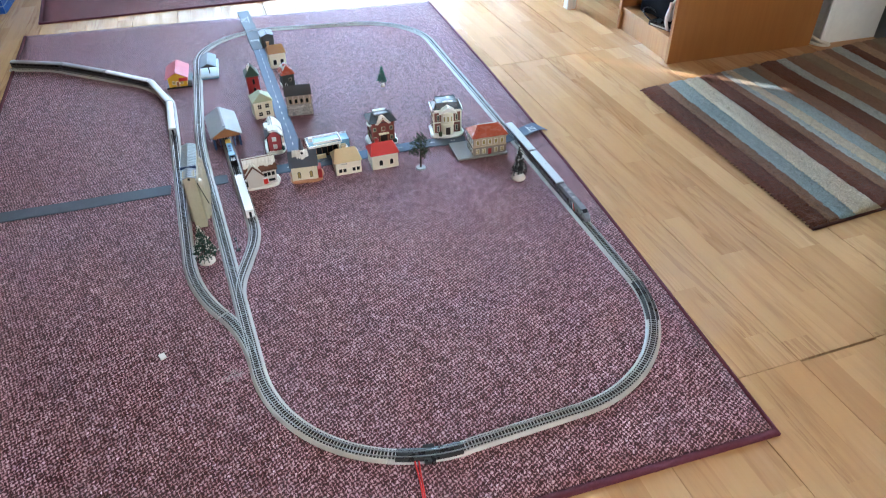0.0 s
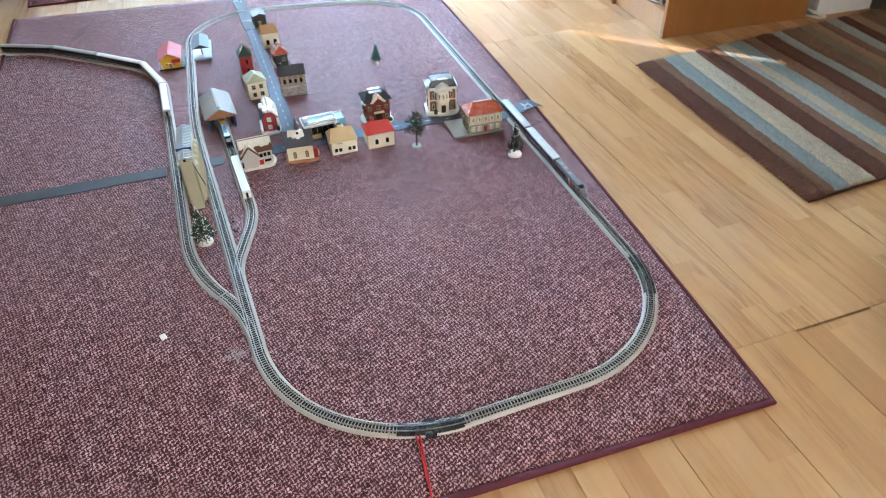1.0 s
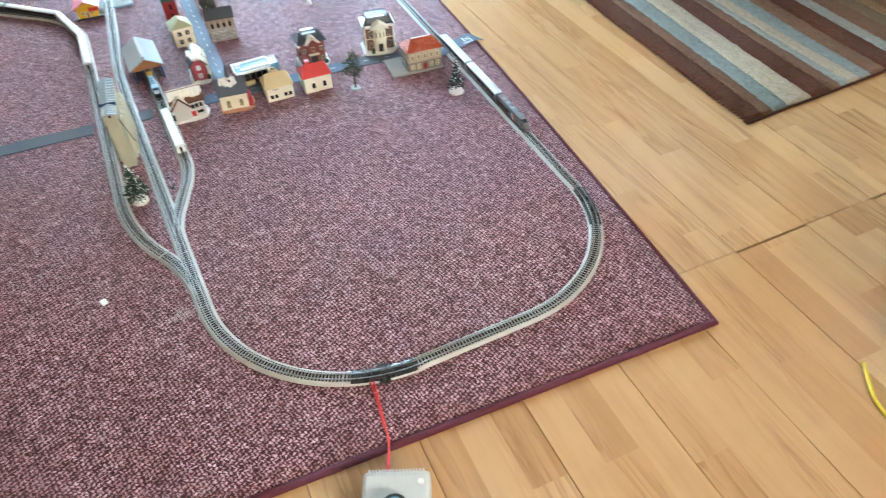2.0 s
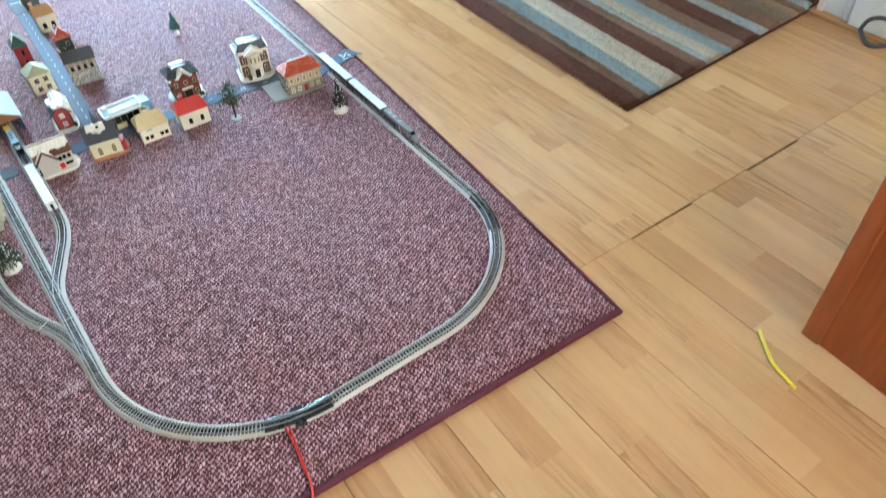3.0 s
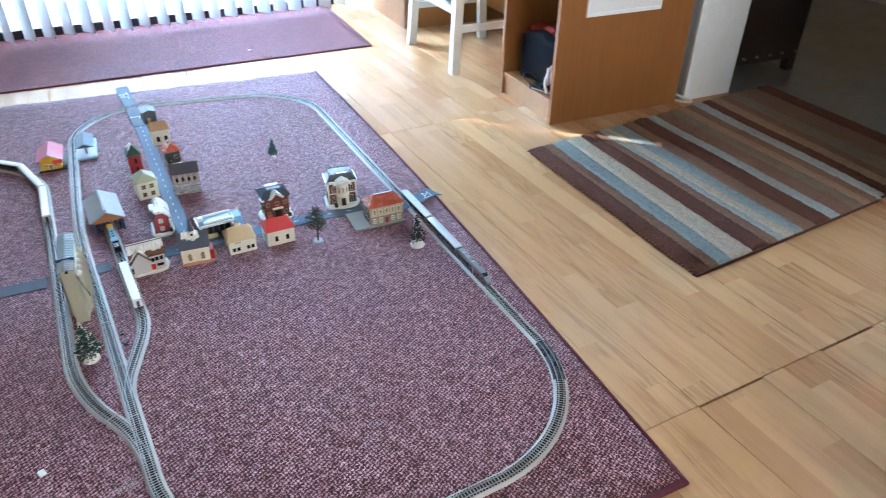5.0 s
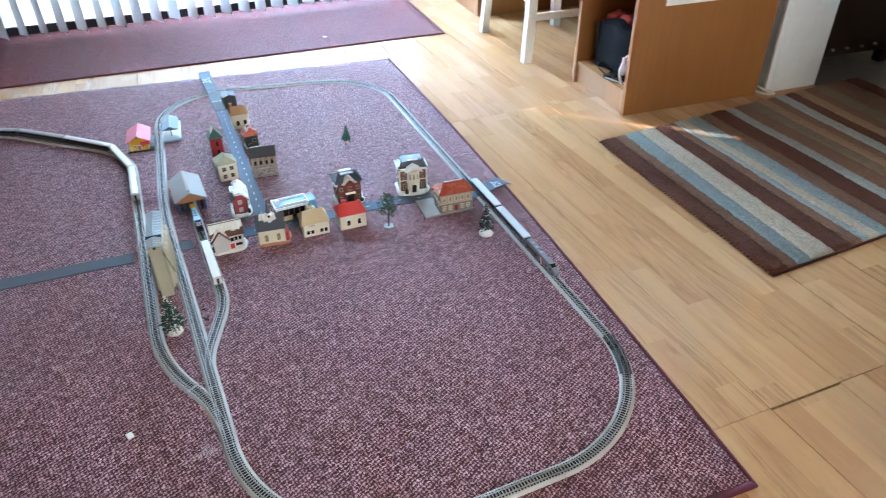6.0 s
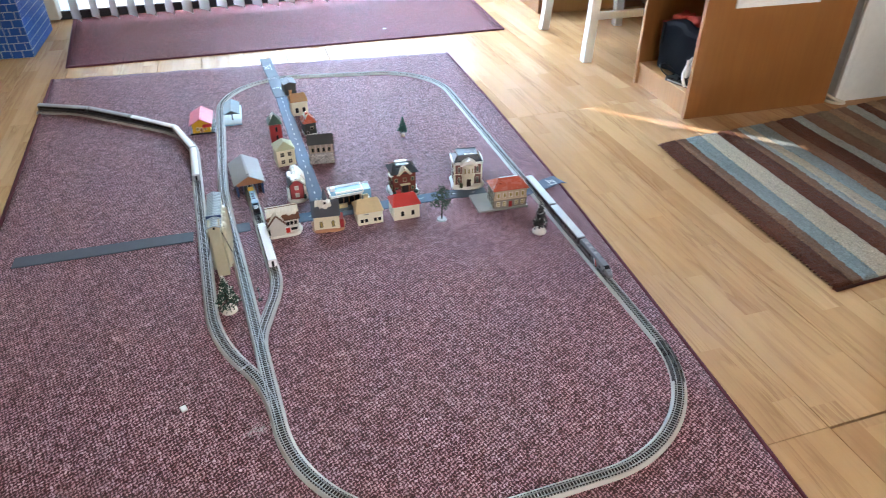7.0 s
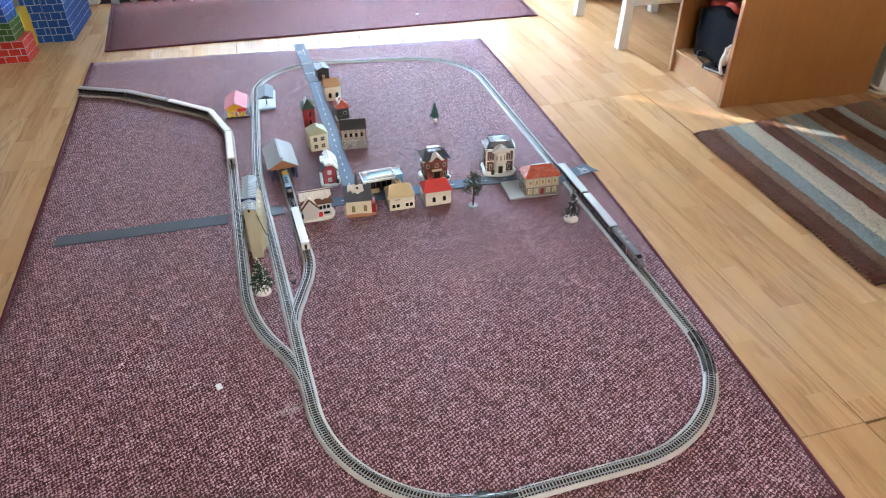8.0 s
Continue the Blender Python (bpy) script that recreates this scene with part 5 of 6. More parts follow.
for sx in (-1, 1):
    part("barge_board", slab(bmesh.new(), [(-0.018, -0.010, 0.063), (-0.018, -0.004, 0.063), (-0.018 + sx * 0.022, -0.004, 0.036), (-0.018 + sx * 0.022, -0.010, 0.036)], 0.0028 * -sx), COTTAGE_TRIM, e, "brown gable board")
    part("snow", snow_strip([(-0.018 + sx * 0.021, -0.005, 0.040), (-0.018 + sx * 0.021, 0.026, 0.040), (-0.018, 0.026, 0.065), (-0.018, -0.005, 0.065)] if sx > 0 else [(-0.018 + sx * 0.021, 0.026, 0.040), (-0.018 + sx * 0.021, -0.005, 0.040), (-0.018, -0.005, 0.065), (-0.018, 0.026, 0.065)], 0.12, 1.0, 0.003, 5), SNOW, e)
for k, pts in enumerate(roof_planes(0.074, 0.044, 0.0495, 0.024, 'x', 0.003, 0)):
    part("snow", snow_strip(pts, 0.30, 0.92, 0.0034, 60 + k, 18), SNOW, e)
window(e, "f", 0.074, 0.044, 0.010, 0.028, 0.0075, 0.010, BLACK_PLASTIC)
window(e, "f", 0.074, 0.044, 0.019, 0.029, 0.0075, 0.010, BLACK_PLASTIC)
window(e, "f", 0.074, 0.044, 0.029, 0.029, 0.0075, 0.010, BLACK_PLASTIC)
window(e, "f", 0.074, 0.044, 0.024, 0.013, 0.016, 0.007, BLACK_PLASTIC)
door(e, "f", 0.074, 0.044, 0.008, 0.011, 0.015, RED_PAINT, z=0.007)
part("eave_board", boxes((0.0, 0.041, -0.005, -0.003, 0.0455, 0.0485)), COTTAGE_TRIM, e)
part("shrub", boxes((-0.040, -0.034, -0.004, 0.004, 0.008, 0.022), bev=0.002), LEAF_BLACK, e, "dark green shrub")

# red ceramic barn house under snow
e = house("red ceramic barn house with snow on its roof", -0.7135, 1.164, 2, 0.036, 0.078, 0.042, 0.020, plain("barn_red_glaze", (0.42, 0.075, 0.085), 0.3, var=0.15, scale=120), SLATE_ROOF, 'y', 0.0035, z0=0.006)
snow_base(e, -0.026, 0.028, -0.010, 0.084, 0.008, 9)
planes = roof_planes(0.036, 0.078, 0.049, 0.020, 'y', 0.004, 0)
part("snow", snow_strip(planes[0], 0.62, 1.0, 0.003, 2), SNOW, e)
part("snow", snow_strip(planes[1], 0.06, 1.0, 0.0045, 3), SNOW, e)
window(e, "f", 0.036, 0.078, 0.0, 0.036, 0.011, 0.012, SNOW, PALE_GREY)
window(e, "f", 0.036, 0.078, 0.0, 0.014, 0.011, 0.012, SNOW, PALE_GREY)
for sx in (-1, 1):
    part("corner_board", boxes((sx * 0.018 - 0.0012, sx * 0.018 + 0.0012, -0.0012, 0.0012, 0.008, 0.047)), BLACK_PLASTIC, e)
    part("barge_board", slab(bmesh.new(), [(0, -0.0045, 0.0705), (0, -0.0025, 0.0705), (sx * 0.023, -0.0025, 0.046), (sx * 0.023, -0.0045, 0.046)], -0.0022 * sx), BLACK_PLASTIC, e)
part("shrub", boxes((0.016, 0.024, -0.006, 0.002, 0.007, 0.020), bev=0.003), LEAF, e, "dark green shrub")
snow_base(e, -0.013, 0.015, -0.0055, 0.030, 0.0055, 91).matrix_basis = pose(0, 0, 0.0655)
snow_base(e, -0.020, -0.006, 0.026, 0.060, 0.005, 92).matrix_basis = pose(0, 0, 0.0600)
b = prism(bmesh.new(), [(0.0, 0.012), (0.027, 0.012), (0.027, 0.050), (0.018, 0.064), (0.0, 0.070)], 0.030, 0.074)
part("side_wing", b, SNOW, e, "snow-covered side wing")

# red tower with a dark green hipped roof
e = house("narrow red model house with a dark green hipped roof", -0.749, 1.558, 4, 0.036, 0.048, 0.062, 0.026, RED_WALL, DKGREEN_ROOF, 'y', 0.003, 0.017)
window(e, "f", 0.036, 0.048, 0.002, 0.036, 0.007, 0.013, BLACK_PLASTIC, arch=True)
window(e, "f", 0.036, 0.048, 0.002, 0.008, 0.007, 0.013, BLACK_PLASTIC, arch=True)
window(e, "r", 0.036, 0.048, 0.0, 0.036, 0.007, 0.013, BLACK_PLASTIC, arch=True)
for i in range(7):
    part("cornice_block", boxes((-0.0165 + i * 0.005, -0.0145 + i * 0.005, -0.0018, 0.0, 0.0575, 0.0610)), DKGREEN_ROOF, e)
part("snow", snow_strip(roof_planes(0.036, 0.048, 0.064, 0.026, 'y', 0.003, 0.017)[0], 0.55, 1.0, 0.002, 12, 8), SNOW, e)

# cream house with a pale green mansard
e = house("cream model house with a pale green hipped roof", -0.729, 1.385, 10, 0.054, 0.056, 0.052, 0.020, CREAM, GREEN_ROOF, 'y', 0.002, 0.016)
for u in (-0.011, 0.011):
    window(e, "f", 0.054, 0.056, u, 0.031, 0.012, 0.014, CREAM, bars=True)
    window(e, "f", 0.054, 0.056, u, 0.008, 0.012, 0.014, CREAM, bars=True)
part("cornice", boxes((-0.0285, 0.0285, -0.0015, 0.0575, 0.0495, 0.0518)), IVORY, e)

# cream house with an ochre roof
e = house("cream model house with an ochre roof and chimney", -0.6595, 1.754, 6, 0.054, 0.056, 0.050, 0.020, CREAM, ORANGE_ROOF, 'x', 0.002, 0.006, chimneys=((-0.020, 0.044, 0.008, 0.004),))
window(e, "f", 0.054, 0.056, -0.011, 0.012, 0.011, 0.012, BLACK_PLASTIC, arch=True)
window(e, "f", 0.054, 0.056, 0.013, 0.012, 0.011, 0.012, BLACK_PLASTIC, arch=True)

# dark grey store at the head of the street
e = house("small dark grey model store with a flat-pitched roof", -0.680, 1.950, 8, 0.042, 0.056, 0.042, 0.008, DARK_WALL, SLATE_ROOF, 'y', 0.003)

# dark house with a red hipped roof
e = house("dark model house with a red hipped roof and snowy chimney", -0.640, 1.585, 8, 0.038, 0.050, 0.042, 0.024, DARK_WALL, BRICK_ROOF, 'y', 0.003, 0.014, chimneys=((-0.004, 0.020, 0.005, 0.004),))
window(e, "f", 0.038, 0.050, 0.006, 0.020, 0.009, 0.010, CREAM)
window(e, "f", 0.038, 0.050, -0.009, 0.004, 0.007, 0.012, WHITE)
part("snow", snow_strip(roof_planes(0.038, 0.050, 0.044, 0.024, 'y', 0.003, 0.014)[0], 0.5, 1.0, 0.0022, 31, 8), SNOW, e)
snow_base(e, -0.022, 0.022, -0.004, 0.053, 0.004, 31)

# stone house
e = house("charcoal-roofed model house with a rubble stone ground floor", -0.6255, 1.372, -3, 0.072, 0.052, 0.064, 0.020, GREY_WALL, CHAR_ROOF, 'x', 0.003)
part("stone_storey", boxes((-0.0370, 0.0370, -0.001, 0.053, 0.0, 0.034), bev=0.0008), STONE_WALL, e, "rubble stone ground floor")
for i in range(4):
    window(e, "f", 0.072, 0.052, -0.024 + i * 0.016, 0.039, 0.009, 0.011, BEIGE_WALL, WINDOW_DARK, arch=True)
for i in range(5):
    part("pilaster", boxes((-0.0340 + i * 0.0160, -0.0300 + i * 0.0160, -0.0012, 0.0, 0.035, 0.063)), PINK_STONE, e, "pale pilaster")
part("string_course", boxes((-0.0375, 0.0375, -0.0018, 0.0, 0.0335, 0.0362)), GREY_ROOF, e)

# cream church with a slate roof and a small steeple
e = house("cream ceramic church with slate roof and snowy steeple", -0.6525, 0.994, -3, 0.064, 0.054, 0.040, 0.030, CREAM, SLATE_ROOF, 'x', 0.004, z0=0.004)
snow_base(e, -0.038, 0.046, -0.008, 0.060, 0.0055, 14, plain("tan_plinth", (0.55, 0.26, 0.15), 0.5, var=0.15, scale=120))
for u in (-0.014, 0.016):
    window(e, "f", 0.064, 0.054, u, 0.012, 0.008, 0.014, DARK_WALL, WARM_PANE, arch=True, t=0.0012)
b = boxes((0.033, 0.043, 0.002, 0.036, 0.004, 0.030), bev=0.001)
part("porch", b, RED_WALL, e, "red brick porch")
part("snow", snow_strip([(-0.029, -0.004, 0.0455), (0.020, -0.004, 0.0455), (0.014, 0.027, 0.0755), (-0.024, 0.027, 0.0755)], 0.52, 1.02, 0.003, 15, 16), SNOW, e)
part("bell_tower", cyl(bmesh.new(), (0, 0.025, 0.060), (0, 0.025, 0.080), 0.0085, 0.0075, 14), SNOW, e, "round white bell tower")
part("belfry_opening", cyl(bmesh.new(), (0, 0.0160, 0.0725), (0, 0.020, 0.0725), 0.0032, None, 12), WINDOW_DARK, e)
bm = bmesh.new()
for i in range(14):
    t0, t1 = 2 * math.pi * i / 14, 2 * math.pi * (i + 1) / 14
    cyl(bm, (0.0052 * math.cos(t0), 0.0165, 0.0725 + 0.0052 * math.sin(t0)), (0.0052 * math.cos(t1), 0.0165, 0.0725 + 0.0052 * math.sin(t1)), 0.0016, None, 6)
part("belfry_ring", bm, SNOW, e, "white ring round the belfry opening")
part("spire", cyl(bmesh.new(), (0, 0.026, 0.080), (0, 0.026, 0.112), 0.0068, 0.0010, 10), SLATE_ROOF, e, "grey spire")
part("snow", cyl(bmesh.new(), (0, 0.025, 0.0595), (0, 0.025, 0.066), 0.016, 0.0105, 14), SNOW, e)

# cream house with a tan roof
e = house("cream model house with a tan half-hipped roof", -0.540, 0.998, 3, 0.066, 0.060, 0.036, 0.024, IVORY, TAN_ROOF, 'x', 0.002, 0.010, chimneys=((-0.002, 0.038, 0.007, 0.0055),))
for u in (-0.022, -0.011, 0.013, 0.024):
    window(e, "f", 0.066, 0.060, u, 0.007, 0.0095, 0.012, IVORY)
window(e, "l", 0.066, 0.060, 0.0, 0.012, 0.007, 0.010, IVORY)
part("fascia_mark", boxes((-0.018, -0.004, -0.0014, 0.0, 0.0305, 0.0325)), GREY_ROOF, e)
part("door", boxes((-0.001, 0.005, -0.0008, 0.0004, 0.0, 0.017)), IVORY, e, "cream door")

# cream house with a red roof
e = house("cream model house with a bright red roof", -0.4435, 0.999, 3, 0.069, 0.056, 0.041, 0.021, IVORY, RED_ROOF, 'x', 0.0025, 0.011, chimneys=((-0.012, 0.036, 0.006, 0.0045),))
for u in (-0.012, 0.016):
    window(e, "f", 0.069, 0.056, u, 0.010, 0.010, 0.012, IVORY, arch=True)
window(e, "l", 0.069, 0.056, 0.004, 0.012, 0.007, 0.013, IVORY, arch=True)

# brick mansion
e = house("red brick ceramic mansion with slate mansard and snow", -0.423, 1.126, 3, 0.064, 0.056, 0.062, 0.018, BRICK_WALL, GLAZED_SLATE, 'x', 0.006, 0.016, z0=0.006)
snow_base(e, -0.042, 0.042, -0.012, 0.064, 0.008, 22)
part("roof_deck", boxes((-0.018, 0.018, 0.012, 0.044, 0.076, 0.0865), bev=0.0015), GLAZED_SLATE, e, "flat slate deck")
snow_base(e, -0.0175, 0.0175, 0.0320, 0.0435, 0.0016, 51).matrix_basis = pose(0, 0, 0.0865)
snow_base(e, -0.041, -0.029, 0.0, 0.026, 0.003, 52).matrix_basis = pose(0, 0, 0.0685, 0, -14, 0)
b = prism(bmesh.new(), [(-0.016, 0.05), (0.016, 0.05), (0.016, 0.068), (0, 0.084), (-0.016, 0.068)], -0.005, 0.02)
part("front_gable", b, BRICK_WALL, e)
for sx in (-1, 1):
    part("snow", slab(bmesh.new(), [(0, -0.0075, 0.0835), (0, 0.016, 0.0835), (sx * 0.020, 0.016, 0.0645), (sx * 0.020, -0.0075, 0.0645)], -0.0022 * sx), SNOW, e)
    part("barge_board", slab(bmesh.new(), [(0, -0.0090, 0.0790), (0, -0.0060, 0.0790), (sx * 0.016, -0.0060, 0.0640), (sx * 0.016, -0.0090, 0.0640)], -0.0024 * sx), IVORY, e)
    for z in (0.014, 0.042):
        window(e, "f", 0.064, 0.056, sx * 0.023, z, 0.0085, 0.0115, GREEN_ROOF, DARK_WALL, t=0.0012)
        window(e, "l" if sx < 0 else "r", 0.064, 0.056, 0.012, z, 0.010, 0.013, GREEN_ROOF, WARM_PANE)
        window(e, "l" if sx < 0 else "r", 0.064, 0.056, -0.014, z, 0.010, 0.013, GREEN_ROOF, WARM_PANE)
    part("porch_post", boxes((sx * 0.011 - 0.0008, sx * 0.011 + 0.0008, -0.012, -0.0104, 0.008, 0.036)), ORANGE_BROWN, e)
    part("shrub", boxes((sx * 0.030 - 0.006, sx * 0.030 + 0.006, -0.014, -0.004, 0.006, 0.017), bev=0.004), LEAF, e, "green shrub")
part("front_bay", boxes((-0.0155, 0.0155, -0.005, 0.001, 0.008, 0.056)), BRICK_WALL, e)
part("porch_roof", boxes((-0.014, 0.014, -0.0135, -0.005, 0.036, 0.0390), bev=0.0008), CREAM, e, "cream porch roof")
part("door", boxes((-0.009, 0.009, -0.0058, -0.0048, 0.008, 0.034)), DARKWOOD, e, "dark door")
part("window", ring(bmesh.new(), 0.010, 0.012, 0.001, -0.0062, -0.0048), GREEN_ROOF, e).matrix_basis = pose(0, 0, 0.044)

# ivory and brown mansion with a rounded front
e = house("brown brick ceramic mansion with ivory bow front and snowy roof", -0.241, 1.124, -6, 0.076, 0.060, 0.070, 0.016, BROWN_BRICK, GLAZED_SLATE, 'x', 0.004, 0.018, z0=0.006)
snow_base(e, -0.046, 0.046, -0.019, 0.066, 0.009, 41)
bm = boxes((-0.034, 0.034, 0.003, 0.057, 0.077, 0.0955))
for v in bm.verts:
    if v.co.z > 0.09:
        v.co.x, v.co.y = v.co.x * 0.80, 0.030 + (v.co.y - 0.030) * 0.78
part("mansard", bm, GLAZED_SLATE, e, "steep slate mansard with a flat top")
part("deck_rim", boxes((-0.0285, 0.0285, 0.0075, 0.0095, 0.0950, 0.0968), (-0.0285, 0.0285, 0.0505, 0.0525, 0.0950, 0.0968), (-0.0285, -0.0265, 0.0095, 0.0505, 0.0950, 0.0968), (0.0265, 0.0285, 0.0095, 0.0505, 0.0950, 0.0968)), GLAZED_SLATE, e, "raised rim of the flat roof")
snow_base(e, -0.010, 0.018, 0.012, 0.018, 0.0012, 71).matrix_basis = pose(0, 0, 0.0955)
for x0, x1, y0, y1, sd in ((-0.042, 0.042, -0.005, 0.003, 74), (-0.044, -0.036, 0.0, 0.062, 75), (0.036, 0.044, 0.0, 0.062, 76)):
    snow_base(e, x0, x1, y0, y1, 0.0035, sd).matrix_basis = pose(0, 0, 0.0755)
b = bmesh.new()
k = 12
prof = [(0.0175 * math.cos(math.pi + math.pi * i / k), -0.0135 * math.sin(math.pi * i / k)) for i in range(k + 1)]
lo = [b.verts.new((x, y, 0.008)) for x, y in prof]
hi = [b.verts.new((x, y, 0.072)) for x, y in prof]
for i in range(k):
    b.faces.new((lo[i], lo[i + 1], hi[i + 1], hi[i]))
b.faces.new(hi)
b.faces.new(lo[::-1])
part("bow_front", b, IVORY, e, "ivory rounded bow front")
for z in (0.036, 0.0395):
    part("balcony_ring", slab(bmesh.new(), [(x * 1.1, y * 1.15 - 0.0005, z) for x, y in prof], 0.0022), IVORY, e)
b = prism(bmesh.new(), [(-0.025, 0.073), (-0.018, 0.073), (0, 0.081), (0.018, 0.073), (0.025, 0.073), (0.018, 0.081), (0, 0.091), (-0.018, 0.081)], -0.016, 0.006)
part("snow", b, SNOW, e, "snow-laden front gable")
for u in (-0.0100, 0.0, 0.0100):
    w_ = part("window", ring(bmesh.new(), 0.0058, 0.016, 0.0007, -0.0008, 0.0006), WHITE, e)
    w_.matrix_basis = pose(u, -0.0135 * math.sqrt(max(0, 1 - (u / 0.0175) ** 2)) - 0.0002, 0.048, 0, 0, u * 3300)
    part("pane", boxes((-0.0025, 0.0025, -0.0004, 0.0006, 0.0005, 0.0155)), WARM_PANE, w_, "amber pane")
part("door", boxes((-0.006, 0.006, -0.0148, -0.011, 0.009, 0.031)), DARKWOOD, e, "dark door")
for face in ("l", "r"):
    for z in (0.014, 0.046):
        for u in (-0.015, 0.013):
            window(e, face, 0.076, 0.060, u, z, 0.007, 0.018, IVORY, DARK_WALL)
for sx in (-1, 1):
    for z in (0.014, 0.046):
        window(e, "f", 0.076, 0.060, sx * 0.026, z, 0.0065, 0.018, IVORY, DARK_WALL)
    part("quoin", boxes((sx * 0.038 - 0.0018, sx * 0.038 + 0.0018, -0.0016, 0.0018, 0.008, 0.075)), IVORY, e)
part("string_course", boxes((-0.0392, 0.0392, -0.0018, 0.0612, 0.0405, 0.0428)), IVORY, e)
part("cornice", boxes((-0.041, 0.041, -0.0036, 0.0636, 0.0722, 0.0755)), SNOW, e)
part("shrub", boxes((-0.027, -0.017, -0.020, -0.010, 0.006, 0.022), bev=0.0045), LEAF2, e, "olive shrub by the door")

# school with terracotta hipped roof on a grey base plate
e = house("beige model school with terracotta hipped roof on a grey base", -0.1635, 0.984, 0, 0.090, 0.056, 0.052, 0.023, BEIGE_WALL, BRICK_ROOF, 'x', 0.004, 0.024, z0=0.005, chimneys=((-0.026, 0.014, -0.006, 0.003), (0.030, 0.034, -0.004, 0.003)), name="model_school")
part("base_plate", boxes((-0.090, 0.049, -0.007, 0.086, 0, 0.005), bev=0.0006), GREY_ROOF, e, "grey plastic base plate")
part("ground_storey", boxes((-0.0458, 0.0458, -0.0008, 0.0568, 0.005, 0.028)), TAUPE_WALL, e, "taupe ground floor")
part("string_course", boxes((-0.0465, 0.0465, -0.0016, 0.0576, 0.028, 0.0305)), BEIGE_WALL, e)
part("cornice", boxes((-0.0475, 0.0475, -0.0026, 0.0586, 0.0535, 0.0568)), BEIGE_WALL, e)
for i in range(5):
    u = -0.034 + i * 0.017
    window(e, "f", 0.090, 0.056, u, 0.034, 0.009, 0.015, SNOW, WARM_PANE, t=0.0013)
    if i != 2:
        window(e, "f", 0.0916, 0.056, u, 0.009, 0.010, 0.014, IVORY, WARM_PANE, bars=True, t=0.0013).location.y -= 0.0009
for i in range(3):
    window(e, "l", 0.090, 0.056, -0.018 + i * 0.018, 0.034, 0.009, 0.014, IVORY)
    window(e, "l", 0.0918, 0.056, -0.018 + i * 0.018, 0.010, 0.009, 0.012, IVORY)
part("door", boxes((-0.0045, 0.0045, -0.0020, 0.0, 0.005, 0.022)), RED_WALL, e, "dark red door")
for i in range(6):
    part("pilaster", boxes((-0.0435 + i * 0.017, -0.0415 + i * 0.017, -0.0014, 0.0, 0.0305, 0.0535)), BEIGE_WALL, e)

part("ridge_strip", boxes((-0.026, 0.026, 0.0262, 0.0298, 0.0788, 0.0815), bev=0.0006), WHITE, e, "white strip along the ridge")

# flat-roofed shop
e = thing("model_shop", "white and blue flat-roofed model shop with dark shop windows", "model building", pose(-0.590, 1.090, TZ, 0, 0, 6), "model village houses")
part("wall", boxes((-0.036, 0.046, 0.030, 0.048, 0, 0.040)), DARK_WALL, e, "dark shop interior wall")
for x0, x1 in ((-0.036, -0.033), (0.043, 0.046)):
    part("side_wall", boxes((x0, x1, 0.008, 0.030, 0, 0.040)), IVORY, e)
for i in range(5):
    part("shop_window", boxes((-0.0325 + i * 0.0150, -0.0195 + i * 0.0150, 0.0175, 0.0185, 0.010, 0.034)), WINDOW_DARK, e, "dark shop window")
    part("mullion", boxes((-0.0335 + i * 0.0150, -0.0325 + i * 0.0150, 0.0165, 0.0195, 0.0, 0.036)), ORANGE_BROWN, e)
part("mullion", boxes((0.0415, 0.0430, 0.0165, 0.0195, 0.0, 0.036)), ORANGE_BROWN, e)
part("stall_riser", boxes((-0.033, 0.043, 0.0165, 0.0195, 0.0, 0.0095)), DARKWOOD, e)
part("counter", boxes((-0.020, 0.004, 0.004, 0.011, 0.0, 0.013), bev=0.0005), TAN_ROOF, e)
part("fascia", boxes((-0.038, 0.048, 0.0045, 0.0075, 0.036, 0.0425), bev=0.0004), WHITE, e, "white fascia")
part("fascia_line", boxes((-0.034, 0.044, 0.0038, 0.0045, 0.0385, 0.0400)), GREY_CASE, e)
part("roof", boxes((-0.038, 0.048, 0.0075, 0.050, 0.0402, 0.0425), bev=0.0003), BLUE_PLASTIC, e, "sky-blue flat roof")
for x0, x1, y0, y1 in ((-0.0385, 0.0485, 0.049, 0.052), (-0.041, -0.0382, 0.0045, 0.052), (0.0482, 0.051, 0.0045, 0.052), (-0.024, 0.0482, 0.012, 0.0145)):
    part("parapet", boxes((x0, x1, y0, y1, 0.0400 if y1 != 0.0145 else 0.0425, 0.0475), bev=0.0004), WHITE, e)
part("roof_box", boxes((-0.034, -0.022, 0.030, 0.042, 0.0425, 0.053), bev=0.0006), WHITE, e)
part("annex", boxes((0.051, 0.074, 0.020, 0.054, 0.0, 0.0385), bev=0.0006), BLUE_PLASTIC, e, "low blue annex")
part("annex_step", boxes((0.0512, 0.066, 0.004, 0.020, 0.0, 0.022), bev=0.0006), WHITE, e, "low white annex block")
for i in range(7):
    part("railing_post", boxes((0.052 + i * 0.0034, 0.0534 + i * 0.0034, 0.052, 0.0534, 0.0385, 0.0445)), WHITE, e)
part("pavement_slab", boxes((-0.038, 0.050, -0.010, 0.0165, 0.0, 0.0025), bev=0.0004), ROAD_DARK, e, "dark forecourt slab")


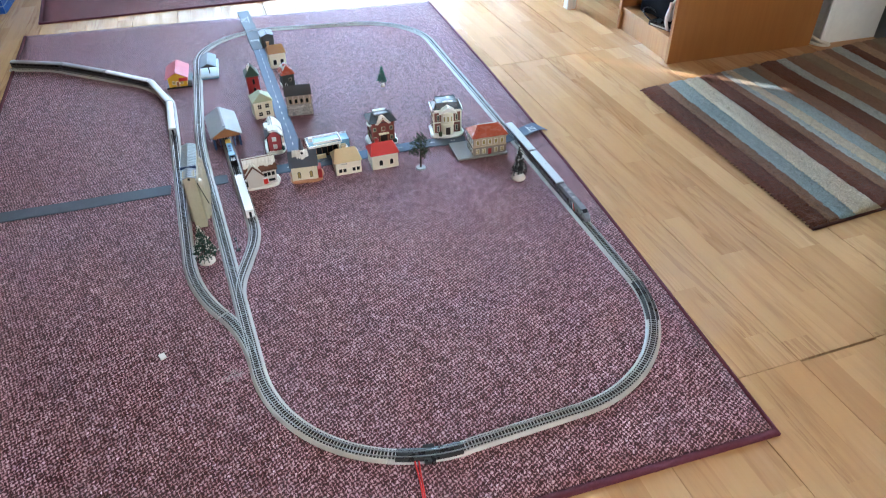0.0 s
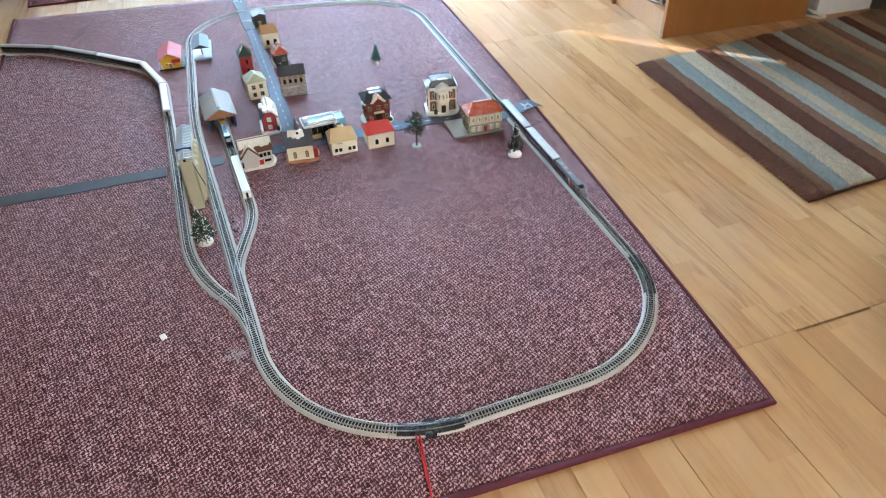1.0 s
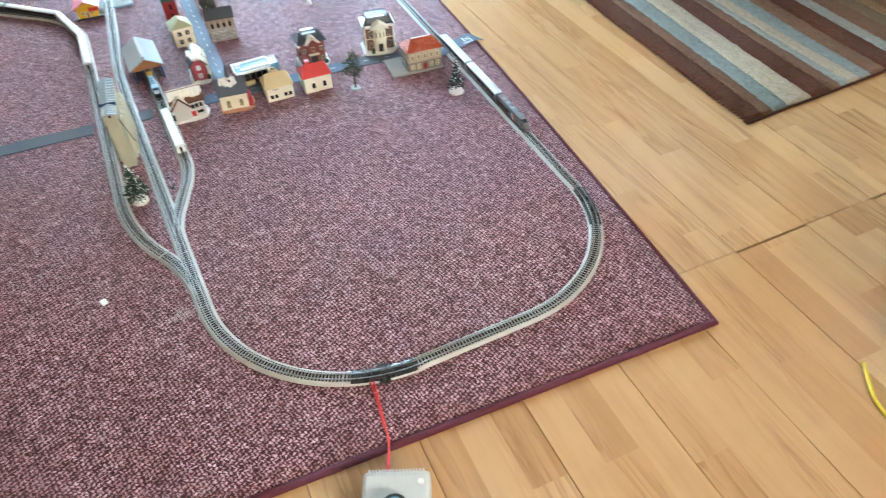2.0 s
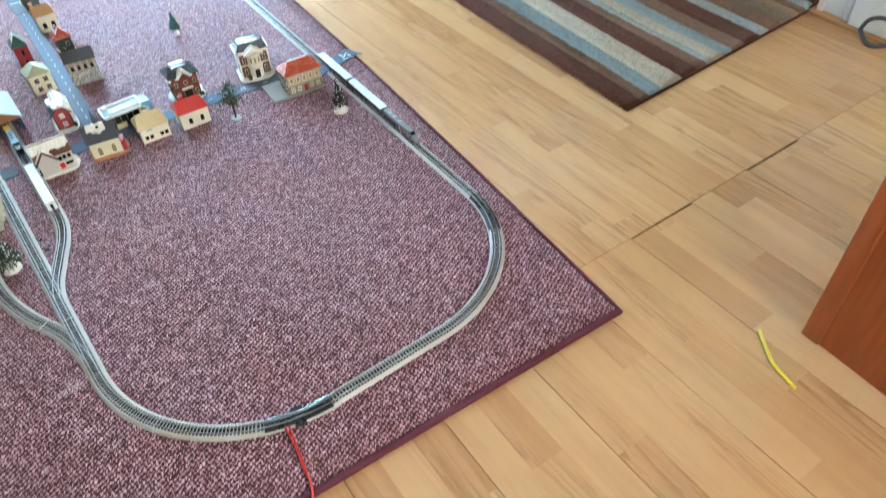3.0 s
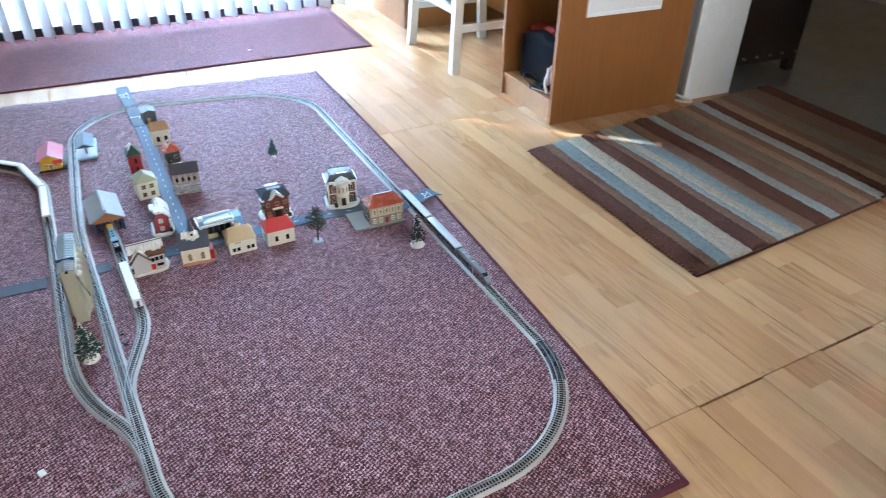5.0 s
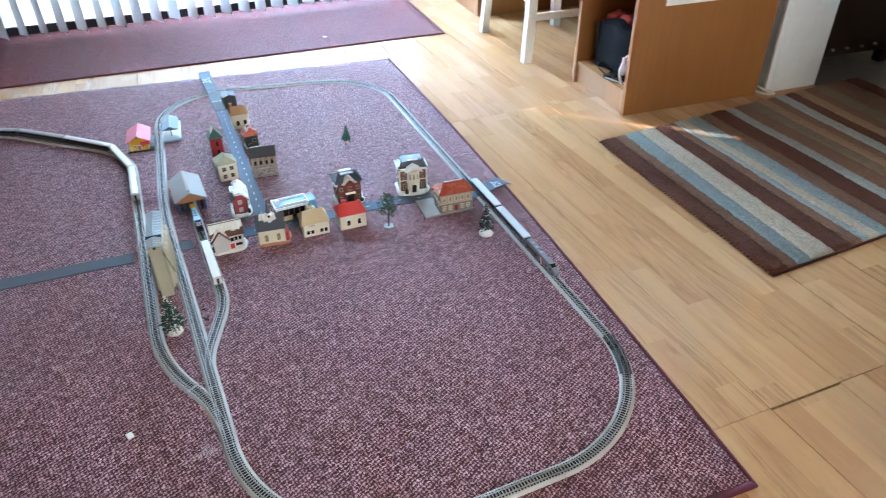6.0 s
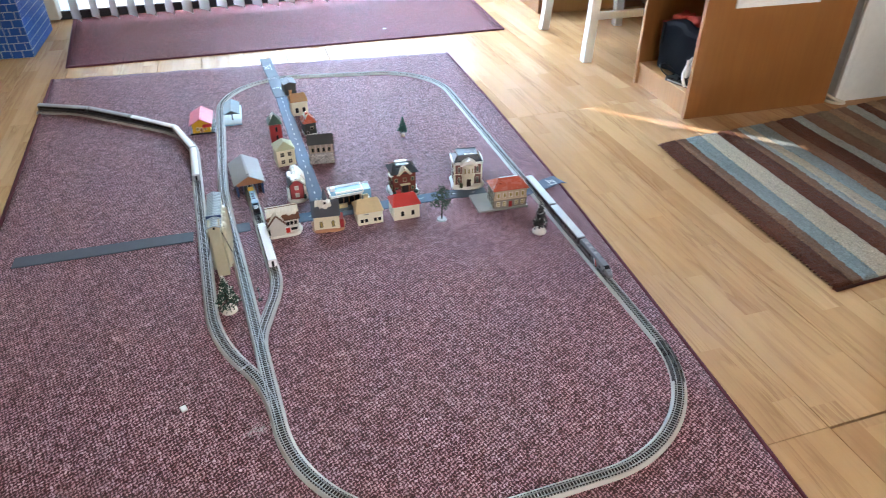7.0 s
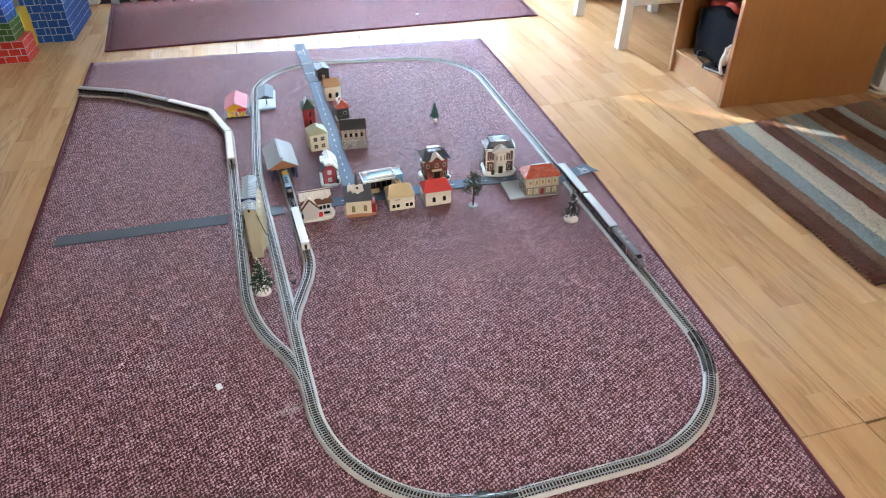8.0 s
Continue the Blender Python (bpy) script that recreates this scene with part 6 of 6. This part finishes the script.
# ---- trees ----
def tuft(bm, p, size, r):
    """One small bent needle clump."""
    q = Euler((r.uniform(0, 6.3), r.uniform(0, 6.3), r.uniform(0, 6.3))).to_matrix()
    vs = [bm.verts.new(Vector(p) + q @ Vector(c) * size) for c in ((0, 0, 0), (1, 0.15, 0.1), (0.35, 0.5, -0.1), (0.4, 0.1, 0.55))]
    for f in ((0, 1, 2), (0, 3, 1), (1, 3, 2), (0, 2, 3)):
        bm.faces.new([vs[i] for i in f])


def fir(label, x, y, h, rad, leaf, seed, snowy=0.25, layers=9, base_r=0.018, n=700, size=0.0052):
    r = random.Random(seed)
    e = thing("model_tree", label, "model tree", pose(x, y, TZ), "model trees")
    bm = bmesh.new()
    prof = [(base_r, 0), (base_r * 0.98, 0.004), (base_r * 0.8, 0.009), (base_r * 0.45, 0.0125), (0, 0.0135)]
    k = 18
    rings = [[bm.verts.new((q * math.cos(2 * math.pi * i / k) * (1 + 0.06 * math.sin(3 * i)), q * math.sin(2 * math.pi * i / k), z)) for i in range(k)] for q, z in prof[:-1]]
    for A, B in zip(rings, rings[1:]):
        for i in range(k):
            bm.faces.new((A[i], A[(i + 1) % k], B[(i + 1) % k], B[i]))
    topv = bm.verts.new((0, 0, prof[-1][1]))
    for i in range(k):
        bm.faces.new((rings[-1][i], rings[-1][(i + 1) % k], topv))
    bm.faces.new(rings[0][::-1])
    part("snow_base", bm, SNOW, e, "white snow mound base", smooth=True)
    part("trunk", cyl(bmesh.new(), (0, 0, 0.008), (0, 0, h * 0.97), 0.0026, 0.0006, 8), BARK, e)
    z0 = 0.021
    green, white = bmesh.new(), bmesh.new()
    for i in range(n):
        f = r.random() ** 1.25
        z = z0 + (h - z0) * f
        lay = math.floor(f * layers) / layers
        q = rad * (1 - lay) ** 0.9 * (0.45 + 0.6 * math.sqrt(r.random())) * (0.72 + 0.28 * (1 - (f * layers) % 1.0))
        t = r.uniform(0, 6.283)
        q *= 1 + 0.15 * math.sin(3 * t + seed)
        p = (q * math.cos(t), q * math.sin(t), z - 0.10 * q)
        tuft(green, p, size * (1.1 - 0.5 * f), r)
        if r.random() < snowy and q > 0.45 * rad * (1 - lay):
            tuft(white, (p[0] * 1.06, p[1] * 1.06, p[2] + size * 0.5), size * 0.8, r)
    # limbs that carry the clumps
    limbs = bmesh.new()
    for i in range(26):
        f = i / 26
        z, t, q = z0 + (h - z0) * f * 0.9, i * 2.4, rad * (1 - f) * 0.85
        cyl(limbs, (0, 0, z), (q * math.cos(t), q * math.sin(t), z - 0.08 * q), 0.0009, 0.0003, 5)
    part("limbs", limbs, leaf, e)
    part("crown", green, leaf, e)
    if snowy:
        part("snow", white, SNOW, e, "white snow on the needles")
    else:
        white.free()
    return e


fir("dark bristle fir with heavy snow tips on a white mound", -0.130, 0.853, 0.088, 0.019, LEAF_BLACK, 3, 0.22, 7, 0.0180, 620, 0.0056)
fir("snow-dusted bristle fir on a white mound beside the track", -0.895, 0.729, 0.090, 0.025, LEAF, 7, 0.2, 8, 0.0175, 800, 0.0056)
fir("small slim green pine on a white base", -0.351, 1.500, 0.066, 0.014, PINE, 5, 0.0, 6, 0.0075, 520, 0.0050)

# small-leaved tree on a grey disc
r = random.Random(17)
e = thing("model_tree", "spindly olive-green model tree on a grey disc base", "model tree", pose(-0.356, 0.973, TZ), "model trees")
part("base", cyl(bmesh.new(), (0, 0, 0), (0, 0, 0.0035), 0.0135, 0.012, 18), GREY_ROOF, e, "grey disc base")
bm = cyl(bmesh.new(), (0, 0, 0.003), (0.001, 0, 0.040), 0.0022, 0.0014, 8)
leaves = bmesh.new()
for i in range(13):
    t, z = i * 2.4, 0.032 + 0.0040 * i
    q = r.uniform(0.010, 0.022) * (1 - 0.02 * i)
    tip = Vector((q * math.cos(t), q * math.sin(t), z + r.uniform(0.004, 0.014)))
    cyl(bm, (0.001, 0, z - 0.004), tip, 0.0010, 0.0004, 6)
    for _ in range(40):
        d = Vector((r.gauss(0, 1), r.gauss(0, 1), r.gauss(0, 0.8))) * 0.0062
        tuft(leaves, tip + d, r.uniform(0.0034, 0.0056), r)
for _ in range(60):
    tuft(leaves, Vector((0.001, 0, 0.090)) + Vector((r.gauss(0, 1), r.gauss(0, 1), r.gauss(0, 0.9))) * 0.0055, r.uniform(0.0026, 0.0042), r)
cyl(bm, (0.001, 0, 0.040), (0.001, 0, 0.090), 0.0014, 0.0005, 6)
part("trunk", bm, BARK, e)
part("crown", leaves, LEAF2, e)

# little signal beside the main track
e = thing("model_signal", "tiny black model signal post beside the main track", "model signal", pose(-0.829, 0.748, TZ))
part("base", boxes((-0.005, 0.005, -0.004, 0.004, 0, 0.004), bev=0.0006), BLACK_PLASTIC, e)
part("post", cyl(bmesh.new(), (0, 0, 0.004), (0, 0, 0.034), 0.0009, None, 8), GREY_ROOF, e)
part("head", boxes((-0.0022, 0.0022, -0.0016, 0.0016, 0.026, 0.036), bev=0.0005), BLACK_PLASTIC, e)
part("lens", cyl(bmesh.new(), (0, -0.0022, 0.033), (0, -0.0015, 0.033), 0.0012, None, 10), WHITE, e)

# ---- furniture and loose things ----
def desk():
    """Orange beech desk along the wall: an open pedestal, the knee hole and a second pedestal."""
    e = thing("desk", "orange beech veneer desk with an open shelf pedestal", "desk")
    x0, x1 = 0.605, 1.170
    part("side_panel", boxes((x0, x1, 1.392, 1.410, 0.0, 0.72), bev=0.0015), BEECH, e)
    part("side_panel", boxes((x0, x1, 1.742, 1.760, 0.0, 0.72), bev=0.0015), BEECH, e)
    part("back_panel", boxes((x1 - 0.25, x1 - 0.235, 1.410, 1.742, 0.0, 0.72)), BEECH, e)
    part("plinth", boxes((x0 + 0.012, x0 + 0.028, 1.410, 1.742, 0.0, 0.068)), BEECH_EDGE, e)
    part("shelf", boxes((x0 + 0.006, x1 - 0.25, 1.410, 1.742, 0.068, 0.084), bev=0.001), BEECH_EDGE, e)
    part("shelf", boxes((x0 + 0.006, x1 - 0.25, 1.410, 1.742, 0.47, 0.486), bev=0.001), BEECH, e)
    part("modesty_panel", boxes((x1 - 0.16, x1 - 0.145, 1.760, 2.74, 0.10, 0.72)), BEECH, e)
    part("side_panel", boxes((x0 - 0.01, x1, 2.740, 2.758, 0.0, 0.72), bev=0.0015), BEECH, e)
    part("front_panel", boxes((x0 - 0.01, x0 + 0.006, 2.758, 3.20, 0.0, 0.72), bev=0.0015), BEECH, e)
    part("side_panel", boxes((x0 - 0.01, x1, 3.20, 3.218, 0.0, 0.72), bev=0.0015), BEECH, e)
    part("desktop", boxes((x0 - 0.02, x1 + 0.025, 1.37, 3.24, 0.72, 0.745), bev=0.002), BEECH, e)
    return e


desk()
n = thing("notice_board", "white-framed paper notice fixed to the desk side", "notice", pose(0.86, 1.3915, 0.365))
part("frame", boxes((-0.155, 0.155, -0.006, -0.0005, 0.0, 0.012), (-0.155, 0.155, -0.006, -0.0005, 0.19, 0.20), (-0.155, -0.145, -0.006, -0.0005, 0.012, 0.19), (0.145, 0.155, -0.006, -0.0005, 0.012, 0.19)), WHITE, n)
part("sheet", boxes((-0.145, 0.145, -0.003, -0.001, 0.012, 0.19)), PAPER, n)

chair = thing("chair", "white painted wooden chair pushed under the desk", "chair", pose(0.53, 2.26, 0))
for x, y, tx, ty in ((0.0, -0.235, 0.03, 0.02), (0.0, 0.235, 0.03, -0.02), (0.36, -0.205, -0.03, 0.02), (0.36, 0.205, -0.03, -0.02)):
    bm = boxes((-0.019, 0.019, -0.019, 0.019, 0.0, 0.44), bev=0.003)
    for v in bm.verts:
        v.co.x, v.co.y = v.co.x + x + tx * v.co.z / 0.44, v.co.y + y + ty * v.co.z / 0.44
    part("leg", bm, WHITE_PAINT, chair)
part("stretcher", boxes((0.010, 0.365, -0.232, -0.214, 0.165, 0.195), bev=0.003), WHITE_PAINT, chair)
part("stretcher", boxes((0.010, 0.365, 0.214, 0.232, 0.165, 0.195), bev=0.003), WHITE_PAINT, chair)
part("stretcher", boxes((0.005, 0.028, -0.22, 0.22, 0.235, 0.265), bev=0.003), WHITE_PAINT, chair)
part("seat", boxes((-0.01, 0.40, -0.23, 0.23, 0.44, 0.475), bev=0.008), WHITE_PAINT, chair)

bag = thing("bag", "black cloth bag with a red lining on the desk shelf", "bag", pose(0.70, 1.575, 0.084))
bm = boxes((-0.055, 0.055, -0.105, 0.118, 0.0, 0.178), bev=0.02)
bmesh.ops.subdivide_edges(bm, edges=bm.edges[:], cuts=3, use_grid_fill=True)
for v in bm.verts:
    if v.co.z > 0.01:
        v.co += Vector((noise.noise(v.co * 22), 0.6 * noise.noise(v.co * 26 + Vector((4, 0, 0))), noise.noise(v.co * 18 + Vector((0, 0, 7))))) * 0.011
    v.co.x += 0.012 * math.sin(v.co.y * 40) * v.co.z / 0.2 + 0.25 * (v.co.z / 0.2) * 0.06
    v.co.z += 0.008 * math.sin(v.co.y * 30 + 1)
part("body", bm, BLACK_CLOTH, bag, smooth=True)
RED_CLOTH = plain("dull_red_cloth", (0.36, 0.030, 0.012), 0.9, scale=200, bumps=0.5)
for x0, x1, y0, y1, z0, z1 in ((-0.015, 0.045, -0.03, 0.035, 0.165, 0.200), (-0.045, 0.03, 0.108, 0.136, 0.090, 0.165), (-0.020, 0.045, 0.045, 0.115, 0.160, 0.194)):
    bm = boxes((x0, x1, y0, y1, z0, z1), bev=0.012)
    bmesh.ops.subdivide_edges(bm, edges=bm.edges[:], cuts=2, use_grid_fill=True)
    for v in bm.verts:
        v.co += Vector((noise.noise(v.co * 50), noise.noise(v.co * 54 + Vector((3, 0, 0))), noise.noise(v.co * 48 + Vector((0, 5, 0))))) * 0.013
    part("lining", bm, RED_CLOTH, bag, "red lining showing at the top", smooth=True)
part("strap", boxes((-0.058, -0.050, 0.094, 0.106, 0.09, 0.165), bev=0.003), BLACK_CLOTH, bag)
gadget = thing("hard_drive", "flat black box with a cable on the desk shelf", "gadget", pose(0.655, 1.505, 0.0845, 0, 0, 20))
part("case", boxes((-0.035, 0.035, -0.055, 0.055, 0.0, 0.016), bev=0.003), BLACK_PLASTIC, gadget)
part("edge", boxes((-0.0355, -0.033, -0.045, 0.045, 0.004, 0.009)), GREY_CASE, gadget, "grey front edge")
tube("lead", [(-0.02, 0.05, 0.010), (-0.035, 0.085, 0.03), (0.0, 0.11, 0.045), (0.03, 0.08, 0.03), (0.02, 0.05, 0.012)], 0.0022, BLACK_PLASTIC, gadget)
white = thing("cable_bundle", "white plastic cable bundle on the desk shelf", "cable", pose(0.630, 1.460, 0.0845))
tube("loop", [(0, 0, 0.006), (-0.012, 0.012, 0.035), (0.0, 0.006, 0.085), (0.008, -0.008, 0.112), (0.014, 0.004, 0.075), (0.01, 0.014, 0.03), (-0.006, -0.004, 0.05), (-0.004, 0.002, 0.098)], 0.0055, WHITE, white)

# cherry-coloured chest standing by the near edge of the rug
chest = thing("chest", "cherry-red wooden chest on the oak floor", "chest", pose(0.213, -0.195, 0, 0, 0, 0))
part("body", boxes((0.004, 0.55, -1.1, -0.004, 0.0, 0.62), bev=0.003), CHERRY, chest)
part("corner_post", boxes((0.0, 0.03, -0.032, 0.0, 0.0, 0.625), bev=0.003), CHERRY, chest)
part("lid", boxes((-0.012, 0.56, -1.12, 0.012, 0.625, 0.65), bev=0.004), CHERRY, chest)

# yellow straw
tube("drinking_straw", [(0.160, -0.155, 0.0035), (0.143, -0.180, 0.0035), (0.124, -0.210, 0.0045), (0.121, -0.222, 0.0035), (0.114, -0.262, 0.0035)], 0.0033, CARD_YELLOW)
tagged(bpy.data.objects["drinking_straw"], "bent yellow plastic drinking straw on the floor", "straw")
scrap = link("paper_scrap", boxes((-0.0055, 0.0055, -0.0065, 0.0065, 0, 0.0035), bev=0.001), PAPER)
scrap.matrix_world = pose(-0.975, 0.459, RZ + 0.0015, 8, 4, 25)
tagged(scrap, "small white scrap of paper on the carpet", "paper scrap")
scrap = link("paper_scrap", boxes((-0.009, 0.009, -0.006, 0.006, 0, 0.003), bev=0.0008), PAPER)
scrap.matrix_world = pose(-0.198, 2.674, RZ + 0.002, 0, 5, 50)
tagged(scrap, "small white scrap of paper on the second carpet", "paper scrap")

# lint trodden into the carpet: a loose tangle of short pale fibres
rl = random.Random(33)
bm = bmesh.new()
for _ in range(80):
    c = Vector((rl.gauss(0, 0.013), rl.gauss(0, 0.007), 0))
    d = Vector((math.cos(a := rl.gauss(0.3, 0.8)), math.sin(a), 0)) * rl.uniform(0.002, 0.005)
    n = Vector((-d.y, d.x, 0)).normalized() * 0.00025
    z = Vector((0, 0, rl.uniform(0.0, 0.0008)))
    bm.faces.new([bm.verts.new(v + z) for v in (c - d - n, c + d - n, c + d + n, c - d + n)])
lint = link("lint", bm, plain("dusty_lint", (0.52, 0.44, 0.42), 0.9))
lint.matrix_world = pose(-0.845, 0.375, RZ + 0.0016, 0, 0, 12)
tagged(lint, "smear of pale lint fibres trodden into the carpet", "lint", kind="stuff")

# grey strap loop on the floor by the white door
tube("strap_loop", [(1.165, 0.365, 0.02), (1.150, 0.34, 0.008), (1.135, 0.31, 0.006), (1.165, 0.285, 0.008), (1.195, 0.27, 0.03), (1.19, 0.30, 0.06), (1.172, 0.335, 0.066), (1.162, 0.36, 0.05), (1.165, 0.365, 0.02)], 0.0055, STRAP)
tagged(bpy.data.objects["strap_loop"], "loop of dark grey strap lying by the white door", "strap")
# white cable along the foot of the architrave
tube("cable", [(1.190, 1.520, 0.010), (1.180, 1.470, 0.008), (1.178, 1.425, 0.007), (1.184, 1.385, 0.006), (1.205, 1.362, 0.006), (1.236, 1.362, 0.006), (1.180, 1.366, 0.024), (1.180, 1.42, 0.030), (1.186, 1.50, 0.034)], 0.0055, CABLE_WHITE)
tagged(bpy.data.objects["cable"], "white cable looped round the foot of the door frame", "cable")

# controller with knob and the red feed wire
ctl = thing("train_controller", "light grey train controller with a dark knob on the floor", "controller", pose(-0.614, -0.126, 0, 0, 0, -20))
part("case", boxes((-0.046, 0.046, -0.09, 0.062, 0.0, 0.048), bev=0.006), GREY_CASE, ctl)
part("knob", cyl(bmesh.new(), (0.0, 0.004, 0.048), (0.0, 0.004, 0.064), 0.021, 0.0175, 24), BLACK_PLASTIC, ctl, "black speed knob")
part("knob_cap", cyl(bmesh.new(), (0.0, 0.004, 0.064), (0.0, 0.004, 0.066), 0.013, 0.012, 20), BLUE_PLASTIC, ctl, "blue knob cap")
part("lamp_button", cyl(bmesh.new(), (0.033, 0.044, 0.048), (0.033, 0.044, 0.051), 0.005, 0.0042, 14), WHITE, ctl)
for i in range(17):
    part("grip_rib", boxes((-0.0385 + i * 0.0046, -0.0360 + i * 0.0046, 0.0545, 0.0630, 0.030, 0.0492), bev=0.0005), GREY_CASE, ctl)
wire = thing("feed_wire", "twisted red feed wires from track to controller", "wire")
for dx in (-0.0014, 0.0014):
    tube("strand", [(-0.577 + dx * 2.5, 0.116, 0.008), (-0.578 + dx * 1.6, 0.097, 0.006), (-0.580 + dx, 0.062, 0.0055), (-0.583 + dx * 1.3, 0.030, 0.0055), (-0.584 - dx, 0.004, 0.009), (-0.592 + dx, -0.02, 0.008), (-0.601 + dx, -0.045, 0.012), (-0.604 + dx, -0.072, 0.018)], 0.0015, WIRE_RED, wire)


# cardboard play bricks beside the window
def carton(label, mat, w, d, h, m, rows=3, cols=3, dcols=5):
    e = thing("play_brick", label, "toy brick", m, "cardboard play bricks")
    part("carton", boxes((-w / 2, w / 2, 0, d, 0, h), bev=0.002), CARD_LINE, e, "white printed lines of the carton")
    g, t = 0.0015, 0.0006
    bm = bmesh.new()

    def face(n, put, width):
        for r in range(rows):
            z0, z1 = h * r / rows + g, h * (r + 1) / rows - g
            sh = 0.5 if r % 2 else 0.0
            for c in range(-1, n + 1):
                a, b = max(0, (c + sh) / n), min(1, (c + 1 + sh) / n)
                if b - a > 0.05:
                    put(bm, a * width + g, b * width - g, z0, z1)
    face(cols, lambda bm, a, b, z0, z1: box(bm, a - w / 2, b - w / 2, -t, 0.001, z0, z1), w)
    face(dcols, lambda bm, a, b, z0, z1: box(bm, w / 2 - 0.001, w / 2 + t, a, b, z0, z1), d)
    face(dcols, lambda bm, a, b, z0, z1: box(bm, -w / 2 - t, -w / 2 + 0.001, a, b, z0, z1), d)
    box(bm, -w / 2 + g, w / 2 - g, g, d - g, h - 0.001, h + t)
    part("printed_bricks", bm, mat, e, "printed coloured brick pattern")
    return e


rb = random.Random(11)
for k in range(4):
    carton("blue cardboard play brick printed with white mortar lines", CARD_BLUE, 0.082, 0.41, 0.125, pose(-1.745 + rb.uniform(-0.003, 0.003), 2.672 + rb.uniform(0, 0.006), 0.1262 * k, 0, 0, 1.5), 4, 2, 7)
    carton("blue cardboard play brick printed with white mortar lines", CARD_BLUE, 0.076, 0.39, 0.125, pose(-1.830 + rb.uniform(-0.003, 0.003), 2.678 + rb.uniform(0, 0.006), 0.1262 * k, 0, 0, 1.5), 4, 2, 7)
carton("red cardboard play brick printed with white mortar lines", CARD_RED, 0.13, 0.13, 0.085, pose(-1.886, 2.44, 0, 0, 0, 0), 3, 3, 3)
carton("green cardboard play brick stacked on the red one", CARD_GREEN, 0.12, 0.12, 0.07, pose(-1.905, 2.445, 0.086, 0, 0, 0), 3, 3, 3)
carton("blue cardboard play brick stacked on the green one", CARD_BLUE, 0.11, 0.12, 0.08, pose(-1.905, 2.445, 0.157, 0, 0, 0), 3, 3, 3)
carton("yellow cardboard play brick leaning by the blue stack", CARD_YELLOW, 0.03, 0.10, 0.16, pose(-1.862, 2.575, 0, 0, 0, 0), 1, 1, 1)

# the hall's few things
hc = thing("dresser", "dark wooden hall dresser with a row of pale knobs", "dresser", pose(1.62, 1.50, 0))
part("body", boxes((-0.12, 0.30, 0.0, 0.4, 0.055, 0.9), bev=0.004), DARKWOOD, hc)
for x in (-0.105, 0.28):
    for y in (0.02, 0.36):
        part("leg", boxes((x - 0.02, x + 0.02, y - 0.02, y + 0.02, 0.0, 0.055), bev=0.003), DARKWOOD, hc)
for i in range(6):
    part("knob", cyl(bmesh.new(), (-0.09 + i * 0.072, -0.012, 0.085), (-0.09 + i * 0.072, 0.0, 0.085), 0.006, 0.005, 10), GREY_ROOF, hc, "pale round knob")
toy = thing("toy", "orange-red plastic toy on the hall floor", "toy", pose(2.105, 0.985, 0, 0, 0, 30))
part("body", boxes((-0.06, 0.06, -0.045, 0.045, 0.0, 0.045), bev=0.014), plain("orange_plastic", (0.75, 0.10, 0.015), 0.35), toy)
part("cabin", boxes((-0.02, 0.045, -0.035, 0.035, 0.0445, 0.075), bev=0.012), plain("orange_plastic_top", (0.70, 0.09, 0.015), 0.35), toy)
ap = thing("appliance", "white appliance standing in the hall", "appliance", pose(2.27, 1.235, 0))
part("body", boxes((0, 0.5, -0.5, 0.06, 0.04, 0.85), bev=0.006), WHITE, ap)
part("foot", boxes((0.02, 0.48, -0.48, 0.04, 0.0, 0.04)), BLACK_PLASTIC, ap)

# ---- floor boards ----
TH, U0, PW, V0, PL = radians(3.012), -0.0255, 0.1722, 0.1225, 1.4275
def board_mesh(v0, v1):
    bm = bmesh.new()
    box(bm, -PW / 2 + 0.0006, PW / 2 - 0.0006, v0, v1, -0.0085, 0.0)
    me = bpy.data.meshes.new("board")
    bm.to_mesh(me)
    bm.free()
    me.materials.append(OAK)
    return me


full = board_mesh(-PL / 2 + 0.0007, PL / 2 - 0.0007)
ends = {-2: board_mesh(PL / 2 - 0.37, PL / 2 - 0.0007), 2: board_mesh(-PL / 2 + 0.0007, -PL / 2 + 0.60)}
rr = random.Random(21)
for k in range(-16, 9):
    for j in range(-2, 3):
        u, v = U0 + PW * (k + 0.5), V0 + PL * (j + 0.5)
        x, y = u * math.cos(TH) - v * math.sin(TH), u * math.sin(TH) + v * math.cos(TH)
        if not (WEST - 0.1 < x < EAST + 0.05):
            continue
        ob = new("board", ends.get(j, full))
        ob.parent = floor
        dv = rr.uniform(-0.0004, 0.0004) + (-0.0045 if (j == -1 and k in (1, 3)) else 0)
        ob.matrix_basis = pose(x, y + dv, rr.uniform(-0.0003, 0.0003), 0, 0, math.degrees(TH))
